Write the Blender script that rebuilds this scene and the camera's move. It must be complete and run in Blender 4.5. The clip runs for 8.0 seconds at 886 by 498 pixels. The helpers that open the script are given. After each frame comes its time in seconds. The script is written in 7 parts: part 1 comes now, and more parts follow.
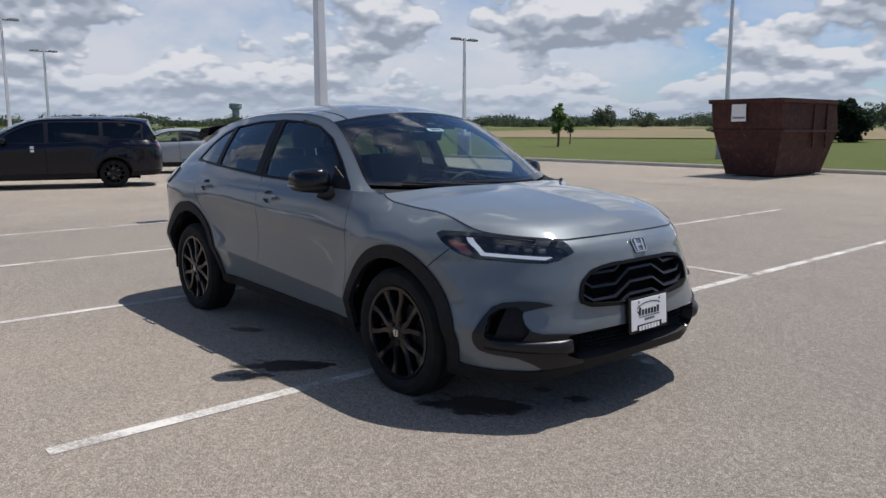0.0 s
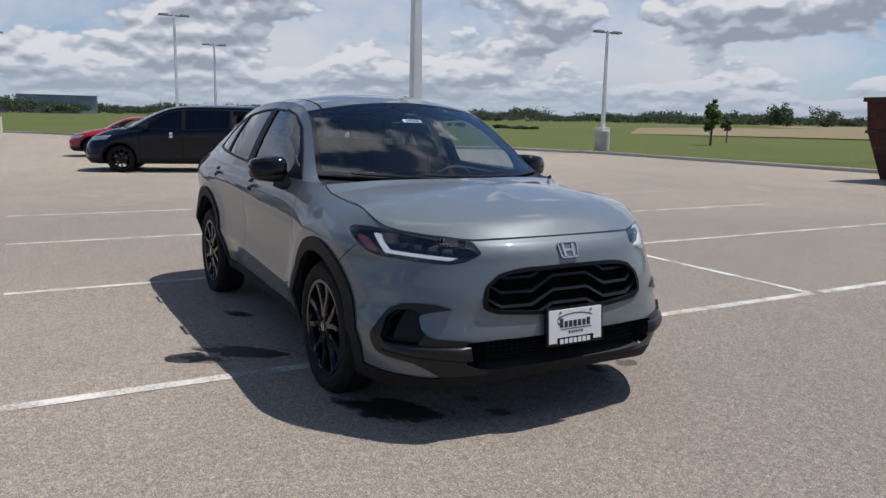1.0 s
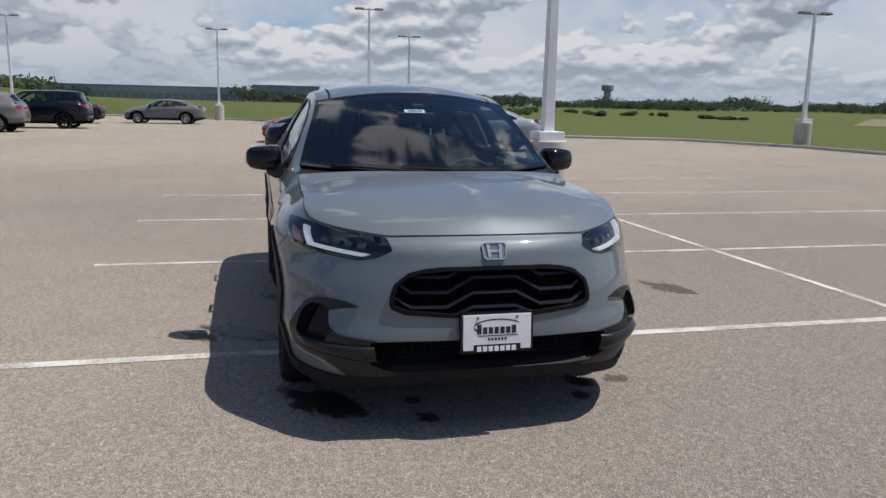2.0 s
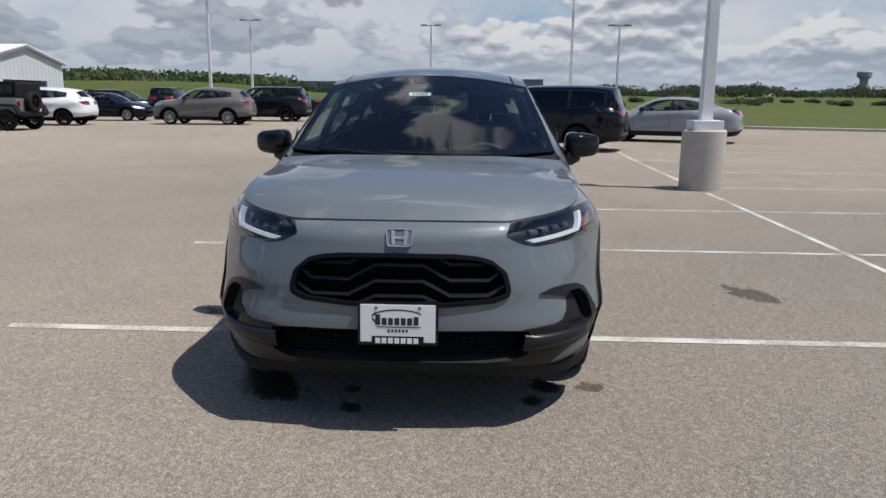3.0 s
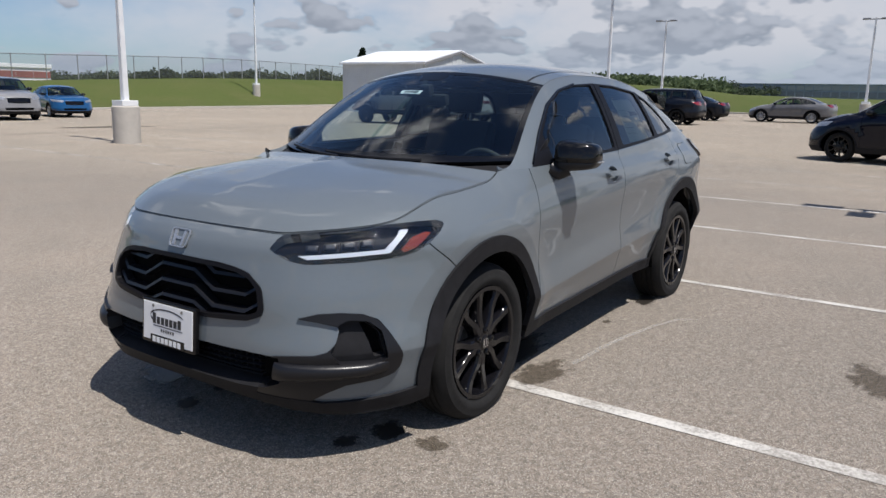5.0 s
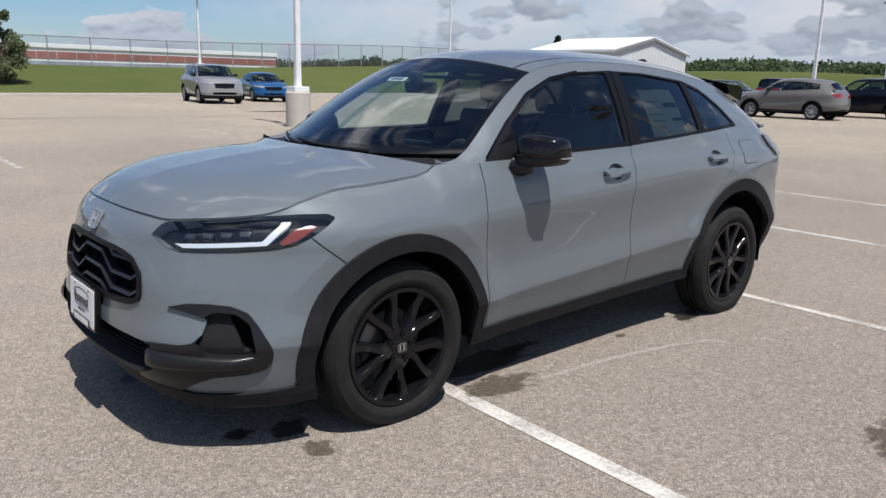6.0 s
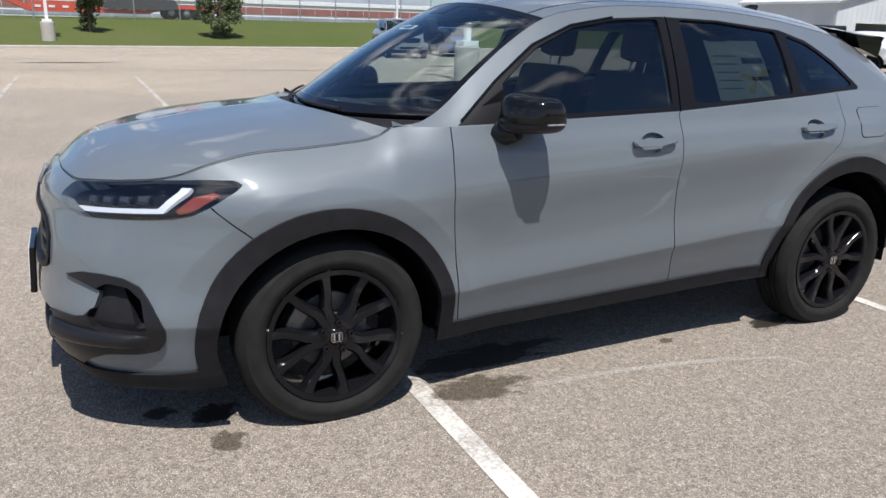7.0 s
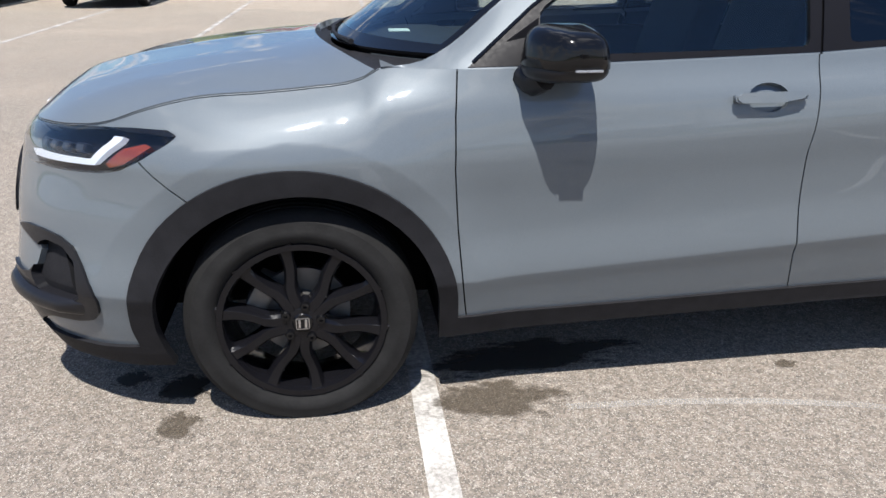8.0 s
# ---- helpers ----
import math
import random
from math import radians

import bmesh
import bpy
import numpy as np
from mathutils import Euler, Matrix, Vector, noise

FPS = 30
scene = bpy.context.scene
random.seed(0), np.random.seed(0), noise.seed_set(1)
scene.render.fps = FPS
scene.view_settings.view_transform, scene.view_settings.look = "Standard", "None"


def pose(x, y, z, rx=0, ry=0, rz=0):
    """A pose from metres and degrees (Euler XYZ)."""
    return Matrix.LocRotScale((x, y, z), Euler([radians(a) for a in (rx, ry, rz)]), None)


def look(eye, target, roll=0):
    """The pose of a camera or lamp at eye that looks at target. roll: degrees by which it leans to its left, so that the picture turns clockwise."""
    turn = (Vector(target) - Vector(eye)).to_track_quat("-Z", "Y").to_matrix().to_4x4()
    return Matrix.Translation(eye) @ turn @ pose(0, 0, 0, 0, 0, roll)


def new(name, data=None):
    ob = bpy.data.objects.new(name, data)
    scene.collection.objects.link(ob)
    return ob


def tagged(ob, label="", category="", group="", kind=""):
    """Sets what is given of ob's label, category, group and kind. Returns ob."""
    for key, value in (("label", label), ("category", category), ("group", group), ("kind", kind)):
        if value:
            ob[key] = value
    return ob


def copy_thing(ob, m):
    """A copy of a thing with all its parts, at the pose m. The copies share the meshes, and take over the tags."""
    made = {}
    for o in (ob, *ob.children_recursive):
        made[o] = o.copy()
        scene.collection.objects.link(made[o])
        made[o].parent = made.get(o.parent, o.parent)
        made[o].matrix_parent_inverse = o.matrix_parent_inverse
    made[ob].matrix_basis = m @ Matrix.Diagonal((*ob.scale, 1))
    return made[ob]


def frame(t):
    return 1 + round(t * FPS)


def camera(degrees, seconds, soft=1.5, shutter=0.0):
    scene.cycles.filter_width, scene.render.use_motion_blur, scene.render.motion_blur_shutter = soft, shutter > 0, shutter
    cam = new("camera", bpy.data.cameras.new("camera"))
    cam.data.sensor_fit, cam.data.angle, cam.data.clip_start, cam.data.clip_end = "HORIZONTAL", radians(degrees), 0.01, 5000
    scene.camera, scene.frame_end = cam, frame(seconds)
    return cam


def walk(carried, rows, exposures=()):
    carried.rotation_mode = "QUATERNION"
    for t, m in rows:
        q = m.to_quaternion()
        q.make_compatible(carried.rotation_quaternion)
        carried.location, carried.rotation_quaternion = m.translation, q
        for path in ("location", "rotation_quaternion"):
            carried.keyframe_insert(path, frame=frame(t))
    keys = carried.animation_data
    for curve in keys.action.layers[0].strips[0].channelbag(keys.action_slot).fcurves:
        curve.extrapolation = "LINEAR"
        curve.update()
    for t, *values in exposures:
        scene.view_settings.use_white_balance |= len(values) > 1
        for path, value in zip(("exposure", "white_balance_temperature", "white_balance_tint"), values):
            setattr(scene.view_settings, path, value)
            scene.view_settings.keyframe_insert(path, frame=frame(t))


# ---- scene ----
cam = camera(60.3, 8.0)
PATH = [
    (0, (4.534, -3.341, 1.428), (3.042, -2.046, 1.118), -0.1),
    (0.5, (4.875, -2.847, 1.438), (3.271, -1.697, 1.121), 0.4),
    (1, (5.065, -2.261, 1.421), (3.343, -1.298, 1.093), 1.0),
    (1.5, (5.281, -1.624, 1.418), (3.454, -0.888, 1.074), 1.2),
    (1.7, (5.345, -1.401, 1.447), (3.482, -0.764, 1.095), 1.3),
    (2.8, (5.409, 0.074, 1.452), (3.447, 0.103, 1.065), 0.5),
    (3, (5.338, 0.317, 1.407), (3.378, 0.231, 1.017), 0.5),
    (3.5, (5.13, 0.937, 1.426), (3.204, 0.571, 1.033), 0.8),
    (4, (4.891, 1.539, 1.43), (3.035, 0.907, 1.035), 1.1),
    (4.5, (4.511, 2.061, 1.458), (2.759, 1.183, 1.058), 1.4),
    (4.7, (4.367, 2.285, 1.425), (2.665, 1.314, 1.024), 1.3),
    (5.8, (3.383, 3.129, 1.419), (2.023, 1.724, 0.998), 1.3),
    (6, (3.188, 3.280, 1.442), (1.906, 1.809, 1.002), 1.5),
    (6.5, (2.687, 3.396, 1.423), (1.596, 1.791, 0.936), 1.7),
    (7, (2.123, 3.377, 1.431), (1.274, 1.655, 0.872), 1.5),
    (7.5, (1.626, 3.235, 1.420), (1.071, 1.431, 0.760), 1.2),
    (8, (1.187, 2.990, 1.413), (0.930, 1.154, 0.662), 0.3),
]
walk(cam, [(t, look(eye, target, roll)) for t, eye, target, roll in PATH], [(0.0, 0.13, 6220, 12), (3.0, 0.03, 6350, 11), (4.5, 0.07, 6300, 12), (6.0, 0.25, 6320, 12), (6.5, 0.31, 6320, 12), (7.0, 0.41, 6280, 12), (8.0, 0.61, 6200, 11.5)])

# ---- world, sun, exposure ----
SUN_DIR = Vector((0.07, 0.40, 0.914)).normalized()


def make_world():
    w = bpy.data.worlds.new("sky")
    scene.world = w
    w.use_nodes = True
    nt = w.node_tree
    nt.nodes.clear()
    N, L = nt.nodes.new, nt.links.new
    out = N("ShaderNodeOutputWorld")
    sky = N("ShaderNodeTexSky")
    sky.sky_type, sky.sun_disc = "NISHITA", False
    sky.sun_elevation = math.asin(SUN_DIR.z)
    sky.sun_rotation = math.atan2(SUN_DIR.x, SUN_DIR.y)
    sky.air_density, sky.dust_density, sky.ozone_density = 1.0, 0.3, 2.0
    bg = N("ShaderNodeBackground")
    bg.inputs[1].default_value = 0.072
    deep = N("ShaderNodeMix")
    deep.data_type, deep.blend_type = "RGBA", "MULTIPLY"
    deep.inputs[0].default_value = 1.0
    deep.inputs[7].default_value = (0.70, 0.90, 1.12, 1)
    L(sky.outputs[0], deep.inputs[6])
    L(deep.outputs[2], bg.inputs[0])
    # broken cumulus deck: the direction is laid onto a flat ceiling of cloud
    tc = N("ShaderNodeTexCoord")
    sep = N("ShaderNodeSeparateXYZ")
    L(tc.outputs["Generated"], sep.inputs[0])

    def m(op, a, b=None, c=None):
        n = N("ShaderNodeMath")
        n.operation = op
        for i, v in enumerate((a, b, c)):
            if v is None:
                continue
            if isinstance(v, (int, float)):
                n.inputs[i].default_value = v
            else:
                L(v, n.inputs[i])
        return n.outputs[0]

    zc = m("MAXIMUM", sep.outputs[2], 0.0)
    comb = N("ShaderNodeCombineXYZ")
    L(sep.outputs[0], comb.inputs[0]), L(sep.outputs[1], comb.inputs[1])
    lift = m("POWER", m("ADD", zc, 0.004), 0.62)
    L(m("MULTIPLY", lift, 1.25), comb.inputs[2])

    def tex(scale, detail, rough, off, dist=0.0):
        mp = N("ShaderNodeMapping")
        mp.inputs["Location"].default_value = off
        L(comb.outputs[0], mp.inputs[0])
        t = N("ShaderNodeTexNoise")
        t.inputs["Scale"].default_value, t.inputs["Detail"].default_value = scale, detail
        t.inputs["Roughness"].default_value, t.inputs["Distortion"].default_value = rough, dist
        L(mp.outputs[0], t.inputs["Vector"])
        return t.outputs[0]

    def ramp(v, a, b):
        n = N("ShaderNodeMapRange")
        n.interpolation_type = "SMOOTHSTEP"
        n.inputs[1].default_value, n.inputs[2].default_value = a, b
        L(v, n.inputs[0])
        return n.outputs[0]

    high = ramp(zc, 0.12, 0.34)
    west, south = m("MULTIPLY", sep.outputs[0], -1.0), m("MULTIPLY", sep.outputs[1], -1.0)
    side = ramp(west, 0.05, 0.65)
    veil = ramp(tex(1.7, 6, 0.6, (3.1, 0.7, 0.3)), 0.34, 0.60)
    # heaps of cumulus, thinning with height; a second reading just above tells tops from bases
    thin = m("ADD", m("MULTIPLY", ramp(zc, 0.07, 0.20), 0.05), m("MULTIPLY", ramp(zc, 0.20, 0.60), 0.21))
    thin = m("ADD", thin, m("MULTIPLY", ramp(south, 0.05, 0.60), 0.075))

    def billow(scale, off):
        mp = N("ShaderNodeMapping")
        mp.inputs["Location"].default_value = off
        L(comb.outputs[0], mp.inputs[0])
        v = N("ShaderNodeTexVoronoi")
        v.feature = "SMOOTH_F1"
        v.normalize = True
        v.inputs["Scale"].default_value, v.inputs["Detail"].default_value, v.inputs["Roughness"].default_value = scale, 2.0, 0.5
        v.inputs["Smoothness"].default_value = 0.35
        L(mp.outputs[0], v.inputs["Vector"])
        return m("SUBTRACT", 1.0, v.outputs["Distance"])

    def heap(dz):
        n = tex(7.0, 4, 0.46, (0.4, 2.3, 0.1 + dz))
        return m("SUBTRACT", m("ADD", m("MULTIPLY", n, 0.72), m("MULTIPLY", billow(22.0, (0.2, 0.7, 0.3 + dz)), 0.28)), thin)

    puff, above = heap(0.0), heap(0.017)
    puff_m = ramp(puff, 0.500, 0.538)
    lit = ramp(m("SUBTRACT", puff, above), -0.06, 0.055)
    lit = m("MULTIPLY", lit, m("SUBTRACT", 1.0, m("MULTIPLY", m("MULTIPLY", ramp(south, -0.05, 0.30), side), 0.62)))
    # torn white clouds high overhead
    torn = m("MULTIPLY", ramp(m("ADD", tex(3.2, 8, 0.6, (5.2, 1.1, 0.6), 0.4), m("MULTIPLY", ramp(zc, 0.6, 0.95), 0.05)), 0.53, 0.63), m("MULTIPLY", ramp(zc, 0.34, 0.52), 0.85))

    def mixc(f, a, b):
        n = N("ShaderNodeMix")
        n.data_type = "RGBA"
        if isinstance(f, float):
            n.inputs[0].default_value = f
        else:
            L(f, n.inputs[0])
        for s, v in ((n.inputs[6], a), (n.inputs[7], b)):
            if isinstance(v, tuple):
                s.default_value = (*v, 1)
            else:
                L(v, s)
        return n.outputs[2]

    grey, pale, white = (0.43, 0.48, 0.56), (0.66, 0.71, 0.79), (1.02, 1.02, 1.03)
    body = mixc(ramp(lit, 0.0, 0.55), grey, pale)
    body = mixc(ramp(lit, 0.55, 1.0), body, white)
    veilc = (0.90, 0.91, 0.95)
    hor = ramp(sep.outputs[2], 0.085, 0.0)
    cloud = mixc(torn, mixc(puff_m, veilc, body), (1.9, 1.9, 1.95))
    cloud = mixc(m("MULTIPLY", hor, 0.8), cloud, (0.56, 0.65, 0.77))
    bg2 = N("ShaderNodeBackground")
    L(cloud, bg2.inputs[0])
    bg2.inputs[1].default_value = 0.64
    cover = m("MAXIMUM", m("MULTIPLY", m("MULTIPLY", veil, m("ADD", m("SUBTRACT", 0.35, m("MULTIPLY", ramp(south, 0.55, 0.95), 0.25)), m("MULTIPLY", side, 0.6))), m("SUBTRACT", 1.0, m("MULTIPLY", high, 0.95))), m("MAXIMUM", m("MAXIMUM", puff_m, torn), m("MULTIPLY", hor, m("SUBTRACT", 0.85, m("MULTIPLY", ramp(south, 0.6, 0.95), 0.5)))))
    mix = N("ShaderNodeMixShader")
    L(cover, mix.inputs[0]), L(bg.outputs[0], mix.inputs[1]), L(bg2.outputs[0], mix.inputs[2])
    L(mix.outputs[0], out.inputs[0])


make_world()
sun = new("sun", bpy.data.lights.new("sun", "SUN"))
sun.data.energy, sun.data.angle, sun.data.color = 4.95, radians(0.53), (1.0, 0.945, 0.86)
sun.matrix_world = look((0, 0, 30), Vector((0, 0, 30)) - SUN_DIR)


# ---- materials ----
class Mat:
    """A principled node material and short ways to wire it."""

    def __init__(self, name, color=(0.5, 0.5, 0.5), rough=0.5, metal=0.0, coat=0.0, spec=0.5):
        self.m = bpy.data.materials.new(name)
        self.m.use_nodes = True
        self.nt = self.m.node_tree
        self.b = self.nt.nodes["Principled BSDF"]
        self.b.inputs["Base Color"].default_value = (*color, 1)
        self.b.inputs["Roughness"].default_value = rough
        self.b.inputs["Metallic"].default_value = metal
        self.b.inputs["Coat Weight"].default_value = coat
        self.b.inputs["Coat Roughness"].default_value = 0.03
        self.b.inputs["Specular IOR Level"].default_value = spec

    def node(self, kind, **values):
        n = self.nt.nodes.new(kind)
        for k, v in values.items():
            n.inputs[k].default_value = v
        return n

    def link(self, a, b):
        self.nt.links.new(a, b)

    def coords(self, kind="Object"):
        return self.node("ShaderNodeTexCoord").outputs[kind]

    def world(self):
        return self.node("ShaderNodeNewGeometry").outputs["Position"]

    def noise(self, vec, scale, detail=4, rough=0.5):
        n = self.node("ShaderNodeTexNoise", Scale=scale, Detail=detail, Roughness=rough)
        self.link(vec, n.inputs["Vector"])
        return n.outputs[0]

    def span(self, v, a, b, lo=0.0, hi=1.0):
        n = self.node("ShaderNodeMapRange")
        for i, x in enumerate((a, b, lo, hi)):
            n.inputs[i + 1].default_value = x
        self.link(v, n.inputs[0])
        return n.outputs[0]

    def mix(self, f, a, b, blend="MIX"):
        n = self.nt.nodes.new("ShaderNodeMix")
        n.data_type, n.blend_type = "RGBA", blend
        if isinstance(f, (int, float)):
            n.inputs[0].default_value = f
        else:
            self.link(f, n.inputs[0])
        for s, v in ((n.inputs[6], a), (n.inputs[7], b)):
            if isinstance(v, tuple):
                s.default_value = (*v, 1)
            else:
                self.link(v, s)
        return n.outputs[2]

    def color(self, c):
        self.link(c, self.b.inputs["Base Color"])

    def bump(self, v, strength, dist=0.01):
        n = self.node("ShaderNodeBump", Strength=strength, Distance=dist)
        self.link(v, n.inputs["Height"])
        self.link(n.outputs[0], self.b.inputs["Normal"])


def plain(name, color, rough=0.5, metal=0.0, coat=0.0, vary=0.12, scale=9.0, bump=0.0, spec=0.5):
    """A surface of one colour with slight dirt at two scales."""
    k = Mat(name, color, rough, metal, coat, spec)
    v = k.coords()
    a, b = k.noise(v, scale, 5), k.noise(v, scale * 9, 3)
    dark = tuple(c * (1 - vary) for c in color)
    light = tuple(min(1, c * (1 + vary * 0.6)) for c in color)
    k.color(k.mix(k.span(a, 0.35, 0.65), dark, light))
    k.link(k.span(b, 0.3, 0.7, max(0, rough - 0.06), min(1, rough + 0.06)), k.b.inputs["Roughness"])
    if bump:
        k.bump(b, bump, 0.004)
    return k.m


def car_paint(name, color, flake=0.25, rough=0.32, coat=1.0, metal=0.0):
    k = Mat(name, color, rough, 0.0, coat, 0.25)
    v = k.coords()
    n = k.noise(v, 900, 1)
    d = k.noise(v, 3.0, 4)
    c1 = k.mix(k.span(n, 0.35, 0.65), tuple(x * (1 - flake) for x in color), tuple(min(1, x * (1 + flake)) for x in color))
    k.color(k.mix(k.span(d, 0.3, 0.7, 0.0, 0.10), c1, tuple(x * 0.8 for x in color)))
    k.b.inputs["Specular IOR Level"].default_value = 0.08
    k.b.inputs["Metallic"].default_value = metal
    return k.m


def auto_glass(name, tint=(0.55, 0.62, 0.60), gloss=1.0):
    m = bpy.data.materials.new(name)
    m.use_nodes = True
    nt = m.node_tree
    nt.nodes.clear()
    N, L = nt.nodes.new, nt.links.new
    out, mix = N("ShaderNodeOutputMaterial"), N("ShaderNodeMixShader")
    tr, gl, fr = N("ShaderNodeBsdfTransparent"), N("ShaderNodeBsdfGlossy"), N("ShaderNodeLayerWeight")
    pw, fit = N("ShaderNodeMath"), N("ShaderNodeMapRange")
    tr.inputs[0].default_value = (*tint, 1)
    gl.inputs["Roughness"].default_value = 0.01
    gl.inputs[0].default_value = (gloss, gloss, gloss, 1)
    # gloss rises steeply towards grazing angles, alike from both sides of the pane
    fr.inputs[0].default_value = 0.5
    pw.operation = "POWER"
    pw.inputs[1].default_value = 4.0
    L(fr.outputs["Facing"], pw.inputs[0])
    fit.inputs[3].default_value, fit.inputs[4].default_value = 0.06, 0.95
    L(pw.outputs[0], fit.inputs[0])
    L(fit.outputs[0], mix.inputs[0]), L(tr.outputs[0], mix.inputs[1]), L(gl.outputs[0], mix.inputs[2])
    L(mix.outputs[0], out.inputs[0])
    return m


def paving_material():
    """Sun-bleached exposed-aggregate paving with joints, stains and tyre darkening; grazing-view brightness far out is
    put into its colour.
    """
    k = Mat("paving", rough=0.88, spec=0.35)
    p = k.world()
    big, mid = k.noise(p, 0.12, 4, 0.6), k.noise(p, 0.9, 5, 0.6)
    vor = k.node("ShaderNodeTexVoronoi", Scale=150.0, Randomness=1.0)
    k.link(p, vor.inputs["Vector"])
    vor2 = k.node("ShaderNodeTexVoronoi", Scale=300.0)
    k.link(p, vor2.inputs["Vector"])
    c = k.mix(k.span(big, 0.35, 0.65), (0.206, 0.177, 0.150), (0.288, 0.241, 0.198))
    c = k.mix(k.span(mid, 0.30, 0.72, 0.0, 0.6), c, (0.172, 0.156, 0.135))
    stone = k.node("ShaderNodeSeparateColor")
    k.link(vor.outputs["Color"], stone.inputs[0])
    g = k.mix(k.span(stone.outputs[0], 0.0, 1.0), (0.50, 0.50, 0.50), (1.42, 1.40, 1.35))
    c = k.mix(0.8, c, g, "MULTIPLY")
    vor3 = k.node("ShaderNodeTexVoronoi", Scale=48.0, Randomness=1.0)
    k.link(p, vor3.inputs["Vector"])
    s3 = k.node("ShaderNodeSeparateColor")
    k.link(vor3.outputs["Color"], s3.inputs[0])
    c = k.mix(k.span(s3.outputs[0], 0.78, 0.90, 0.0, 0.16), c, (0.48, 0.45, 0.40))
    c = k.mix(k.span(s3.outputs[1], 0.78, 0.90, 0.0, 0.20), c, (0.10, 0.09, 0.08))
    s2 = k.node("ShaderNodeSeparateColor")
    k.link(vor2.outputs["Color"], s2.inputs[0])
    c = k.mix(k.span(s2.outputs[1], 0.84, 0.92, 0.0, 0.6), c, (0.55, 0.52, 0.46))
    c = k.mix(k.span(s2.outputs[2], 0.86, 0.94, 0.0, 0.6), c, (0.09, 0.08, 0.07))
    grit = k.noise(p, 30.0, 3, 0.75)
    c = k.mix(0.7, c, k.mix(k.span(grit, 0.3, 0.7), (0.72, 0.72, 0.72), (1.24, 1.23, 1.21)), "MULTIPLY")
    # scattered oil spots and old dark patches
    spots = k.noise(p, 1.7, 2, 0.4)
    c = k.mix(k.span(spots, 0.72, 0.80, 0.0, 0.35), c, (0.10, 0.09, 0.08))
    # grazing-view brightness painted into the colour: paler outward from the SUV, edge broken by noise
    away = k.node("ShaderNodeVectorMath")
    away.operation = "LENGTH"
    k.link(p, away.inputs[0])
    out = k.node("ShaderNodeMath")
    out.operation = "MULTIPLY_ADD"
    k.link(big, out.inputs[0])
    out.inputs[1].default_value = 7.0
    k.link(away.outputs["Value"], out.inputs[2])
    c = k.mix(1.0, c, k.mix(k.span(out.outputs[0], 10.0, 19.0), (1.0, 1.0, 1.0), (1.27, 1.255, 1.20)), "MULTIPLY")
    k.color(c)
    k.b.inputs["Diffuse Roughness"].default_value = 0.35
    k.bump(vor.outputs["Distance"], 0.5, 0.006)
    return k.m


def grass_material():
    k = Mat("grass_ground", rough=0.95, spec=0.1)
    p = k.world()
    a, b, f = k.noise(p, 0.02, 3), k.noise(p, 0.25, 5, 0.65), k.noise(p, 6.0, 4, 0.7)
    c = k.mix(k.span(a, 0.4, 0.6), (0.074, 0.100, 0.026), (0.096, 0.119, 0.035))
    c = k.mix(k.span(b, 0.35, 0.7, 0.0, 0.7), c, (0.118, 0.121, 0.048))
    c = k.mix(k.span(f, 0.3, 0.7, 0.0, 0.6), c, (0.054, 0.070, 0.020))
    k.color(c)
    k.bump(f, 0.8, 0.08)
    return k.m


def field_material():
    k = Mat("bare_field", rough=0.95, spec=0.1)
    p = k.world()
    a, f = k.noise(p, 0.03, 5, 0.6), k.noise(p, 1.2, 4, 0.7)
    c = k.mix(k.span(a, 0.4, 0.6), (0.23, 0.175, 0.115), (0.165, 0.155, 0.08))
    k.color(k.mix(k.span(f, 0.3, 0.7, 0.0, 0.5), c, (0.14, 0.11, 0.07)))
    return k.m


def leaf_material(name, a=(0.045, 0.085, 0.022), b=(0.09, 0.135, 0.04)):
    k = Mat(name, rough=0.7, spec=0.2)
    g = k.node("ShaderNodeNewGeometry")
    n = k.noise(g.outputs["Position"], 0.35, 3)
    c = k.mix(k.span(n, 0.35, 0.65), k.mix(g.outputs["Random Per Island"], a, b), tuple(x * 0.7 for x in a))
    k.color(c)
    # light passes through the leaves
    tl, mixs = k.nt.nodes.new("ShaderNodeBsdfTranslucent"), k.nt.nodes.new("ShaderNodeMixShader")
    k.link(c, tl.inputs[0])
    mixs.inputs[0].default_value = 0.45
    k.link(k.b.outputs[0], mixs.inputs[1]), k.link(tl.outputs[0], mixs.inputs[2])
    k.link(mixs.outputs[0], k.nt.nodes["Material Output"].inputs[0])
    return k.m


def line_paint_material(name="line_paint", worn=0.0):
    """White road paint, thin and worn through to the stone."""
    k = Mat(name, rough=0.8, spec=0.3)
    p = k.world()
    n, w = k.noise(p, 55, 4, 0.7), k.noise(p, 2.2, 4, 0.6)
    wear = k.mix(0.5, n, w)
    c = k.mix(k.span(w, 0.4, 0.7), (0.57, 0.55, 0.51), (0.44, 0.415, 0.375))
    k.color(c)
    # worn patches show the ground below
    tr = k.nt.nodes.new("ShaderNodeBsdfTransparent")
    mixs = k.nt.nodes.new("ShaderNodeMixShader")
    k.link(k.span(wear, 0.45 - 0.5 * worn, 0.60 - 0.25 * worn, 0.05 + worn, 0.55 + 0.2 * min(1.0, worn * 4)), mixs.inputs[0])
    k.link(k.b.outputs[0], mixs.inputs[1]), k.link(tr.outputs[0], mixs.inputs[2])
    k.link(mixs.outputs[0], k.nt.nodes["Material Output"].inputs[0])
    return k.m


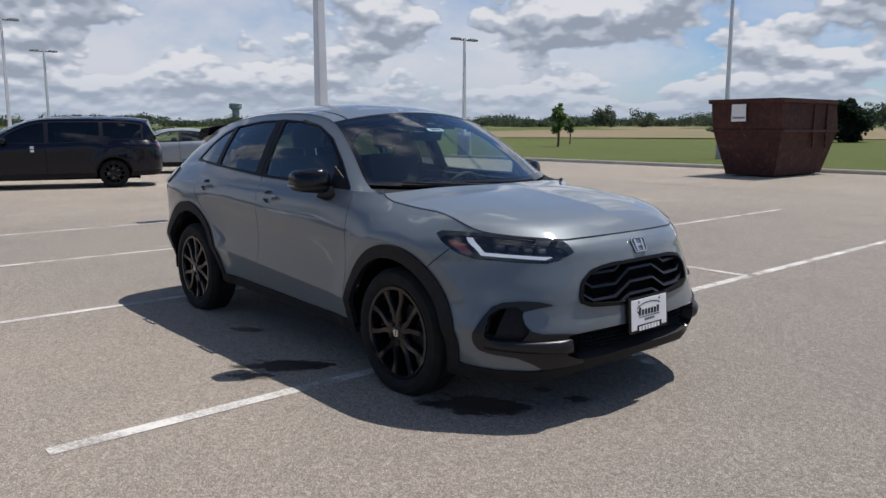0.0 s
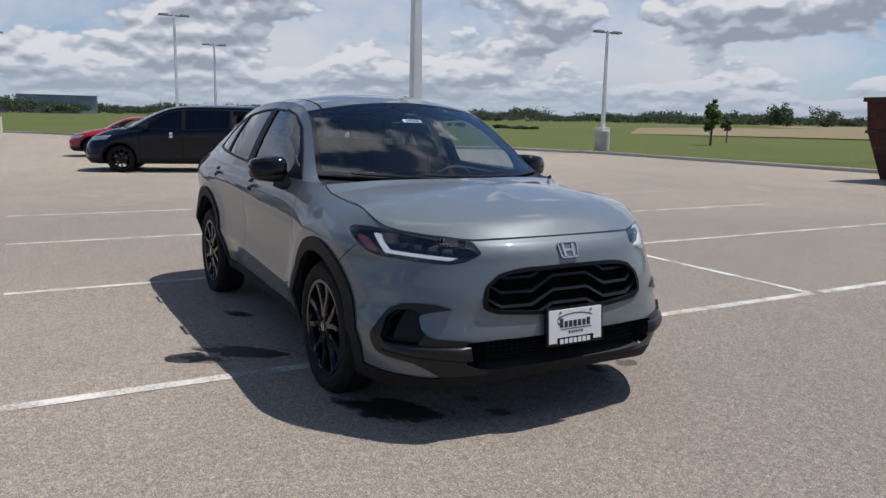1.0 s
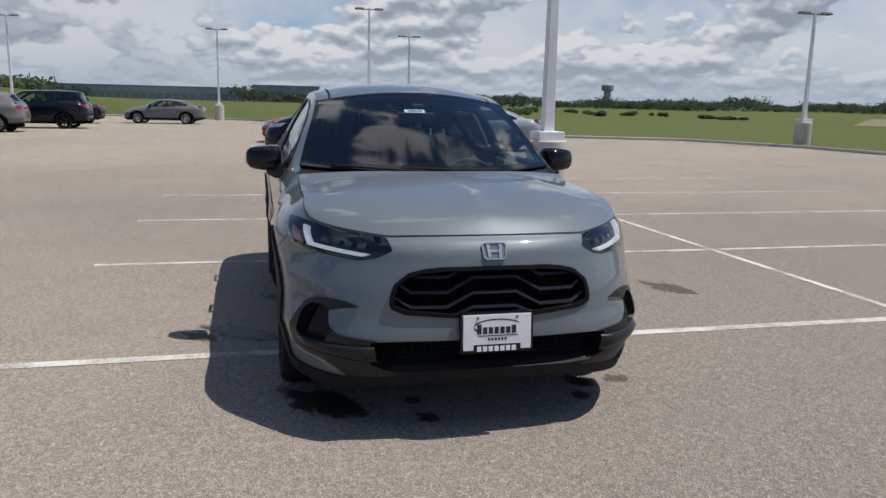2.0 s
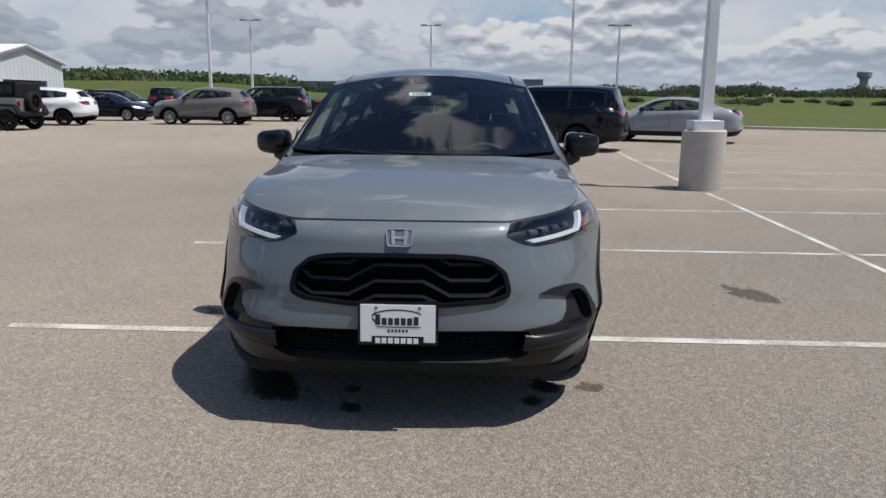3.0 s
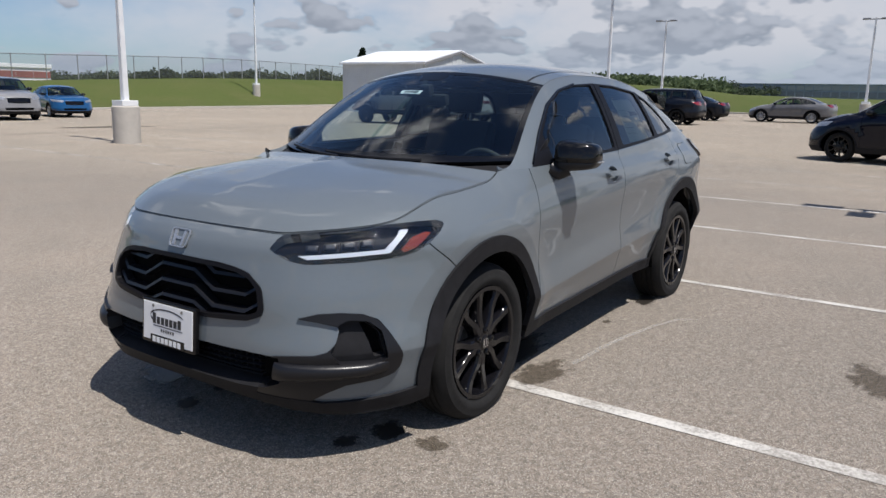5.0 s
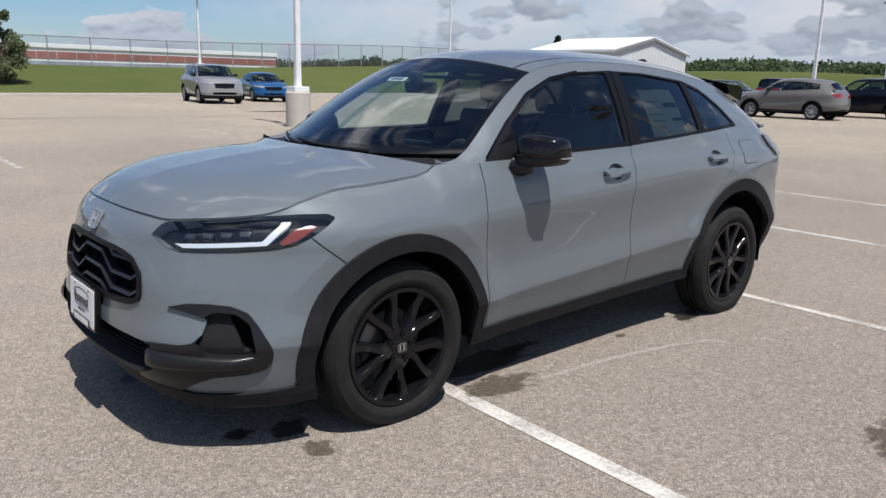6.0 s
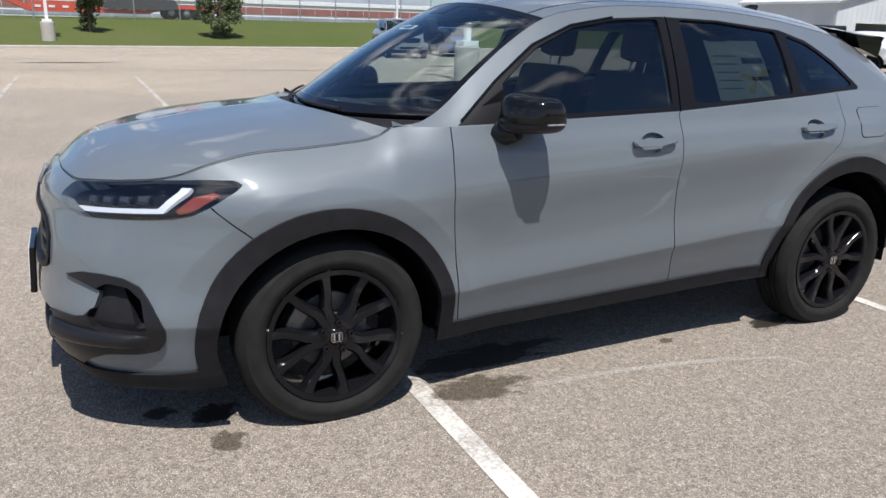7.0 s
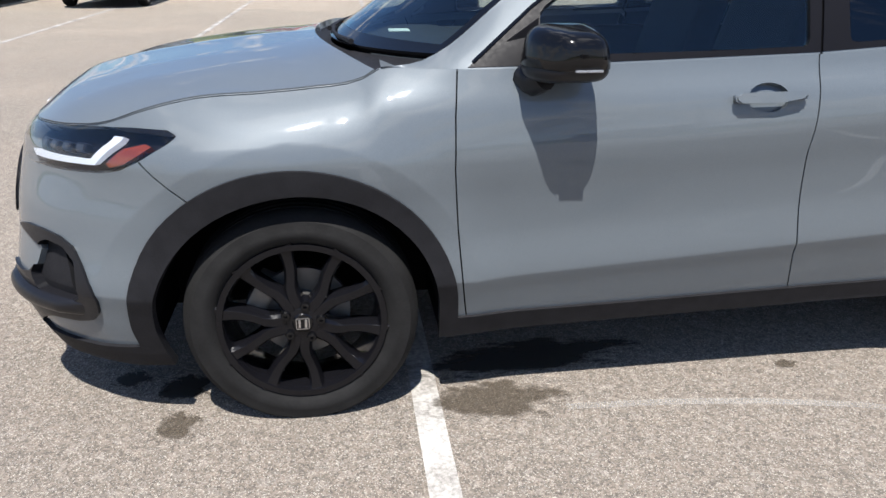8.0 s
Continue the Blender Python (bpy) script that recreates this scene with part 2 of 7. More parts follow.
def stain_material(name, color, strength, rough):
    """A damp or oily patch, denser in the middle and ragged at the edge; the object is a disc of radius 1 before scaling."""
    k = Mat(name, color, rough, spec=0.5)
    v = k.coords()
    ln = k.node("ShaderNodeVectorMath")
    ln.operation = "LENGTH"
    k.link(v, ln.inputs[0])
    n = k.noise(v, 2.3, 6, 0.65)
    s = k.node("ShaderNodeMath")
    s.operation = "MULTIPLY_ADD"
    k.link(n, s.inputs[0])
    s.inputs[1].default_value = 1.6
    k.link(ln.outputs["Value"], s.inputs[2])
    f = k.span(s.outputs[0], 1.42, 1.25, 0.0, strength)
    tr = k.nt.nodes.new("ShaderNodeBsdfTransparent")
    mixs = k.nt.nodes.new("ShaderNodeMixShader")
    k.link(f, mixs.inputs[0])
    k.link(tr.outputs[0], mixs.inputs[1]), k.link(k.b.outputs[0], mixs.inputs[2])
    k.link(mixs.outputs[0], k.nt.nodes["Material Output"].inputs[0])
    return k.m


def glow(name, color, strength):
    k = Mat(name, color, 0.3)
    k.b.inputs["Emission Color"].default_value = (*color, 1)
    k.b.inputs["Emission Strength"].default_value = strength
    return k.m


def rust_material():
    k = Mat("rusty_painted_steel", rough=0.75, spec=0.3)
    v = k.world()
    a, b, c = k.noise(v, 1.1, 6, 0.65), k.noise(v, 7, 5, 0.7), k.noise(v, 40, 3)
    st = k.node("ShaderNodeMapping")
    st.inputs["Scale"].default_value = (3, 3, 0.25)
    k.link(v, st.inputs[0])
    streak = k.noise(st.outputs[0], 2.2, 4, 0.6)
    col = k.mix(k.span(a, 0.35, 0.65), (0.038, 0.015, 0.015), (0.060, 0.022, 0.019))
    col = k.mix(k.span(b, 0.45, 0.7, 0.0, 0.7), col, (0.12, 0.050, 0.030))
    col = k.mix(k.span(streak, 0.5, 0.7, 0.0, 0.55), col, (0.05, 0.024, 0.022))
    col = k.mix(k.span(b, 0.66, 0.72, 0.0, 0.6), col, (0.24, 0.19, 0.17))
    k.color(col)
    k.bump(c, 0.3, 0.01)
    return k.m


def concrete_material():
    k = Mat("cast_concrete", rough=0.9, spec=0.25)
    v = k.world()
    a, b = k.noise(v, 3.0, 5, 0.6), k.noise(v, 60, 4, 0.7)
    col = k.mix(k.span(a, 0.3, 0.7), (0.44, 0.41, 0.365), (0.54, 0.50, 0.45))
    k.color(k.mix(k.span(b, 0.3, 0.7, 0, 0.35), col, (0.30, 0.28, 0.25)))
    k.bump(b, 0.4, 0.006)
    return k.m


M = dict(
    paving=paving_material(), grass=grass_material(), field=field_material(), line=line_paint_material(), faded=line_paint_material("faded_line_paint", 0.13), chalk=line_paint_material("pale_scuff", 0.45), recess=plain("shaded_recess", (0.035, 0.039, 0.045), 0.4),
    concrete=concrete_material(), rust=rust_material(),
    wet=stain_material("wet_patch", (0.020, 0.017, 0.014), 0.80, 0.4),
    damp=stain_material("damp_patch", (0.075, 0.058, 0.038), 0.58, 0.7),
    tar=plain("joint_sealant", (0.13, 0.115, 0.095), 0.8),
    leaf=leaf_material("tree_leaves", (0.11, 0.18, 0.05), (0.19, 0.28, 0.09)), shrub=leaf_material("shrub_leaves", (0.09, 0.13, 0.065), (0.17, 0.21, 0.11)),
    wood_far=leaf_material("far_tree_leaves", (0.070, 0.095, 0.058), (0.115, 0.140, 0.085)),
    conifer=leaf_material("conifer_needles", (0.018, 0.035, 0.022), (0.035, 0.055, 0.03)),
    pine=leaf_material("pine_needles", (0.13, 0.165, 0.085), (0.22, 0.25, 0.13)),
    bark=plain("bark", (0.12, 0.09, 0.065), 0.9, vary=0.3, scale=6, bump=0.5),
    pole=plain("white_painted_steel", (0.72, 0.73, 0.74), 0.45, vary=0.05, scale=3),
    lamp_grey=plain("grey_lamp_housing", (0.22, 0.22, 0.23), 0.5),
    galv=plain("galvanised_steel", (0.34, 0.35, 0.36), 0.5, 0.5),
    paint=car_paint("urban_grey_paint", (0.132, 0.152, 0.167), 0.12, 0.42, metal=0.10),
    black_trim=plain("black_textured_plastic", (0.0160, 0.0160, 0.0180), 0.6, vary=0.15, scale=20, bump=0.15, spec=0.14),
    gloss_black=plain("gloss_black_plastic", (0.005, 0.005, 0.0055), 0.10, coat=0.15, vary=0.05, spec=0.3),
    satin_black=plain("satin_black_trim", (0.010, 0.010, 0.012), 0.34, vary=0.05, spec=0.35),
    pillar=plain("black_pillar_film", (0.007, 0.007, 0.009), 0.45, vary=0.05, spec=0.12),
    smoked=plain("smoked_red_lamp", (0.018, 0.004, 0.005), 0.12, coat=1.0),
    gap=plain("shut_gap", (0.004, 0.004, 0.0045), 0.9, spec=0.05),
    glass=auto_glass("clear_windscreen", (0.72, 0.84, 0.85)),
    glass_side=auto_glass("side_glass", (0.74, 0.80, 0.79)),
    glass_dark=auto_glass("privacy_glass", (0.17, 0.20, 0.21)),
    glass_van=auto_glass("dark_van_glass", (0.07, 0.08, 0.085), 0.75),
    lens=auto_glass("lamp_lens", (0.92, 0.93, 0.95)),
    chrome=plain("chrome", (0.72, 0.73, 0.75), 0.10, 1.0, vary=0.03),
    tyre=plain("tyre_rubber", (0.014, 0.0138, 0.0136), 0.85, vary=0.25, scale=12, bump=0.2, spec=0.25),
    rim=plain("gloss_black_alloy", (0.006, 0.006, 0.0075), 0.14, coat=0.25, vary=0.05, spec=0.18),
    metal=plain("bare_brake_metal", (0.20, 0.195, 0.185), 0.5, 0.7, vary=0.15, scale=30),
    cabin=plain("black_cabin_trim", (0.018, 0.018, 0.019), 0.7, vary=0.15),
    seat=plain("black_seat_cloth", (0.022, 0.022, 0.024), 0.85, vary=0.2, scale=60, bump=0.3),
    white=plain("white_plastic", (0.78, 0.78, 0.78), 0.35, vary=0.04),
    drl=glow("white_light_guide", (0.45, 0.48, 0.52), 0.55),
    amber=plain("amber_reflector", (0.20, 0.034, 0.010), 0.2, coat=1.0, vary=0.08),
    red=plain("red_lamp", (0.20, 0.010, 0.012), 0.15, coat=1.0),
    silver=plain("silver_plastic", (0.45, 0.46, 0.48), 0.3, 0.6),
    paper=plain("printed_paper", (0.60, 0.63, 0.56), 0.7, vary=0.05),
    ink=plain("black_print", (0.02, 0.02, 0.022), 0.6),
    shed=plain("white_ribbed_cladding", (0.57, 0.60, 0.61), 0.5, vary=0.06, scale=0.6),
    roof_white=plain("white_metal_roof", (0.80, 0.82, 0.84), 0.4, vary=0.04, scale=0.6),
    dark=plain("dark_opening", (0.03, 0.03, 0.032), 0.8),
    far_grey=plain("blue_grey_cladding", (0.27, 0.31, 0.36), 0.7, vary=0.25, scale=0.08),
    far_dark=plain("dark_glazing", (0.13, 0.155, 0.19), 0.4, vary=0.2),
    brick_red=plain("red_banded_cladding", (0.27, 0.095, 0.08), 0.7, vary=0.2, scale=0.1),
    machine_red=plain("red_machine_paint", (0.62, 0.075, 0.03), 0.4, vary=0.12),
    machine_dark=plain("dark_machinery", (0.045, 0.045, 0.048), 0.6, vary=0.2),
    van=car_paint("black_blue_paint", (0.003, 0.0035, 0.010), 0.3, 0.25, 0.6),
    sedan_silver=car_paint("silver_blue_paint", (0.27, 0.30, 0.33), 0.15),
    sedan_grey=car_paint("grey_paint", (0.13, 0.13, 0.135), 0.2),
    suv_grey=car_paint("taupe_grey_paint", (0.13, 0.125, 0.12), 0.2),
    white_paint=car_paint("white_paint", (0.78, 0.79, 0.80), 0.03),
    blue_paint=car_paint("blue_paint", (0.012, 0.075, 0.20), 0.15),
    silver_paint=car_paint("silver_paint", (0.23, 0.23, 0.235), 0.15),
    red_paint=car_paint("red_paint", (0.32, 0.012, 0.02), 0.1),
    dark_paint=car_paint("dark_slate_paint", (0.006, 0.008, 0.014), 0.2, 0.3, 0.5),
    jeep_paint=plain("flat_grey_paint", (0.155, 0.162, 0.165), 0.4, coat=0.6, vary=0.05),
)


# ---- mesh helpers ----
def mesh_object(name, verts, faces, mat, parent=None, label="", smooth=False, mats=None, idx=None, normals=None):
    me = bpy.data.meshes.new(name)
    me.from_pydata([tuple(v) for v in verts], [], [tuple(f) for f in faces])
    for m in mats or [mat]:
        me.materials.append(m)
    if idx is not None:
        me.polygons.foreach_set("material_index", list(idx))
    if smooth:
        me.polygons.foreach_set("use_smooth", [True] * len(me.polygons))
    me.update()
    if normals is not None:
        me.normals_split_custom_set_from_vertices([tuple(n) for n in normals])
    ob = new(name, me)
    if parent:
        ob.parent = parent
    if label:
        ob["label"] = label
    return ob


def part(name, bm, material, parent=None, label="", smooth=False):
    """Links a bmesh as one mesh object under a thing or a part."""
    bmesh.ops.recalc_face_normals(bm, faces=bm.faces)
    me = bpy.data.meshes.new(name)
    bm.to_mesh(me)
    bm.free()
    me.materials.append(material)
    if smooth:
        me.polygons.foreach_set("use_smooth", [True] * len(me.polygons))
        me.set_sharp_from_angle(angle=radians(38))
    ob = new(name, me)
    if parent:
        ob.parent = parent
    if label:
        ob["label"] = label
    return ob


def thing(name, label, category, at=None, group="", kind=""):
    ob = new(name)
    if at is not None:
        ob.matrix_world = at
    return tagged(ob, label, category, group, kind)


def add_box(bm, x0, x1, y0, y1, z0, z1, bevel=0.0, m=None):
    r = bmesh.ops.create_cube(bm, size=1)
    t = Matrix.Translation(((x0 + x1) / 2, (y0 + y1) / 2, (z0 + z1) / 2)) @ Matrix.Diagonal((x1 - x0, y1 - y0, z1 - z0, 1))
    vs = r["verts"]
    bmesh.ops.transform(bm, matrix=t, verts=vs)
    if bevel:
        es = list({e for v in vs for e in v.link_edges})
        out = bmesh.ops.bevel(bm, geom=es, offset=bevel, segments=2, affect="EDGES", profile=0.6)
        vs = list({v for f in out["faces"] for v in f.verts} | {v for v in vs if v.is_valid})
    if m is not None:
        bmesh.ops.transform(bm, matrix=m, verts=[v for v in vs if v.is_valid])
    return vs


def box_bm(*a, bevel=0.0, m=None):
    bm = bmesh.new()
    add_box(bm, *a, bevel=bevel, m=m)
    return bm


def add_lathe(bm, profile, axis="z", segs=24, at=(0, 0, 0), closed=False):
    """Turns a profile of (radius, height) about an axis."""
    rows = []
    for i in range(segs):
        a = 2 * math.pi * i / segs
        row = []
        for r, h in profile:
            p = (r * math.cos(a), r * math.sin(a), h)
            if axis == "y":
                p = (p[0], p[2], p[1])
            elif axis == "x":
                p = (p[2], p[0], p[1])
            row.append(bm.verts.new((p[0] + at[0], p[1] + at[1], p[2] + at[2])))
        rows.append(row)
    n = len(profile)
    for i in range(segs):
        a, b = rows[i], rows[(i + 1) % segs]
        for j in range(n if closed else n - 1):
            k = (j + 1) % n
            bm.faces.new((a[j], b[j], b[k], a[k]))
    if not closed:
        for j in (0, n - 1):
            if profile[j][0] > 1e-5:
                bm.faces.new([rows[i][j] for i in range(segs)])
    bmesh.ops.remove_doubles(bm, verts=bm.verts, dist=1e-6)


def lathe_bm(profile, axis="z", segs=24, at=(0, 0, 0), closed=False):
    bm = bmesh.new()
    add_lathe(bm, profile, axis, segs, at, closed)
    return bm


def add_tube(bm, pts, radius, segs=8, caps=True):
    """A round tube along points."""
    pts = [Vector(p) for p in pts]
    rings = []
    for i, p in enumerate(pts):
        d = (pts[min(i + 1, len(pts) - 1)] - pts[max(i - 1, 0)]).normalized()
        s = d.orthogonal().normalized() if i == 0 else (s - d * s.dot(d)).normalized()
        t = d.cross(s)
        r = radius[i] if isinstance(radius, (list, tuple)) else radius
        rings.append([bm.verts.new(p + (s * math.cos(2 * math.pi * j / segs) + t * math.sin(2 * math.pi * j / segs)) * r) for j in range(segs)])
    for a, b in zip(rings, rings[1:]):
        for j in range(segs):
            bm.faces.new((a[j], a[(j + 1) % segs], b[(j + 1) % segs], b[j]))
    if caps:
        bm.faces.new(rings[0][::-1]), bm.faces.new(rings[-1])


def add_prism(bm, poly, d0, d1, axis="y"):
    """A polygon of (a, b) pushed along an axis: y takes (x, z), x takes (y, z), z takes (x, y)."""
    def p(a, b, d):
        return {"y": (a, d, b), "x": (d, a, b), "z": (a, b, d)}[axis]
    lo, hi = [bm.verts.new(p(a, b, d0)) for a, b in poly], [bm.verts.new(p(a, b, d1)) for a, b in poly]
    n = len(poly)
    bm.faces.new(lo[::-1]), bm.faces.new(hi)
    for i in range(n):
        bm.faces.new((lo[i], lo[(i + 1) % n], hi[(i + 1) % n], hi[i]))
    return lo + hi


def prism_bm(poly, d0, d1, axis="y"):
    bm = bmesh.new()
    add_prism(bm, poly, d0, d1, axis)
    return bm


def table(*pairs):
    """A smooth curve through (x, value) pairs, for arrays."""
    pairs = sorted(pairs)
    xs, ys = np.array([p[0] for p in pairs], float), np.array([p[1] for p in pairs], float)
    h, d = np.diff(xs), np.diff(ys) / np.diff(xs)
    mm = np.zeros(len(xs))
    mm[1:-1] = np.where(d[:-1] * d[1:] > 0, (d[:-1] * h[1:] + d[1:] * h[:-1]) / (h[:-1] + h[1:]), 0)
    mm[0], mm[-1] = d[0], d[-1]
    for i in range(len(d)):
        lim = 3 * abs(d[i])
        mm[i] = np.clip(mm[i], -lim, lim)
        mm[i + 1] = np.clip(mm[i + 1], -lim, lim)

    def f(x):
        x = np.clip(np.asarray(x, float), xs[0], xs[-1])
        i = np.clip(np.searchsorted(xs, x) - 1, 0, len(h) - 1)
        t = (x - xs[i]) / h[i]
        return ((2 * t**3 - 3 * t**2 + 1) * ys[i] + (t**3 - 2 * t**2 + t) * h[i] * mm[i]
                + (-2 * t**3 + 3 * t**2) * ys[i + 1] + (t**3 - t**2) * h[i] * mm[i + 1])
    return f


def inside(poly, x, y):
    c, n = False, len(poly)
    for i in range(n):
        (x0, y0), (x1, y1) = poly[i], poly[(i + 1) % n]
        if (y0 > y) != (y1 > y) and x < (x1 - x0) * (y - y0) / (y1 - y0) + x0:
            c = not c
    return c


def stroke(pts, w):
    """A thin closed outline along an open line."""
    pts = [Vector((p[0], p[1])) for p in pts]
    left, right = [], []
    for i, p in enumerate(pts):
        d = (pts[min(i + 1, len(pts) - 1)] - pts[max(i - 1, 0)]).normalized()
        n = Vector((-d.y, d.x)) * w / 2
        left.append(tuple(p + n)), right.append(tuple(p - n))
    return left + right[::-1]


def rounded(poly, r, steps=3):
    """The polygon with its corners rounded."""
    out, n = [], len(poly)
    for i in range(n):
        a, b, c = (Vector(poly[(i + k) % n]) for k in (-1, 0, 1))
        d0, d1 = min(r, (a - b).length * 0.45), min(r, (c - b).length * 0.45)
        p, q = b + (a - b).normalized() * d0, b + (c - b).normalized() * d1
        for k in range(steps + 1):
            t = k / steps
            out.append(tuple(p * (1 - t) ** 2 + b * 2 * t * (1 - t) + q * t * t))
    return out


def cut_flat(bm, poly):
    """Splits the faces of a flat mesh along the sides of a polygon."""
    n = len(poly)
    for i in range(n):
        (x0, y0), (x1, y1) = poly[i], poly[(i + 1) % n]
        if abs(x0 - x1) + abs(y0 - y1) < 1e-6:
            continue
        lx, hx, ly, hy = min(x0, x1) - 1e-4, max(x0, x1) + 1e-4, min(y0, y1) - 1e-4, max(y0, y1) + 1e-4
        fs = []
        for f in bm.faces:
            xs, ys = [v.co.x for v in f.verts], [v.co.y for v in f.verts]
            if max(xs) >= lx and min(xs) <= hx and max(ys) >= ly and min(ys) <= hy:
                fs.append(f)
        if not fs:
            continue
        geom = list({v for f in fs for v in f.verts}) + list({e for f in fs for e in f.edges}) + fs
        bmesh.ops.bisect_plane(bm, geom=geom, dist=2e-5, plane_co=(x0, y0, 0), plane_no=(-(y1 - y0), x1 - x0, 0))


def panel(func, cols, base, regions, skirt=0.022, skirts={}):
    """Cuts a sheet, given by columns of flat points, into regions and lays each onto the surface func(a, b, d).
    base and each region: (key, depth); returns for each key verts, faces and normals on the left side."""
    bm = bmesh.new()
    rows = [[bm.verts.new((a, b, 0)) for a, b in col] for col in cols]
    for p, q in zip(rows, rows[1:]):
        for j in range(len(p) - 1):
            if (p[j].co - p[j + 1].co).length + (q[j].co - q[j + 1].co).length > 1e-7:
                bm.faces.new((p[j], q[j], q[j + 1], p[j + 1]))
    for key, depth, poly in regions:
        cut_flat(bm, poly)
    bmesh.ops.triangulate(bm, faces=[f for f in bm.faces if len(f.verts) > 4])
    groups = {}
    boxes = [(min(p[0] for p in r[2]), max(p[0] for p in r[2]), min(p[1] for p in r[2]), max(p[1] for p in r[2])) for r in regions]
    for f in bm.faces:
        c = f.calc_center_median()
        key, depth = base
        for (k2, d2, poly), (ax, bx, ay, by) in zip(regions, boxes):
            if ax <= c.x <= bx and ay <= c.y <= by and inside(poly, c.x, c.y):
                key, depth = k2, d2
        groups.setdefault((key, depth), []).append(f)
    out = {}
    for (key, depth), fs in groups.items():
        if key is None:
            continue
        index, flat, faces = {}, [], []
        count = {}
        for f in fs:
            ids = []
            for v in f.verts:
                if v not in index:
                    index[v] = len(flat)
                    flat.append((v.co.x, v.co.y))
                ids.append(index[v])
            faces.append(ids)
            for e in f.edges:
                count.setdefault(e, []).append(f)
        fl = np.array(flat)
        P, Nn = func(fl[:, 0], fl[:, 1])
        top = P + Nn * depth
        verts, norms = [*top], [*Nn]
        t3 = np.array([top[i[:3]] for i in faces])
        turn = np.sum(np.cross(t3[:, 1] - t3[:, 0], t3[:, 2] - t3[:, 0]) * Nn[[i[0] for i in faces]]) < 0
        if turn:
            faces = [i[::-1] for i in faces]
        # skirt round the region, down into the body
        low = P + Nn * (min(depth, 0) - skirts.get(key, skirt))
        for e, us in count.items():
            if len(us) == 1:
                loop = next(l for l in us[0].loops if l.edge == e)
                a, b = index[loop.vert], index[loop.link_loop_next.vert]
                n = len(verts)
                if turn:
                    a, b = b, a
                side = np.cross(top[b] - top[a], Nn[a])
                side = side / (np.linalg.norm(side) + 1e-9)
                verts += [top[a], top[b], low[b], low[a]]
                norms += [side] * 4
                faces.append([n, n + 3, n + 2, n + 1])
        o = out.setdefault(key, [[], [], []])
        base_n = len(o[0])
        o[0] += verts
        o[1] += [[i + base_n for i in f] for f in faces]
        o[2] += norms
    bm.free()
    return out


def with_normals(surface, sign=1.0, inner=None):
    """Turns surface(a, b) -> (n, 3) into one that gives points and outward normals."""
    def f(a, b):
        e = 1e-3
        p = surface(a, b)
        if inner:
            a, b = np.clip(a, 0, 1 - inner), np.clip(b, inner, 1 - inner)
        n = np.cross(surface(a + e, b) - surface(a - e, b), surface(a, b + e) - surface(a, b - e)) * sign
        n[:, 1] *= np.clip(np.abs(p[:, 1]) / 0.02, 0.0, 1.0)
        ln = np.linalg.norm(n, axis=1, keepdims=True)
        return p, n / np.maximum(ln, 1e-12)
    return f


def put_panel(out, names, parent, mirror=True):
    """Makes an object of every region. names: key -> (object name, material, label)."""
    for key, (v, f, n) in out.items():
        if key not in names:
            continue
        name, mat, label = names[key][:3]
        own = names[key][3] if len(names[key]) > 3 else parent
        v, n = np.array(v), np.array(n)
        if mirror == "both":
            n[np.abs(v[:, 1]) < 1e-4, 1] = 0.0
        if mirror == "both" and np.abs(v[:, 1]).min() < 0.03:
            k = len(v)
            flip = np.array([1, -1, 1])
            mesh_object(name, np.vstack([v, v * flip]), f + [[i + k for i in q[::-1]] for q in f], mat, own, label, True, normals=np.vstack([n, n * flip]))
        else:
            mesh_object(name, v, f, mat, own, label, True, normals=n)
            if mirror:
                flip = np.array([1, -1, 1])
                mesh_object(name, v * flip, [q[::-1] for q in f], mat, own, label, True, normals=n * flip)


# ---- ground: the paved lot, kerb, grass and the bank beyond ----
KERB = [(60.0, 22.0), (20.0, 22.0), (-22.0, 21.0), (-27.5, 18.8), (-30.0, 12.9), (-35.0, 7.9), (-52.0, -1.3), (-59.9, -10.4), (-65.7, -30.7), (-65.3, -50.9),
        (-39.3, -45.8), (-24.2, -43.1), (9.0, -37.2), (60.8, -28.3)]


lot_slope = table((-180, 0.006), (-165, 0.005), (-145, 0.002), (-120, 0.0), (-50, 0.0), (-20, 0.004), (0, 0.006), (180, 0.006))


def lot_height(x, y):
    """The lot is level in the middle and to the south and rises gently towards its other edges."""
    return float(lot_slope(math.degrees(math.atan2(y, x)))) * max(0.0, math.hypot(x, y) - 12.0)


def kerb_radius(a):
    """How far the kerb lies from the origin in the direction a."""
    dx, dy = math.cos(a), math.sin(a)
    best = None
    n = len(KERB)
    for i in range(n):
        (x0, y0), (x1, y1) = KERB[i], KERB[(i + 1) % n]
        ex, ey = x1 - x0, y1 - y0
        det = dx * ey - dy * ex
        if abs(det) < 1e-9:
            continue
        r, s = (x0 * ey - y0 * ex) / det, (x0 * dy - y0 * dx) / det
        if r > 0 and -1e-9 <= s <= 1 + 1e-9 and (best is None or r < best):
            best = r
    return best


bank_rise = table((-180, 0.0), (-172, 0.4), (-163, 2.0), (-150, 2.6), (-130, 2.3), (-112, 1.6), (-90, 1.35), (-45, 1.2), (-25, 0.6), (0, 0.2), (40, 0.0), (180, 0.0))


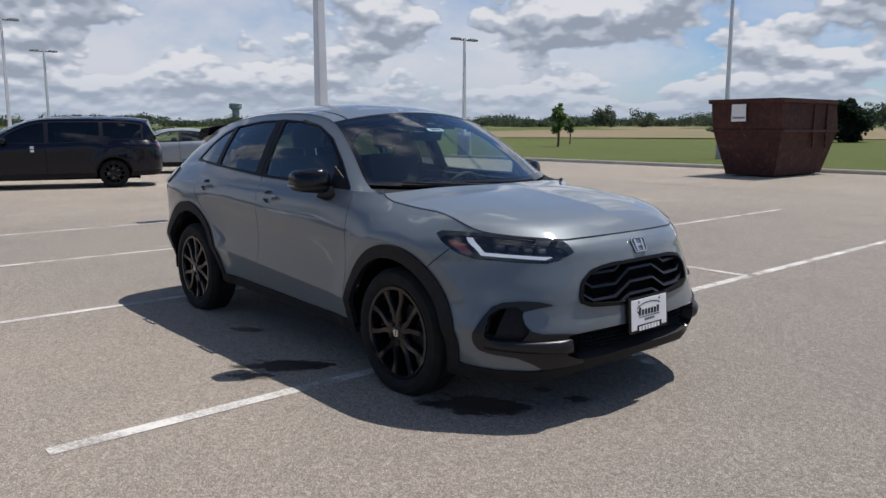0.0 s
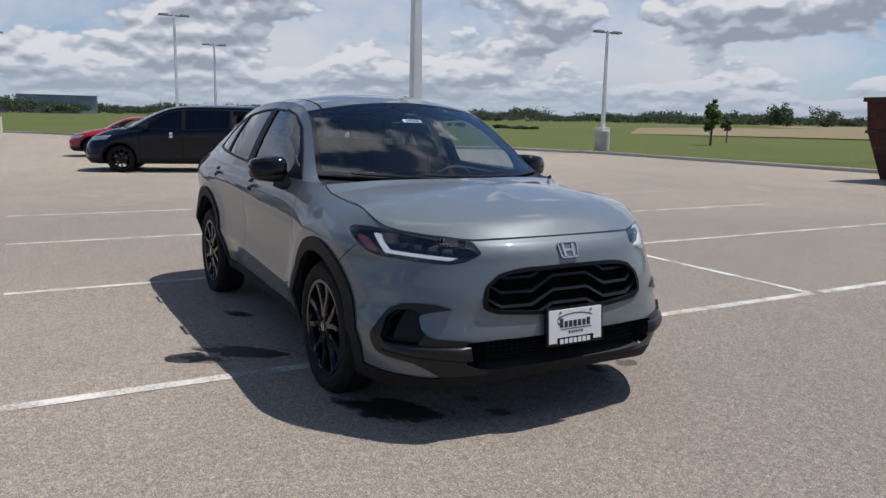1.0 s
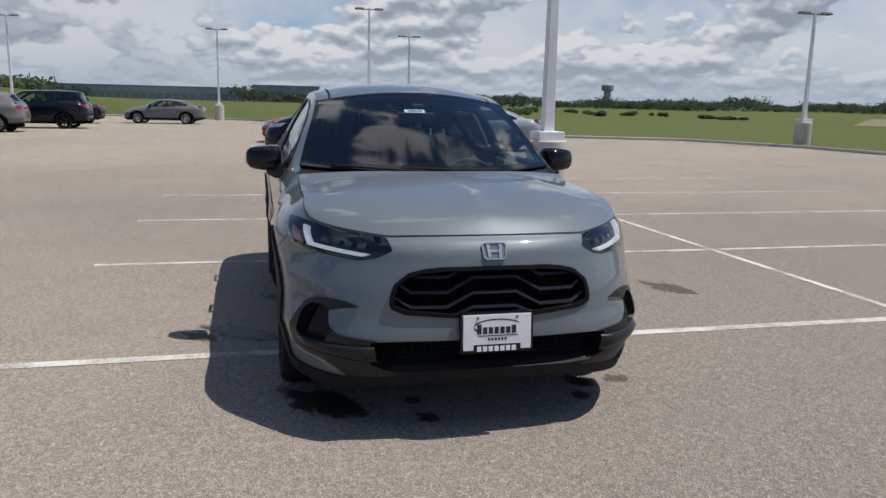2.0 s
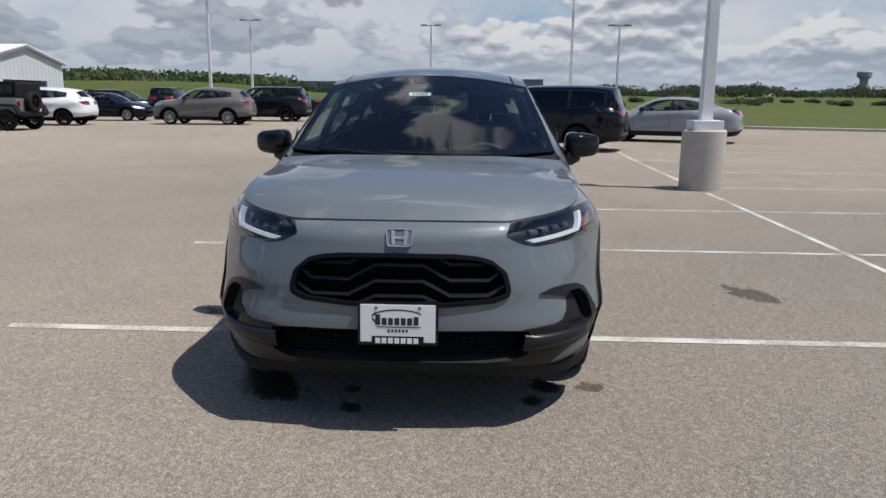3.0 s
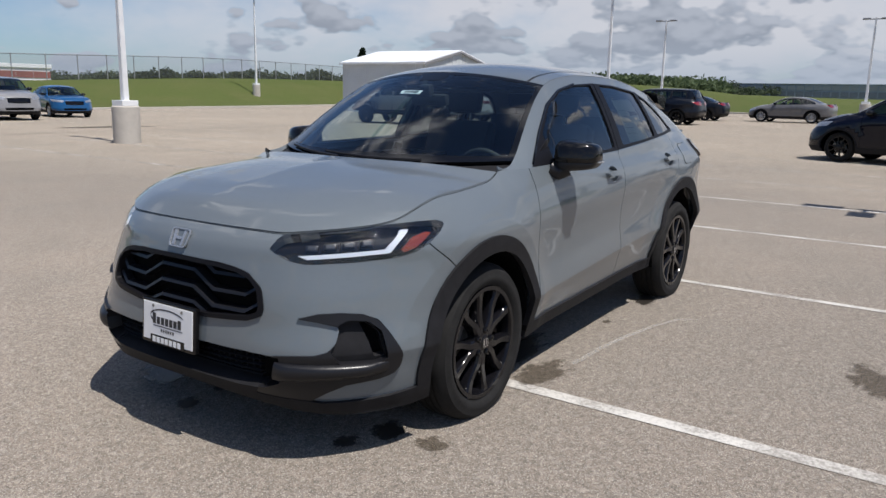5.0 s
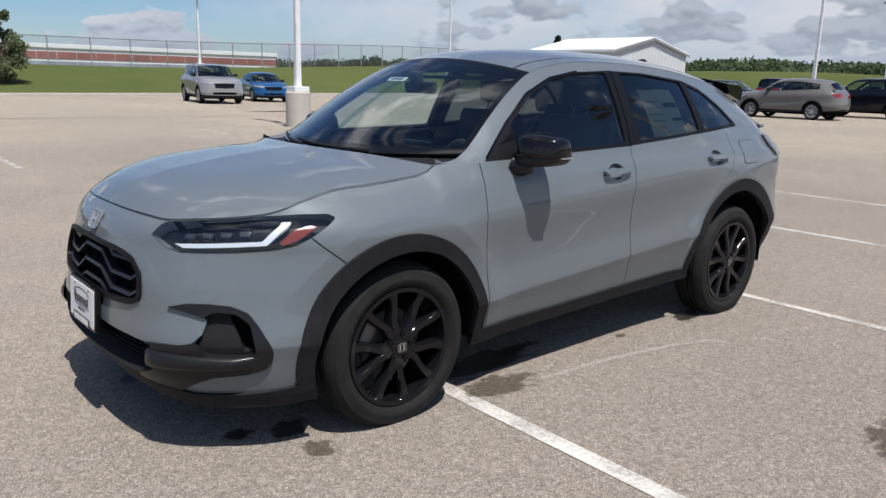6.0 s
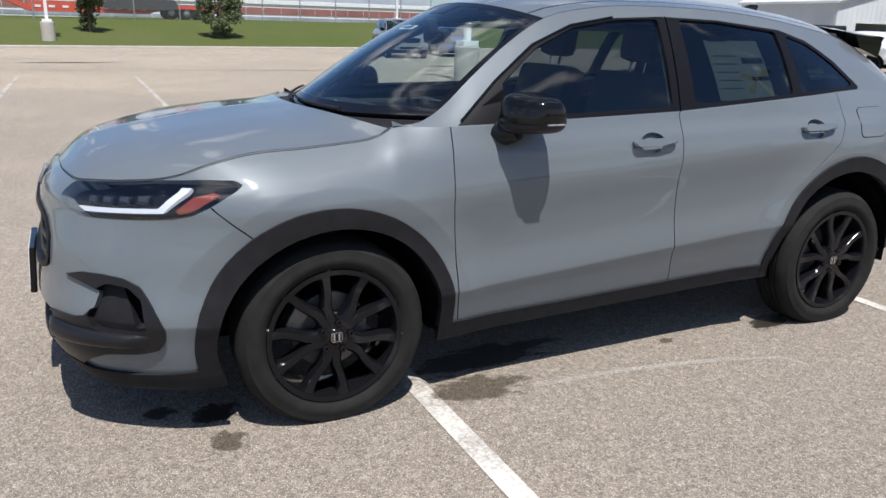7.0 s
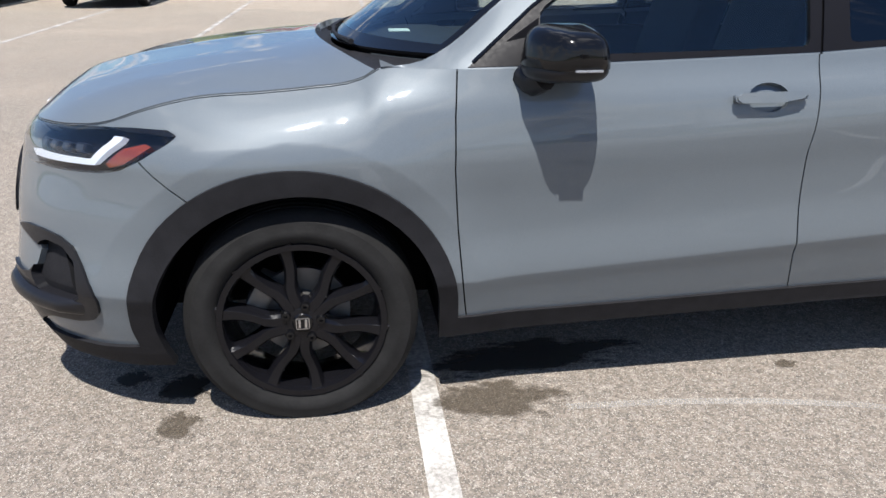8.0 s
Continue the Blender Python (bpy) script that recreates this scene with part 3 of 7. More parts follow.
def ground_height(x, y):
    """Grass beyond the kerb: level with its top, rising to a bank on one side."""
    a = math.atan2(y, x)
    d = math.hypot(x, y) - kerb_radius(a)
    s = min(1, max(0, (d - 1.5) / 15))
    roll = noise.noise(Vector((x * 0.03, y * 0.03, 4.0))) * min(1, max(0, (d - 4) / 30)) * 0.35
    return lot_height(x, y) + 0.10 + float(bank_rise(math.degrees(a))) * s * s * (3 - 2 * s) + roll


def build_ground():
    steps = 360
    lot_v, lot_f, v, f = [(0, 0, 0)], [], [], []
    rad = [kerb_radius(2 * math.pi * i / steps) for i in range(steps)]
    fr = [k / 14 for k in range(1, 15)]
    for k in fr:
        for i in range(steps):
            a = 2 * math.pi * i / steps
            x, y = rad[i] * k * math.cos(a), rad[i] * k * math.sin(a)
            lot_v.append((x, y, lot_height(x, y)))
    for i in range(steps):
        j = (i + 1) % steps
        lot_f.append((0, 1 + i, 1 + j))
        for k in range(len(fr) - 1):
            b = 1 + k * steps
            lot_f.append((b + i, b + steps + i, b + steps + j, b + j))
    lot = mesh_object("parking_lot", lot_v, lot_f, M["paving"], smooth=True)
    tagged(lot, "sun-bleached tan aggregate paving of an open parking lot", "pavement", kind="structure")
    offs = [0.16, 1, 2.5, 4, 6, 8, 10, 13, 17, 22, 30, 45, 70, 110, 170, 260, 400, 700, 1200, 2200, 3600]
    v.append((0, 0, -0.3))
    for k in (0.5, 0.999):
        for i in range(steps):
            a = 2 * math.pi * i / steps
            x, y = rad[i] * k * math.cos(a), rad[i] * k * math.sin(a)
            v.append((x, y, lot_height(x, y) - 0.3))
    for o in offs:
        for i in range(steps):
            a = 2 * math.pi * i / steps
            x, y = (rad[i] + o) * math.cos(a), (rad[i] + o) * math.sin(a)
            v.append((x, y, ground_height(x, y)))
    for i in range(steps):
        j = (i + 1) % steps
        f.append((0, 1 + i, 1 + j))
        for k in range(len(offs) + 1):
            b = 1 + k * steps
            f.append((b + i, b + steps + i, b + steps + j, b + j))
    g = mesh_object("ground", v, f, M["grass"], smooth=True)
    tagged(g, "mown green grass running out into open fields", "grass", kind="structure")
    # kerb swept round the lot
    kv, kf = [], []
    for i in range(steps):
        a = 2 * math.pi * i / steps
        z = lot_height(rad[i] * math.cos(a), rad[i] * math.sin(a))
        for o, h in ((0, -0.1), (0.0, 0.10), (0.02, 0.125), (0.15, 0.125), (0.17, 0.0)):
            kv.append(((rad[i] + o) * math.cos(a), (rad[i] + o) * math.sin(a), z + h))
    for i in range(steps):
        j = (i + 1) % steps
        for k in range(4):
            kf.append((i * 5 + k, j * 5 + k, j * 5 + k + 1, i * 5 + k + 1))
    tagged(mesh_object("kerb", kv, kf, M["concrete"]), "pale cast concrete kerb round the parking lot", "kerb", kind="structure")
    # far ploughed field
    fv, ff = [], []
    cols, rows = 40, (75, 120, 180, 260, 380)
    for i in range(cols + 1):
        a = radians(98 + 38 * i / cols)
        for r in rows:
            x, y = r * math.cos(a), r * math.sin(a)
            fv.append((x, y, ground_height(x, y) + 0.03))
    for i in range(cols):
        for k in range(len(rows) - 1):
            b = i * len(rows) + k
            ff.append((b, b + 1, b + 1 + len(rows), b + len(rows)))
    tagged(mesh_object("bare_field", fv, ff, M["field"], smooth=True), "brown ploughed field beyond the grass", "field", kind="structure")


build_ground()


def ground_strip(name, pts, width, mat, label, category, lift=0.004):
    """A thin flat strip that follows the lot's surface."""
    v, f = [], []
    pts = [Vector((p[0], p[1])) for p in pts]
    full = []
    for a, b in zip(pts, pts[1:]):
        n = max(1, int((b - a).length / 0.8))
        full += [a.lerp(b, k / n) for k in range(n)]
    full.append(pts[-1])
    for i, p in enumerate(full):
        d = (full[min(i + 1, len(full) - 1)] - full[max(i - 1, 0)]).normalized()
        n = Vector((-d.y, d.x)) * width / 2
        for q in (p + n, p - n):
            v.append((q.x, q.y, lot_height(q.x, q.y) + lift))
    for i in range(len(full) - 1):
        f.append((2 * i, 2 * i + 1, 2 * i + 3, 2 * i + 2))
    return tagged(mesh_object(name, v, f, mat), label, category, kind="structure")


def build_lines():
    lab = "worn white painted parking bay line"
    for k in range(-3, 9):
        x = 0.93 - 2.72 * k
        if k == 0:
            ground_strip("bay_line", [(x, -2.56), (x + 0.02, 3.75)], 0.09, M["line"], lab, "road marking")
            ground_strip("bay_line", [(x + 0.02, 3.86), (x + 0.05, 10.1)], 0.09, M["line"], lab, "road marking")
        elif k > 0:
            ground_strip("bay_line", [(x - 0.05, -2.42), (x, 3.75)], 0.075, M["line" if k < 4 else "faded"], lab, "road marking")
            ground_strip("bay_line", [(x, 3.86), (x + 0.02, 10.15)], 0.075, M["line"], lab, "road marking")
        else:
            ground_strip("bay_line", [(x, 3.86), (x + 0.02, 10.15)], 0.075, M["line"], lab, "road marking")
    ground_strip("bay_centre_line", [(0.93, 3.74), (-6.5, 3.84)], 0.07, M["line"], "worn white centre line between two rows of bays", "road marking")
    ground_strip("bay_centre_line", [(-7.4, 3.86), (-19, 4.1)], 0.08, M["line"], "worn white centre line between two rows of bays", "road marking")
    for k in (-4, -3, -2, -1, 0, 2, 3, 4, 5, 6):
        x = 0.61 - 2.68 * k
        ground_strip("bay_line", [(x, -9.0), (x - 0.15, -18.3)], 0.09, M["faded"], lab, "road marking")
    ground_strip("bay_centre_line", [(-8.9, -15.9), (-18, -15.3)], 0.09, M["faded"], "worn white centre line between two rows of bays", "road marking")
    for k in range(-2, 9):
        x = 0.45 - 2.7 * k
        ground_strip("bay_line", [(x, -25.5), (x - 0.25, -31.4 - 0.14 * 2.7 * k)], 0.09, M["faded"], lab, "road marking")
    ground_strip("paving_joint", [(14, -21.5), (-34, -19.6)], 0.16, M["tar"], "dark sealed joint across the paving", "joint", 0.003)
    ground_strip("paving_joint", [(14, 14.3), (-28, 13.2)], 0.05, M["tar"], "dark sealed joint across the paving", "joint", 0.003)


build_lines()


def ground_patch(name, x, y, rx, ry, turn, mat, label, lift):
    v, f = [(0, 0, 0)], []
    for i in range(32):
        a = 2 * math.pi * i / 32
        v.append((math.cos(a), math.sin(a), 0))
        f.append((0, 1 + i, 1 + (i + 1) % 32))
    ob = mesh_object(name, v, f, mat)
    ob.matrix_world = pose(x, y, lot_height(x, y) + lift, 0, 0, turn) @ Matrix.Diagonal((rx, ry, 1, 1))
    return tagged(ob, label, "stain", kind="structure")


# ---- light poles ----
def light_pole(x, y, height, z, heads=((0, 1), (0, -1)), base_h=0.95, base_r=0.34, label="tall white square steel light pole on a round concrete base", turn=0.0, shaft=0.17):
    p = thing("light_pole", label, "light pole", pose(x, y, z, 0, 0, turn), "parking lot light poles")
    part("concrete_base", lathe_bm([(base_r, -0.3), (base_r, base_h - 0.03), (base_r - 0.03, base_h)], segs=32), M["concrete"], p, "round cast concrete base", True)
    b = base_h
    part("base_cover", box_bm(-0.23, 0.23, -0.23, 0.23, b, b + 0.14, bevel=0.012), M["pole"], p)
    bm = bmesh.new()
    h = shaft / 2
    lo = [bm.verts.new((sx * h, sy * h, b + 0.1)) for sx, sy in ((-1, -1), (1, -1), (1, 1), (-1, 1))]
    hi = [bm.verts.new((sx * h * 0.62, sy * h * 0.62, height)) for sx, sy in ((-1, -1), (1, -1), (1, 1), (-1, 1))]
    bm.faces.new(lo[::-1]), bm.faces.new(hi)
    for i in range(4):
        bm.faces.new((lo[i], lo[(i + 1) % 4], hi[(i + 1) % 4], hi[i]))
    bmesh.ops.bevel(bm, geom=[e for e in bm.edges if abs(e.verts[0].co.z - e.verts[1].co.z) > 1], offset=0.012, segments=2, affect="EDGES")
    part("shaft", bm, M["pole"], p)
    part("cross_arm", box_bm(-0.03, 0.03, -0.30, 0.30, height - 0.12, height - 0.06, bevel=0.008), M["lamp_grey"], p)
    for hx, hy in heads:
        bm = bmesh.new()
        add_box(bm, -0.15, 0.15, 0.28, 0.76, height - 0.11, height - 0.035, bevel=0.02)
        for k in range(-3, 4):
            add_box(bm, k * 0.035 - 0.006, k * 0.035 + 0.006, 0.32, 0.72, height - 0.037, height - 0.01)
        add_box(bm, -0.025, 0.025, 0.0, 0.30, height - 0.11, height - 0.07)
        bmesh.ops.rotate(bm, verts=bm.verts, cent=(0, 0, 0), matrix=Matrix.Rotation(math.atan2(-hx, hy), 3, "Z"))
        part("lamp_head", bm, M["lamp_grey"], p, "flat grey lamp housing")
    return p


for px, py, lz, on_grass in ((-7.01, 3.89, 5.45, 0), (-22.75, 21.70, 5.45, 1), (-37.05, 5.27, 6.5, 0), (-47.04, 9.50, 5.9, 1), (-52.50, -3.24, 6.3, 1),
                             (-51.86, -16.46, 6.7, 0), (-36.02, -14.08, 7.2, 0), (-7.75, -15.5, 6.2, 0), (-44.68, -51.43, 9.4, 1), (2.63, -42.75, 6.2, 1),
                             (-19.98, -50.02, 6.4, 1), (-11.90, 26.40, 7.4, 1)):
    gz = ground_height(px, py) if on_grass else lot_height(px, py)
    light_pole(px, py, lz, gz, heads=((0, 1), (0, -1), (1, 0)) if px > -10 and 0 < py < 10 else ((0, 1), (0, -1)), shaft=0.19 if px > -10 and py > 0 else 0.16)


# ---- skip, shed, fence, far buildings ----
def build_skip():
    s = thing("skip_container", "rusty dark red steel rubbish skip standing on the paving", "skip", pose(-6.5, 19.6, 0.05, 0, 0, -2) @ Matrix.Diagonal((0.95, 0.90, 0.98, 1)))
    L0, L1, W0, W1, H = 1.55, 2.05, 0.80, 1.12, 2.25

    def ring(l, w, z):
        return [(-w, -l, z), (w, -l, z), (w, l, z), (-w, l, z)]
    bm = bmesh.new()
    levels = [ring(L0, W0, 0.04), ring(L0 + 0.34, W1, 1.35), ring(L1 - 0.02, W1 + 0.02, H)]
    # the far end slopes back towards the top
    levels[2][2], levels[2][3] = (W1 + 0.02, L1 - 0.42, H), (-W1 - 0.02, L1 - 0.42, H)
    vs = [[bm.verts.new(p) for p in r] for r in levels]
    t = [[bm.verts.new((p[0] * 0.94, p[1] * 0.97, p[2])) for p in r] for r in levels]
    bm.faces.new(vs[0][::-1])
    bm.faces.new([v for v in t[0]])
    for a in range(2):
        for i in range(4):
            j = (i + 1) % 4
            bm.faces.new((vs[a][i], vs[a][j], vs[a + 1][j], vs[a + 1][i]))
            bm.faces.new((t[a][j], t[a][i], t[a + 1][i], t[a + 1][j]))
    for i in range(4):
        j = (i + 1) % 4
        bm.faces.new((vs[2][i], vs[2][j], t[2][j], t[2][i]))
    part("shell", bm, M["rust"], s)
    for sx in (-1, 1):
        part("top_rail", prism_bm([(-L1, H - 0.1), (L1 - 0.42, H - 0.1), (L1 - 0.42, H + 0.02), (-L1, H + 0.02)], sx * W1, sx * (W1 + 0.09), "x"), M["rust"], s)
        part("side_rail", prism_bm([(-L0 - 0.32, 1.30), (L0 + 0.32, 1.30), (L0 + 0.32, 1.38), (-L0 - 0.32, 1.38)], sx * W1, sx * (W1 + 0.06), "x"), M["rust"], s)
        for yy in (0.05, 0.95):
            part("side_post", box_bm(min(sx * W1, sx * (W1 + 0.07)), max(sx * W1, sx * (W1 + 0.07)), yy - 0.04, yy + 0.04, 0.85, H - 0.1, bevel=0.01), M["rust"], s)
    part("end_rail", box_bm(-W1 - 0.06, W1 + 0.06, -L1 - 0.09, -L1, H - 0.1, H + 0.02, bevel=0.01), M["rust"], s)
    part("end_rail", box_bm(-W1 - 0.04, W1 + 0.04, -L0 - 0.40, -L0 - 0.34, 1.30, 1.38, bevel=0.01), M["rust"], s)
    lab = part("notice_plate", box_bm(-0.42, 0.05, -0.012, 0.0, 0, 0.50, m=Matrix.Translation((0, -L1 - 0.0, 1.62)) @ pose(0, 0, 0, 2)), M["white"], s, "weathered white notice plate")
    for i, (x0, x1) in enumerate(((-0.36, 0.0), (-0.30, -0.08), (-0.38, 0.02))):
        part("printed_bar", box_bm(x0, x1, -0.003, 0.0, 0, 0.06, m=Matrix.Translation((0, -0.014, 0.34 - 0.13 * i)) @ Matrix.Translation((0, -L1, 1.62))), M["lamp_grey"], s)


build_skip()


def build_shed():
    x0, x1, y0, y1 = -46.25, -37.85, -34.9, -27.75
    z, e, r = 0.16, 3.42, 4.31
    s = thing("storage_shed", "white ribbed metal storage shed with a bright gable roof", "shed", pose(x1, y1, z))
    e, r, d, w = e - z, r - z, y0 - y1, x0 - x1
    o0, o1, oz = w * 0.20, w * 0.76, 2.08
    gable = [(0, -0.3), (0, e), (w / 2, r), (w, e), (w, -0.3), (o1, -0.3), (o1, oz), (o0, oz), (o0, -0.3)]
    part("gable_wall", prism_bm(gable, -0.12, 0.0), M["shed"], s)
    part("back_wall", prism_bm([(0, -0.3), (0, e), (w / 2, r), (w, e), (w, -0.3)], d, d + 0.12), M["shed"], s)
    for xx in (0.0, w + 0.12):
        part("side_wall", box_bm(xx - 0.12, xx, d + 0.12, -0.12, -0.3, e), M["shed"], s)
    for k in range(35):
        part("wall_rib", box_bm(0.0, 0.012, d + 0.10 + k * 0.203, d + 0.15 + k * 0.203, 0, e), M["shed"], s)
    for k in range(1, 20):
        gx = w * k / 20
        top = e + (r - e) * (1 - abs(k - 10) / 10)
        lo = oz + 0.10 if o1 - 0.1 < gx < o0 + 0.1 else 0
        part("wall_rib", box_bm(gx - 0.025, gx + 0.025, 0, 0.014, lo, top - 0.05), M["shed"], s)
    part("opening_trim", prism_bm([(o0, 0), (o0, oz), (o1, oz), (o1, 0), (o1 - 0.08, 0), (o1 - 0.08, oz + 0.08), (o0 + 0.08, oz + 0.08), (o0 + 0.08, 0)], 0.0, 0.02), M["shed"], s, "white trim round the open doorway")
    part("shed_floor", box_bm(w + 0.12, -0.12, d + 0.12, -0.12, -0.04, 0.02), M["concrete"], s, "bare concrete floor")
    for sx in (0, 1):
        a, b = ((0.14, e - 0.03), (w / 2, r + 0.04)) if sx == 0 else ((w / 2, r + 0.04), (w - 0.14, e - 0.03))
        part("roof_slope", prism_bm([a, b, (b[0], b[1] + 0.07), (a[0], a[1] + 0.07)], d - 0.15, 0.16), M["roof_white"], s, "bright white metal roof")
        part("barge_board", prism_bm([(a[0], a[1] - 0.16), (b[0], b[1] - 0.16), (b[0], b[1] - 0.01), (a[0], a[1] - 0.01)], 0.12, 0.18), M["lamp_grey"], s)
    door = part("door", box_bm(0.0, 0.05, -3.75, -2.85, 0, 2.05, bevel=0.01), M["shed"], s, "plain white side door")
    part("door_frame", prism_bm([(-3.84, 0), (-3.84, 2.14), (-2.76, 2.14), (-2.76, 0), (-2.85, 0), (-2.85, 2.05), (-3.75, 2.05), (-3.75, 0)], 0.0, 0.07, "x"), M["galv"], s)
    part("gutter", box_bm(0.13, 0.21, d - 0.15, 0.16, e - 0.13, e - 0.05), M["pole"], s)


build_shed()


def build_fence():
    fence = thing("chain_link_fence", "grey chain-link fence with thin posts on the grass bank", "fence")
    pts = []
    for i in range(61):
        x = 34 - 1.85 * i * 1.65
        pts.append((x, -54.35 + 0.187 * x))
    pts = [p for p in pts if p[0] > -92]
    top = [Vector((x, y, ground_height(x, y))) for x, y in pts]
    H = 2.05
    k = Mat("chain_link_mesh", (0.22, 0.23, 0.24), 0.6, 0.3)
    tr, mixs = k.nt.nodes.new("ShaderNodeBsdfTransparent"), k.nt.nodes.new("ShaderNodeMixShader")
    mixs.inputs[0].default_value = 0.82
    k.link(k.b.outputs[0], mixs.inputs[1]), k.link(tr.outputs[0], mixs.inputs[2])
    k.link(mixs.outputs[0], k.nt.nodes["Material Output"].inputs[0])
    v, f = [], []
    for p in top:
        v += [p + Vector((0, 0, 0.05)), p + Vector((0, 0, H - 0.02))]
    for i in range(len(top) - 1):
        f.append((2 * i, 2 * i + 2, 2 * i + 3, 2 * i + 1))
    mesh_object("wire_mesh", v, f, k.m, fence, "fine wire mesh")
    bm = bmesh.new()
    add_tube(bm, [p + Vector((0, 0, H)) for p in top], 0.035, 6)
    part("top_rail", bm, M["galv"], fence)
    post = bmesh.new()
    add_lathe(post, [(0.045, -0.3), (0.045, H + 0.04), (0.0, H + 0.09)], segs=8)
    first = part("post", post, M["galv"], fence)
    first.location = top[0]
    for p in top[1:]:
        o = first.copy()
        scene.collection.objects.link(o)
        o.location = p


build_fence()


def far_block(name, label, x0, x1, y0, y1, z, h, wall, bands, bays, roof=None, category="building", post=0.08):
    """A long far building: wall body, glazing bands with posts, flat roof edge; seen from its +x or +y side."""
    b = thing(name, label, category, pose(x1, y1, z))
    dx, dy = x0 - x1, y0 - y1
    part("wall", box_bm(dx, 0, dy, 0, -2, h), wall, b)
    part("roof", box_bm(dx - 0.4, 0.4, dy - 0.4, 0.4, h, h + 0.35 if roof is None else h + 1.3, bevel=0.1), roof or M["far_grey"], b)
    long_y = abs(dy) > abs(dx)
    span = dy if long_y else dx
    for lo, hi, mat in bands:
        for k in range(bays):
            a0, a1 = span * (k + post) / bays, span * (k + 1 - post) / bays
            a0, a1 = min(a0, a1), max(a0, a1)
            bm = box_bm(0, 0.15, a0, a1, lo * h, hi * h) if long_y else box_bm(a0, a1, 0, 0.15, lo * h, hi * h)
            part("window_band", bm, mat, b)
    return b


gzf = ground_height
far_block("glasshouse", "long blue-grey glasshouse far across the fields", -470, -430, -112, -4, gzf(-430, -50) - 0.3, 7.2, M["far_grey"], ((0.12, 0.5, M["far_dark"]), (0.62, 0.9, M["galv"])), 26)
far_block("glasshouse", "taller blue-grey glasshouse block far across the fields", -470, -430, 0, 36, gzf(-430, 20) - 0.3, 9.0, M["far_grey"], ((0.1, 0.42, M["far_dark"]), (0.52, 0.85, M["galv"])), 9)
far_block("warehouse", "long low far warehouse with white roof and red band", -142, 34, -290, -262, gzf(-35, -262) + 0.2, 5.4, M["white"], ((0.40, 0.80, M["brick_red"]), (0.06, 0.26, M["far_grey"])), 30, M["roof_white"], post=0.012)


def build_water_tower():
    x, y = -640.0, 311.0
    t = thing("water_tower", "grey concrete water tower on the far horizon", "water tower", pose(x, y, gzf(x, y)))
    part("shaft", lathe_bm([(4.2, -1), (3.2, 9), (3.2, 15)], segs=20), M["far_grey"], t, "", True)
    part("tank", lathe_bm([(3.2, 14.5), (5.6, 16.5), (5.6, 20.0), (4.8, 20.8)], segs=24), M["far_grey"], t, "", True)


build_water_tower()


# ---- trees and shrubs ----
def leaf_cloud(rng, blobs, size, count):
    """Many small leaf clumps, as bent triangles, in a set of uneven blobs."""
    v, f = [], []
    for (bx, by, bz, br, bh) in blobs:
        for _ in range(count):
            d = rng.normal(size=3)
            d /= np.linalg.norm(d)
            r = rng.uniform(0.35, 1.0) ** 0.6 * (1 + 0.25 * math.sin(5 * d[0] + 3 * d[2] + bx))
            c = np.array([bx + d[0] * br * r, by + d[1] * br * r, bz + d[2] * bh * r])
            a, b = rng.normal(size=3), rng.normal(size=3)
            a /= np.linalg.norm(a)
            b -= a * (a @ b)
            b /= np.linalg.norm(b)
            s = size * rng.uniform(0.6, 1.4)
            n = len(v)
            v += [c - a * s, c + b * s * 0.6, c + a * s, c - b * s * 0.6]
            f.append((n, n + 1, n + 2, n + 3))
    return v, f


def tree(name, label, x, y, height, spread, leaf, seed, trunk_h=0.35, leaf_size=0.10, count=140, blobs=14, slim=False):
    rng = np.random.default_rng(seed)
    z = ground_height(x, y)
    t = thing(name, label, "tree", pose(x, y, z - 0.05))
    bm = bmesh.new()
    r0 = max(0.03, height * 0.02)
    add_tube(bm, [(0, 0, -0.2), (0.02 * height, 0, height * 0.3), (0, 0.02 * height, height * 0.65), (0, 0, height * 0.95)], [r0 * 1.4, r0, r0 * 0.7, r0 * 0.25], 8)
    bl = []
    for i in range(blobs):
        h = rng.uniform(trunk_h, 0.95)
        w = spread * ((1 - (h - trunk_h) / (1 - trunk_h)) ** 0.7 if slim else math.sin(math.pi * min(0.97, max(0.12, (h - trunk_h) / (1 - trunk_h) * 0.75 + 0.2))))
        a, rr = rng.uniform(0, 6.28), rng.uniform(0.2, 0.75) * w
        bx, by, bz = rr * math.cos(a), rr * math.sin(a), h * height
        add_tube(bm, [(0, 0, max(0.2, bz - 0.5 * rr - 0.1 * height)), (bx * 0.6, by * 0.6, bz - 0.1 * rr), (bx, by, bz)], [r0 * 0.5, r0 * 0.3, r0 * 0.1], 5)
        bl.append((bx, by, bz, w * rng.uniform(0.32, 0.5), w * rng.uniform(0.26, 0.42)))
    if slim:
        # the dense core of a conifer, tapering to its tip
        for i in range(12):
            h = trunk_h + (0.98 - trunk_h) * i / 11
            bl.append((rng.normal() * 0.1, rng.normal() * 0.1, h * height, spread * (0.62 - 0.5 * i / 11), height * 0.06))
    part("trunk", bm, M["bark"], t, "grey-brown trunk and limbs", True)
    v, f = leaf_cloud(rng, bl, leaf_size, count)
    mesh_object("crown", v, f, leaf, t, "loose leafy crown")
    return t


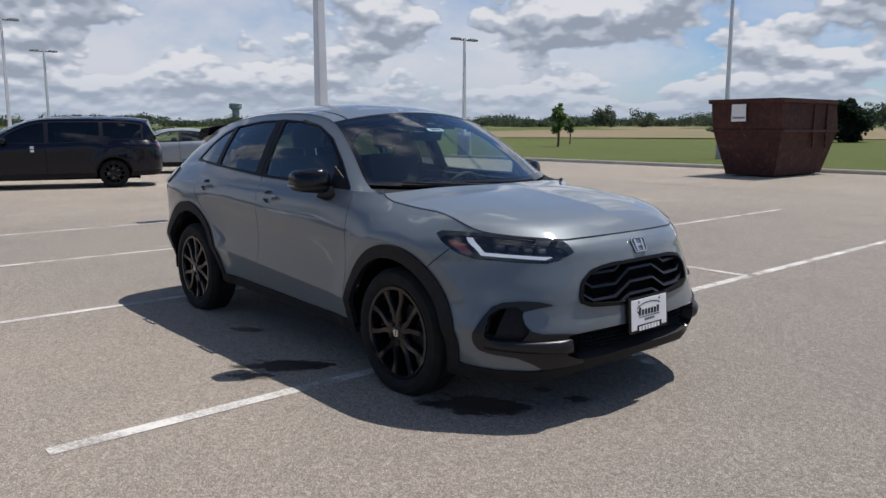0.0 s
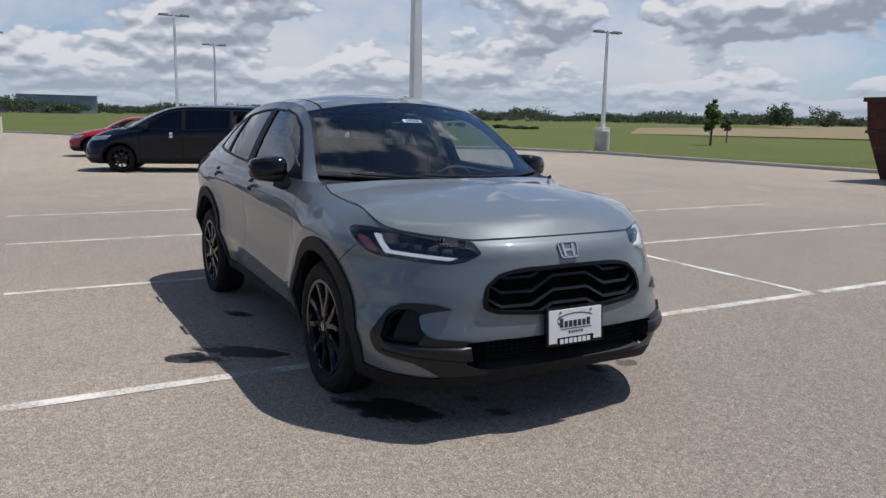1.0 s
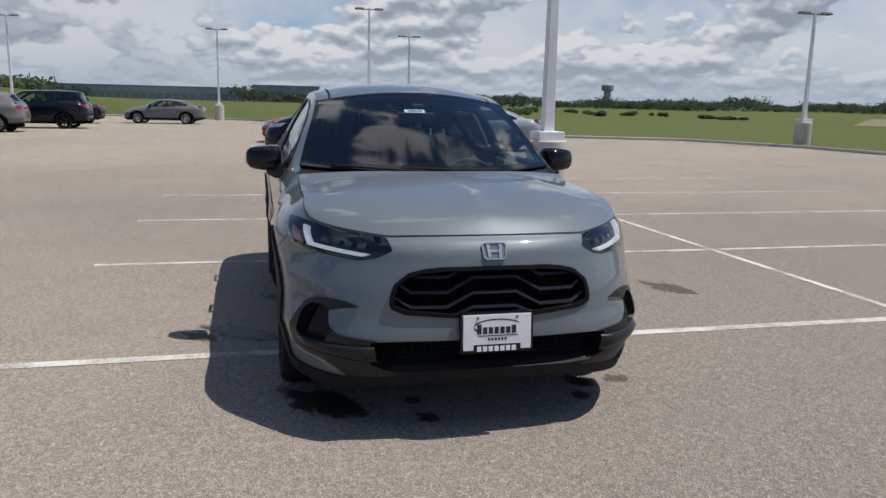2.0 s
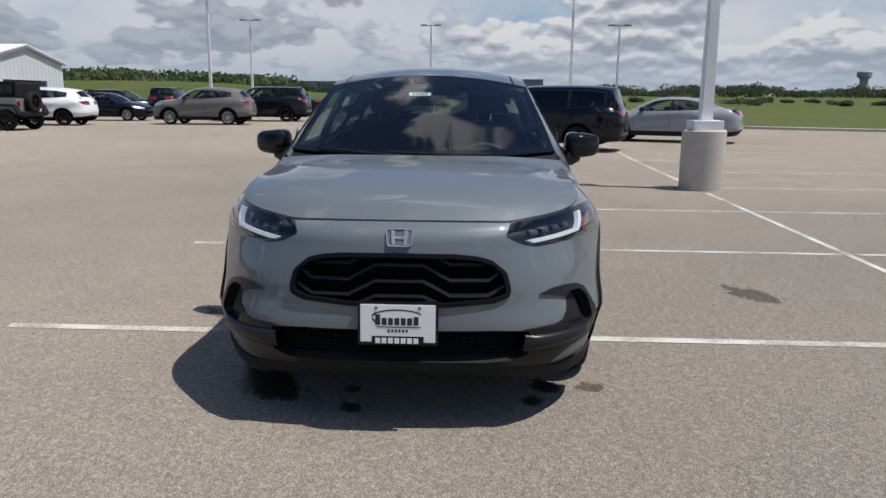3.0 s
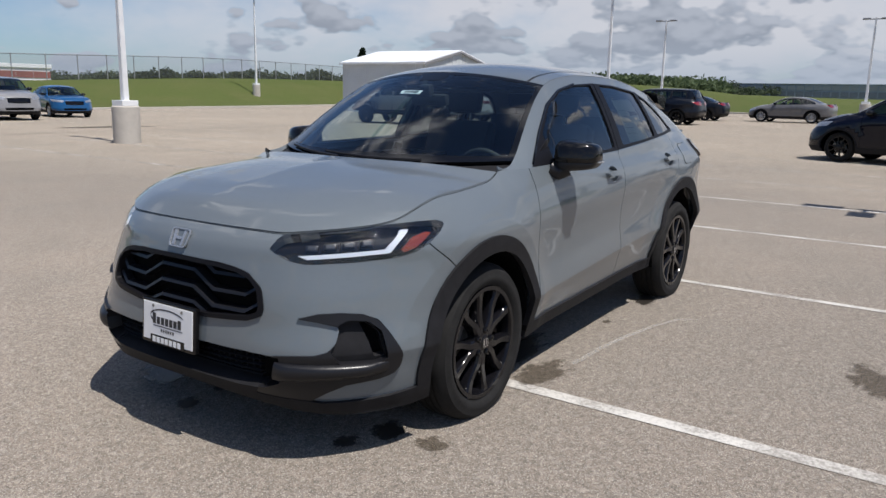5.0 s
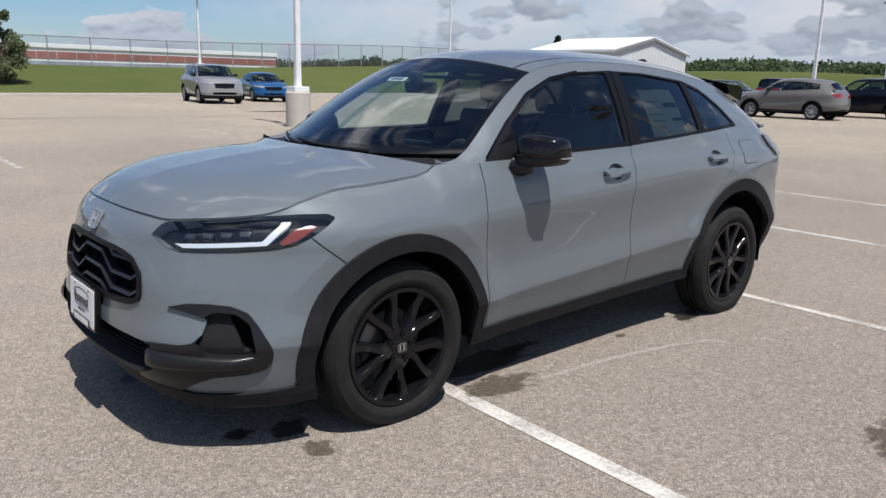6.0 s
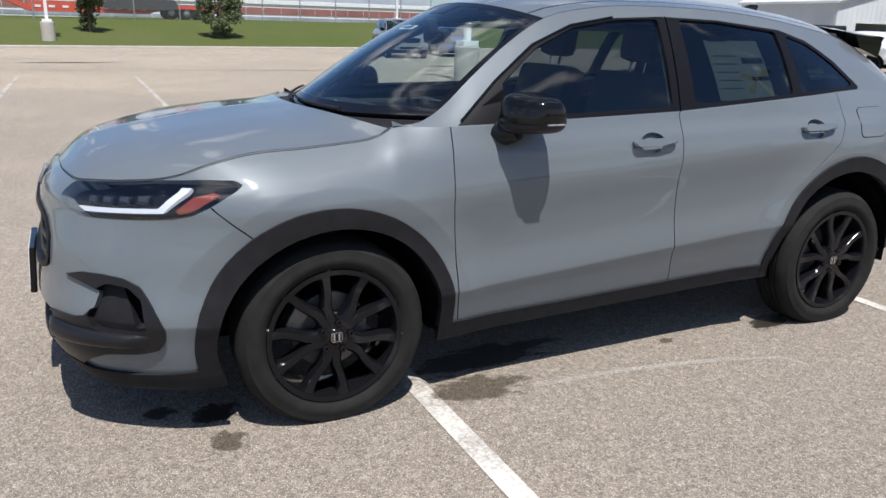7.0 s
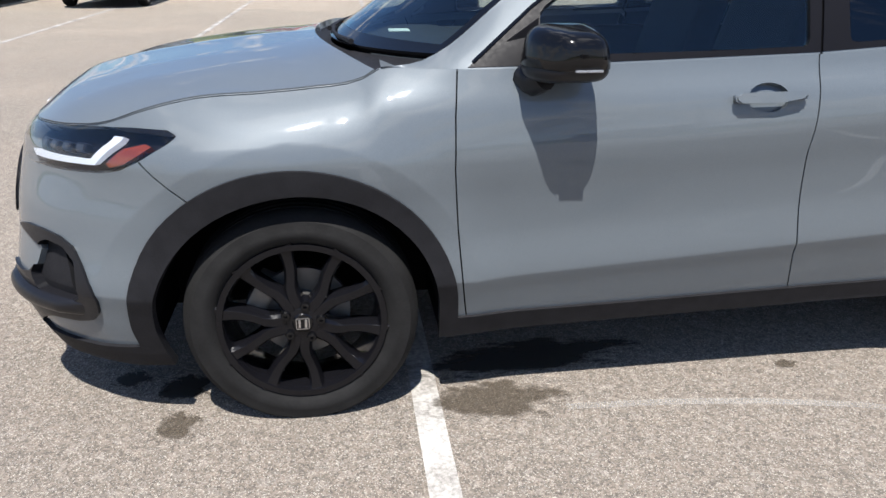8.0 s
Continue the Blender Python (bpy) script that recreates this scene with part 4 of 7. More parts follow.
tree("young_tree", "slim young tree standing in the grass", -28.60, 35.40, 3.05, 0.62, M["leaf"], 1, 0.34, 0.09, 90, 16)
tree("young_tree", "small young tree with a thin crown in the grass", -33.50, 42.50, 2.1, 0.5, M["shrub"], 2, 0.4, 0.10, 70, 9)
tree("conifer_tree", "dark spreading conifer beyond the skip", -21.00, 62.00, 3.6, 2.1, M["conifer"], 3, 0.08, 0.16, 260, 22)
tree("bank_tree", "bushy dark green tree on the grass bank", -6.79, -46.38, 4.3, 1.35, M["pine"], 4, 0.05, 0.085, 240, 26)
tree("bank_tree", "bushy dark green tree on the grass bank", 0.43, -46.90, 4.0, 1.35, M["pine"], 5, 0.05, 0.085, 240, 26)
tree("bank_tree", "bushy dark green tree on the grass bank", 7.44, -47.82, 3.9, 1.4, M["pine"], 6, 0.05, 0.085, 240, 26)
tree("shed_conifer", "tall dark conifer behind the shed", -64.60, -55.70, 4.5, 1.7, M["conifer"], 7, 0.1, 0.2, 200, 22, True)
tree("shed_conifer", "dark conifer beside the shed", -59.80, -52.70, 3.3, 1.1, M["conifer"], 8, 0.1, 0.2, 200, 16, True)


def build_far_woods():
    rng = np.random.default_rng(11)
    v, f = [], []

    def clump(x, y, h, w, n, size, up=0.0):
        z = ground_height(x, y) + up
        bl = [(x + rng.normal() * w * 0.5, y + rng.normal() * w * 0.5, z + h * rng.uniform(0.25, 0.75), w * rng.uniform(0.4, 0.7), h * rng.uniform(0.25, 0.4)) for _ in range(5)]
        a, b = leaf_cloud(rng, bl, size, n)
        k = len(v)
        v.extend(a)
        f.extend([tuple(i + k for i in q) for q in b])

    # hedge line all round
    for i in range(760):
        a = radians(60 + 240 * i / 760)
        r = 470 + 60 * math.sin(i * 0.13) + rng.uniform(-30, 30)
        h = rng.uniform(4.5, 6.5) * (1.0 + 0.35 * math.sin(i * 0.31) * math.sin(i * 0.077))
        clump(r * math.cos(a), r * math.sin(a), h, rng.uniform(6, 10), 100, 0.5)
    # nearer tree groups north
    for ang, r, n in ((126, 330, 5), (118, 320, 10), (113, 330, 12), (108, 340, 6), (100, 260, 8)):
        for _ in range(n):
            a, rr = radians(ang + rng.uniform(-2.2, 2.2)), r + rng.uniform(-20, 20)
            clump(rr * math.cos(a), rr * math.sin(a), rng.uniform(6, 10), rng.uniform(3, 5), 120, 0.42)
    # trees behind the fence
    for i in range(34):
        a, rr = radians(222 + 16 * rng.uniform(0, 1)), rng.uniform(200, 250)
        clump(rr * math.cos(a), rr * math.sin(a), rng.uniform(2.4, 4.6), rng.uniform(3, 5), 120, 0.42)
    ob = mesh_object("far_woods", v, f, M["wood_far"])
    tagged(ob, "dark green line of far hedges and trees", "trees", kind="stuff")
    v.clear(), f.clear()
    # scrub on the hill
    for i in range(110):
        a, rr = radians(195.5 + 15.5 * rng.uniform(0, 1)), rng.uniform(105, 190)
        clump(rr * math.cos(a), rr * math.sin(a), rng.uniform(0.8, 2.2), rng.uniform(3, 6), 110, 0.30)
    ob = mesh_object("hill_scrub", v, f, M["shrub"])
    tagged(ob, "green scrub and bushes on the low hill", "bushes", kind="stuff")
    v.clear(), f.clear()
    for ang, r, n, h in ((146, 95, 2, 0.7), (152, 120, 4, 0.8), (157, 140, 4, 0.9), (163, 105, 2, 1.3), (170, 150, 4, 1.0), (104, 120, 7, 1.6), (110, 130, 7, 1.3), (116, 140, 6, 1.2)):
        for _ in range(n):
            a, rr = radians(ang + rng.uniform(-3, 3)), r + rng.uniform(-12, 12)
            clump(rr * math.cos(a), rr * math.sin(a), h * rng.uniform(0.6, 1.3), h * rng.uniform(1.0, 1.8), 170, 0.16)
    ob = mesh_object("meadow_bushes", v, f, M["shrub"])
    tagged(ob, "low light green bushes scattered over the meadow", "bushes", kind="stuff")


build_far_woods()


def build_low_loader():
    """Red machine on a low trailer on the road past the fence."""
    x, y = 0.9, -62.6
    z = ground_height(x, y) + 0.05
    t = thing("low_loader_trailer", "red low-loader trailer parked on the road past the fence", "trailer", pose(x, y, z, 0, 0, 4))
    part("deck", prism_bm([(-9.5, 0.95), (-6.4, 1.05), (-5.2, 0.65), (3.0, 0.65), (4.6, 1.5), (8.5, 1.5), (8.5, 1.2), (4.8, 1.2), (3.2, 0.4), (-5.2, 0.4), (-6.4, 0.8), (-9.5, 0.75)], -1.2, 1.2), M["machine_red"], t, "red steel deck")
    for s in (-1, 1):
        part("side_beam", box_bm(-5.2, 3.0, s * 1.2 - 0.06, s * 1.2 + 0.06, 0.35, 1.05), M["machine_red"], t)
        for k in range(9):
            part("stripe_plate", box_bm(-4.9 + 0.9 * k, -4.5 + 0.9 * k, min(s * 1.26, s * 1.29), max(s * 1.26, s * 1.29), 0.62, 0.78), M["white"], t)
    wheel = None
    for wx in (-6.8, -7.95, -9.1):
        for s in (-1, 1):
            bm = lathe_bm([(0.28, -0.14), (0.46, -0.13), (0.5, -0.06), (0.5, 0.06), (0.46, 0.13), (0.28, 0.14)], "y", 20, closed=True)
            w = part("wheel", bm, M["tyre"], t, "black tyre", True)
            w.location = (wx, s * 1.0, 0.5)
            r = part("hub", lathe_bm([(0.28, -0.05), (0.28, 0.05), (0.1, 0.12 * s), (0.0, 0.12 * s)], "y", 14), M["silver"], w)
    m = thing("excavator_machine", "red tracked machine loaded on the low trailer", "machine", pose(x - 3.6, y, z + 0.66, 0, 0, 4))
    for s in (-1, 1):
        part("track", prism_bm(rounded([(-3.4, 0.0), (1.6, 0.0), (1.9, 0.4), (1.6, 0.8), (-3.4, 0.8), (-3.7, 0.4)], 0.2), s * 0.95 - 0.25, s * 0.95 + 0.25), M["machine_dark"], m)
    part("engine_body", box_bm(-3.6, -1.6, -1.1, 1.1, 0.95, 2.20, bevel=0.12), M["machine_red"], m, "red engine cover")
    part("counterweight", box_bm(-4.2, -3.5, -1.05, 1.05, 1.0, 1.9, bevel=0.15), M["machine_red"], m)
    part("cab", box_bm(-1.5, 0.2, -0.9, 1.1, 0.95, 2.5, bevel=0.1), M["machine_dark"], m, "dark glazed cab")
    bm = bmesh.new()
    add_tube(bm, [(0.5, -0.4, 1.4), (3.2, -0.4, 2.6), (5.2, -0.4, 2.1), (6.4, -0.4, 1.2)], [0.28, 0.25, 0.2, 0.16], 8)
    part("boom", bm, M["machine_red"], m, "red boom")
    part("exhaust", lathe_bm([(0.07, 2.3), (0.07, 2.9)], segs=8, at=(-2.4, 0.5, 0)), M["machine_dark"], m)


build_low_loader()


# ---- vehicles ----
def spec_suv(**k):
    s = dict(
        axle=1.3275, wheel_r=0.338, track=0.90, xc=1.25, xb=-1.25, a0=1.0, b0=1.0,
        XF=table((0.20, 2.19), (0.28, 2.25), (0.36, 2.288), (0.44, 2.291), (0.55, 2.280), (0.62, 2.278), (0.70, 2.270), (0.78, 2.254), (0.84, 2.231), (0.87, 2.204), (0.90, 2.165), (1.2, 2.11)),
        XR=table((0.20, -2.05), (0.30, -2.14), (0.45, -2.23), (0.60, -2.265), (0.75, -2.245), (0.90, -2.215), (1.0, -2.195), (1.1, -2.15), (1.2, -2.08)),
        W=table((0.20, 0.826), (0.26, 0.840), (0.32, 0.857), (0.40, 0.880), (0.444, 0.8952), (0.452, 0.8975), (0.460, 0.8971), (0.60, 0.885), (0.70, 0.8900), (0.80, 0.9025), (0.833, 0.9048), (0.85, 0.9035), (0.90, 0.8965), (0.97, 0.885), (1.05, 0.862), (1.12, 0.850), (1.2, 0.845)),
        nF=table((0.2, 4.2), (0.32, 3.7), (0.5, 3.35), (0.65, 3.0), (0.8, 2.62), (0.9, 2.7), (1.1, 2.75)), nR=4.3,
        flare=0.012, corner=0.026, rise=0.065, lip=0.013, lip_r=0.546, shoulder=0.021,
        T=table((2.821, 0.896), (2.6, 0.895), (2.42, 0.892), (2.33, 0.889), (2.2, 0.899), (2.05, 0.913), (1.89, 0.938), (1.80, 0.968), (1.72, 0.988), (1.65, 1.000), (1.41, 1.014), (1.25, 1.025), (1.15, 1.036), (1.10, 1.052), (1.06, 1.074), (0.86, 1.074), (0.5, 1.082),
                (0.0, 1.095), (-0.237, 1.103), (-0.8, 1.138), (-1.3, 1.166), (-1.534, 1.176), (-1.8, 1.165), (-2.2, 1.14), (-2.821, 1.12)),
        tin=table((2.821, 0.0), (2.4, 0.0), (2.1, 0.01), (1.89, 0.02), (1.6, 0.075), (1.3, 0.090), (1.077, 0.085), (0.86, 0.035), (0.5, 0.012), (-0.6, 0.012), (-1.2, 0.05), (-1.6, 0.10), (-2.1, 0.06), (-2.821, 0.03)),
        z0=table((2.821, 0.258), (2.35, 0.243), (2.15, 0.216), (1.95, 0.198), (1.72, 0.204), (0.9, 0.243), (0.0, 0.266), (-0.9, 0.287), (-1.8, 0.33), (-2.821, 0.38)),
        tuck=0.22,
        Rx=table((1.077, 0.782), (0.93, 0.770), (0.88, 0.758), (0.336, 0.622), (0.0, 0.606), (-0.5, 0.598), (-1.0, 0.580), (-1.5, 0.545), (-1.72, 0.535), (-1.9, 0.585), (-2.02, 0.66)),
        Rz=table((1.077, 1.076), (0.93, 1.096), (0.88, 1.120), (0.7, 1.253), (0.5, 1.388), (0.336, 1.474), (0.1, 1.522), (-0.3, 1.540), (-0.8, 1.522), (-1.2, 1.480), (-1.6, 1.408), (-1.8, 1.33), (-1.92, 1.24), (-2.02, 1.155)),
        bulge=0.016, u_corner=1.89, x_hood=1.077, hood_c=(1.255, 1.098),
        hood_z=table((2.168, 0.896), (2.10, 0.956), (1.96, 1.006), (1.75, 1.045), (1.5, 1.079), (1.255, 1.098)),
        ws_base=(1.20, 1.085), ws_top=(0.42, 1.540), x_base=0.90, x_top=0.336,
        roof_c=table((0.42, 1.540), (0.2, 1.582), (-0.2, 1.610), (-0.7, 1.608), (-1.2, 1.578), (-1.6, 1.53), (-1.80, 1.495)), x_end=-1.72, x_end_c=-1.80,
        rear_c=table((-1.80, 1.495), (-1.88, 1.38), (-2.0, 1.24), (-2.10, 1.14), (-2.145, 1.115)), u_tail=-2.25, x_tail=-2.02,
    )
    s.update(k)
    return s


class Shape:
    """The outer surfaces of a car's left half; x ahead, y to its left, z up, the origin on the ground between the axles."""

    def __init__(self, s):
        self.s = s
        self.uF, self.uR = s["xc"] + s["a0"] * math.pi / 2, s["xb"] - s["b0"] * math.pi / 2

    def ring(self, u, z):
        s = self.s
        u, z = np.asarray(u, float), np.asarray(z, float)
        fl = s["flare"] * (np.exp(-((u - s["axle"]) / 0.40) ** 2) + np.exp(-((u + s["axle"]) / 0.42) ** 2)) * np.clip((0.95 - z) / 0.2, 0, 1)
        fl = fl + s.get("corner", 0.0) * np.exp(-((u - 1.70) / 0.25) ** 2) * np.clip((1.0 - z) / 0.12, 0, 1) * np.clip((z - 0.1) / 0.15, 0, 1)
        # the wings swell towards a round crease over each wheel
        for x0 in (s["axle"] - 0.008, -s["axle"] - 0.02):
            r = np.hypot(u - x0, z - 0.345)
            fl = fl + s.get("lip", 0.0) * np.clip((0.67 - r) / (0.67 - s.get("lip_r", 0.5)), 0, 1) ** 1.6 * np.clip((1.02 - z) / 0.08, 0, 1)
        # both creases of the doors climb towards the rear
        climb = np.clip((1.08 - z) / 0.12, 0, 1) if s.get("lip") else np.clip((0.82 - z) / 0.22, 0, 1)
        lift = s.get("rise", 0.0) * (0.8 - np.clip(u, -0.9, 0.8)) * climb
        W = s["W"](z - lift) + fl
        front, rear = u > s["xc"], u < s["xb"]
        th = np.where(front, (u - s["xc"]) / s["a0"], np.where(rear, (s["xb"] - u) / s["b0"], 0))
        th = np.clip(th, -0.05, math.pi / 2 + 0.05)
        n = np.where(front, s["nF"](z), s["nR"])
        c, sn = np.cos(th), np.sin(th)
        r = (np.abs(c) ** n + np.abs(sn) ** n) ** (-1 / n)
        a = np.where(front, s["XF"](z) - s["xc"], s["XR"](z) - s["xb"])
        x = np.where(front, s["xc"], np.where(rear, s["xb"], u)) + np.where(front | rear, a * sn * r, 0)
        return np.stack([x, W * c * r, z + 0 * x], -1)

    def side(self, u, z):
        s = self.s
        u, z = np.asarray(u, float), np.asarray(z, float)
        p = self.ring(u, z)
        e = 0.01
        q = self.ring(u + e, z) - self.ring(u - e, z)
        nx, ny = -q[..., 1], q[..., 0]
        ln = np.sqrt(nx**2 + ny**2) + 1e-9
        w = np.clip((z - (s["T"](u) - s["tuck"])) / s["tuck"], 0, 1.2) ** 2.4 * s["tin"](u)
        return p - np.stack([nx / ln * w, ny / ln * w, 0 * w], -1)

    def top(self, u):
        return self.side(u, self.s["T"](u))

    def u_at(self, x, y, z):
        """The flat coordinate of a point of the front or rear corner."""
        s = self.s
        if x > 0:
            return s["xc"] + s["a0"] * math.atan2((x - s["xc"]) / (float(s["XF"](z)) - s["xc"]), y / float(s["W"](z)))
        return s["xb"] - s["b0"] * math.atan2((s["xb"] - x) / (s["xb"] - float(s["XR"](z))), y / float(s["W"](z)))

    def u_of_y(self, y, z):
        """The flat coordinate on the nose at the width y."""
        us = np.linspace(self.uF, self.s["xc"], 200)
        return float(np.interp(y, self.ring(us, np.full(200, z))[:, 1], us))

    def rail(self, x):
        return np.stack([x, self.s["Rx"](x), self.s["Rz"](x)], -1)

    def glasshouse(self, u, z):
        """The side above the belt: doors' glass, pillars and quarter panel."""
        s = self.s
        b = self.top(u)
        t = self.rail(b[..., 0])
        v = np.clip((z - b[..., 2]) / np.maximum(t[..., 2] - b[..., 2], 1e-4), -0.05, 1.05)
        p = b + (t - b) * v[..., None]
        p[..., 1] += s["bulge"] * np.sin(math.pi * np.clip(v, 0, 1)) * np.clip((t[..., 2] - b[..., 2]) / 0.3, 0, 1)
        return p

    def coons(self, C0, C1, D0, D1):
        P00, P10, P01, P11 = C0(np.zeros(1)), C1(np.zeros(1)), C0(np.ones(1)), C1(np.ones(1))

        def f(p, q):
            p, q = np.asarray(p, float), np.asarray(q, float)
            P, Q = p[:, None], q[:, None]
            return ((1 - P) * C0(q) + P * C1(q) + (1 - Q) * D0(p) + Q * D1(p)
                    - ((1 - P) * (1 - Q) * P00 + P * (1 - Q) * P10 + (1 - P) * Q * P01 + P * Q * P11))
        return f

    def curve(self, a, b, bow=2.0):
        """From a on the centre plane out to b, leaving the centre square."""
        a, b = np.array(a, float), np.array(b, float)

        def f(p):
            p = np.asarray(p, float)[:, None]
            o = a + (b - a) * p**bow
            o[:, 1] = (b[1] * p)[:, 0]
            return o
        return f

    def centre(self, f, x0, x1):
        def g(q):
            x = x0 + (x1 - x0) * np.asarray(q, float)
            return np.stack([x, 0 * x, f(x)], -1)
        return g

    def hood(self):
        s = self.s
        x0 = float(self.top(np.array([self.uF]))[0, 0])
        C1 = lambda q: self.top(s["u_corner"] + (s["x_hood"] - s["u_corner"]) * np.asarray(q, float))
        D0 = lambda p: self.top(self.uF + (s["u_corner"] - self.uF) * np.asarray(p, float))
        sheet = self.coons(self.centre(s["hood_z"], x0, s["hood_c"][0]), C1, D0, self.curve((s["hood_c"][0], 0, s["hood_c"][1]), self.top(np.array([s["x_hood"]]))[0]))

        def f(p, q):
            # the bonnet's shoulders stand up towards its edges
            o = sheet(p, q)
            pc, qc = np.clip(p, 0, 1), np.clip(q, 0, 1)
            o[:, 2] += s.get("shoulder", 0.0) * np.sin(math.pi * pc**1.5) ** 1.3 * np.sin(math.pi * np.clip(qc * 0.92 + 0.02, 0, 1)) ** 0.8
            return o
        return f

    def windscreen(self):
        s = self.s
        (bx, bz), (tx, tz) = s["ws_base"], s["ws_top"]

        def C0(q):
            q = np.asarray(q, float)
            return np.stack([bx + (tx - bx) * q, 0 * q, bz + (tz - bz) * q + 0.035 * np.sin(math.pi * q)], -1)
        C1 = lambda q: self.rail(s["x_base"] + (s["x_top"] - s["x_base"]) * np.asarray(q, float))
        return self.coons(C0, C1, self.curve((bx, 0, bz), self.rail(np.array([s["x_base"]]))[0]), self.curve((tx, 0, tz), self.rail(np.array([s["x_top"]]))[0]))

    def cowl(self):
        s = self.s
        a, b = self.top(np.array([s["x_hood"]]))[0], self.rail(np.array([s["x_base"]]))[0]
        hc, wb = np.array([s["hood_c"][0], 0, s["hood_c"][1]]), np.array([s["ws_base"][0], 0, s["ws_base"][1]])
        lin = lambda p, q: (lambda t: p + (q - p) * np.asarray(t, float)[:, None])
        sag = lambda f: (lambda t: f(t) - np.array([0, 0, 0.02]))
        return self.coons(sag(lin(hc, wb)), sag(lambda t: self.rail(a[0] + (b[0] - a[0]) * np.asarray(t, float))), sag(self.curve(hc, a)), sag(self.curve(wb, b)))

    def roof(self):
        s = self.s
        xt, xe = s["ws_top"][0], s["x_end_c"]
        C1 = lambda q: self.rail(s["x_top"] + (s["x_end"] - s["x_top"]) * np.asarray(q, float))
        return self.coons(self.centre(s["roof_c"], xt, xe), C1, self.curve((xt, 0, s["ws_top"][1]), self.rail(np.array([s["x_top"]]))[0]),
                          self.curve((xe, 0, float(s["roof_c"](xe))), self.rail(np.array([s["x_end"]]))[0]))

    def tail(self):
        s = self.s
        xt = float(self.top(np.array([self.uR]))[0, 0])
        ue = s["u_tail"]
        xe = float(self.top(np.array([ue]))[0, 0])
        C1 = lambda q: self.rail(s["x_end"] + (xe - s["x_end"]) * np.asarray(q, float))
        D1 = lambda p: self.top(self.uR + (ue - self.uR) * np.asarray(p, float))
        return self.coons(self.centre(s["rear_c"], s["x_end_c"], xt), C1, self.curve((s["x_end_c"], 0, float(s["rear_c"](s["x_end_c"]))), self.rail(np.array([s["x_end"]]))[0]), D1)


def arc(cx, cz, r, a0, a1, n):
    return [(cx + r * math.cos(radians(a0 + (a1 - a0) * i / n)), cz + r * math.sin(radians(a0 + (a1 - a0) * i / n))) for i in range(n + 1)]


def super_arch(cx, zb, front, rear, h, nf, nr, steps=16):
    """A wheel arch outline whose two halves have their own width and squareness."""
    out = []
    for i in range(2 * steps + 1):
        a = math.pi * i / (2 * steps)
        c, s = math.cos(a), math.sin(a)
        n, w = (nf, front) if c > 0 else (nr, rear)
        r = (abs(c) ** n + abs(s) ** n) ** (-1 / n)
        out.append((cx + w * c * r, zb + h * s * r))
    return out


def unit_cols(n, m):
    return [[(i / n, j / m) for j in range(m + 1)] for i in range(n + 1)]


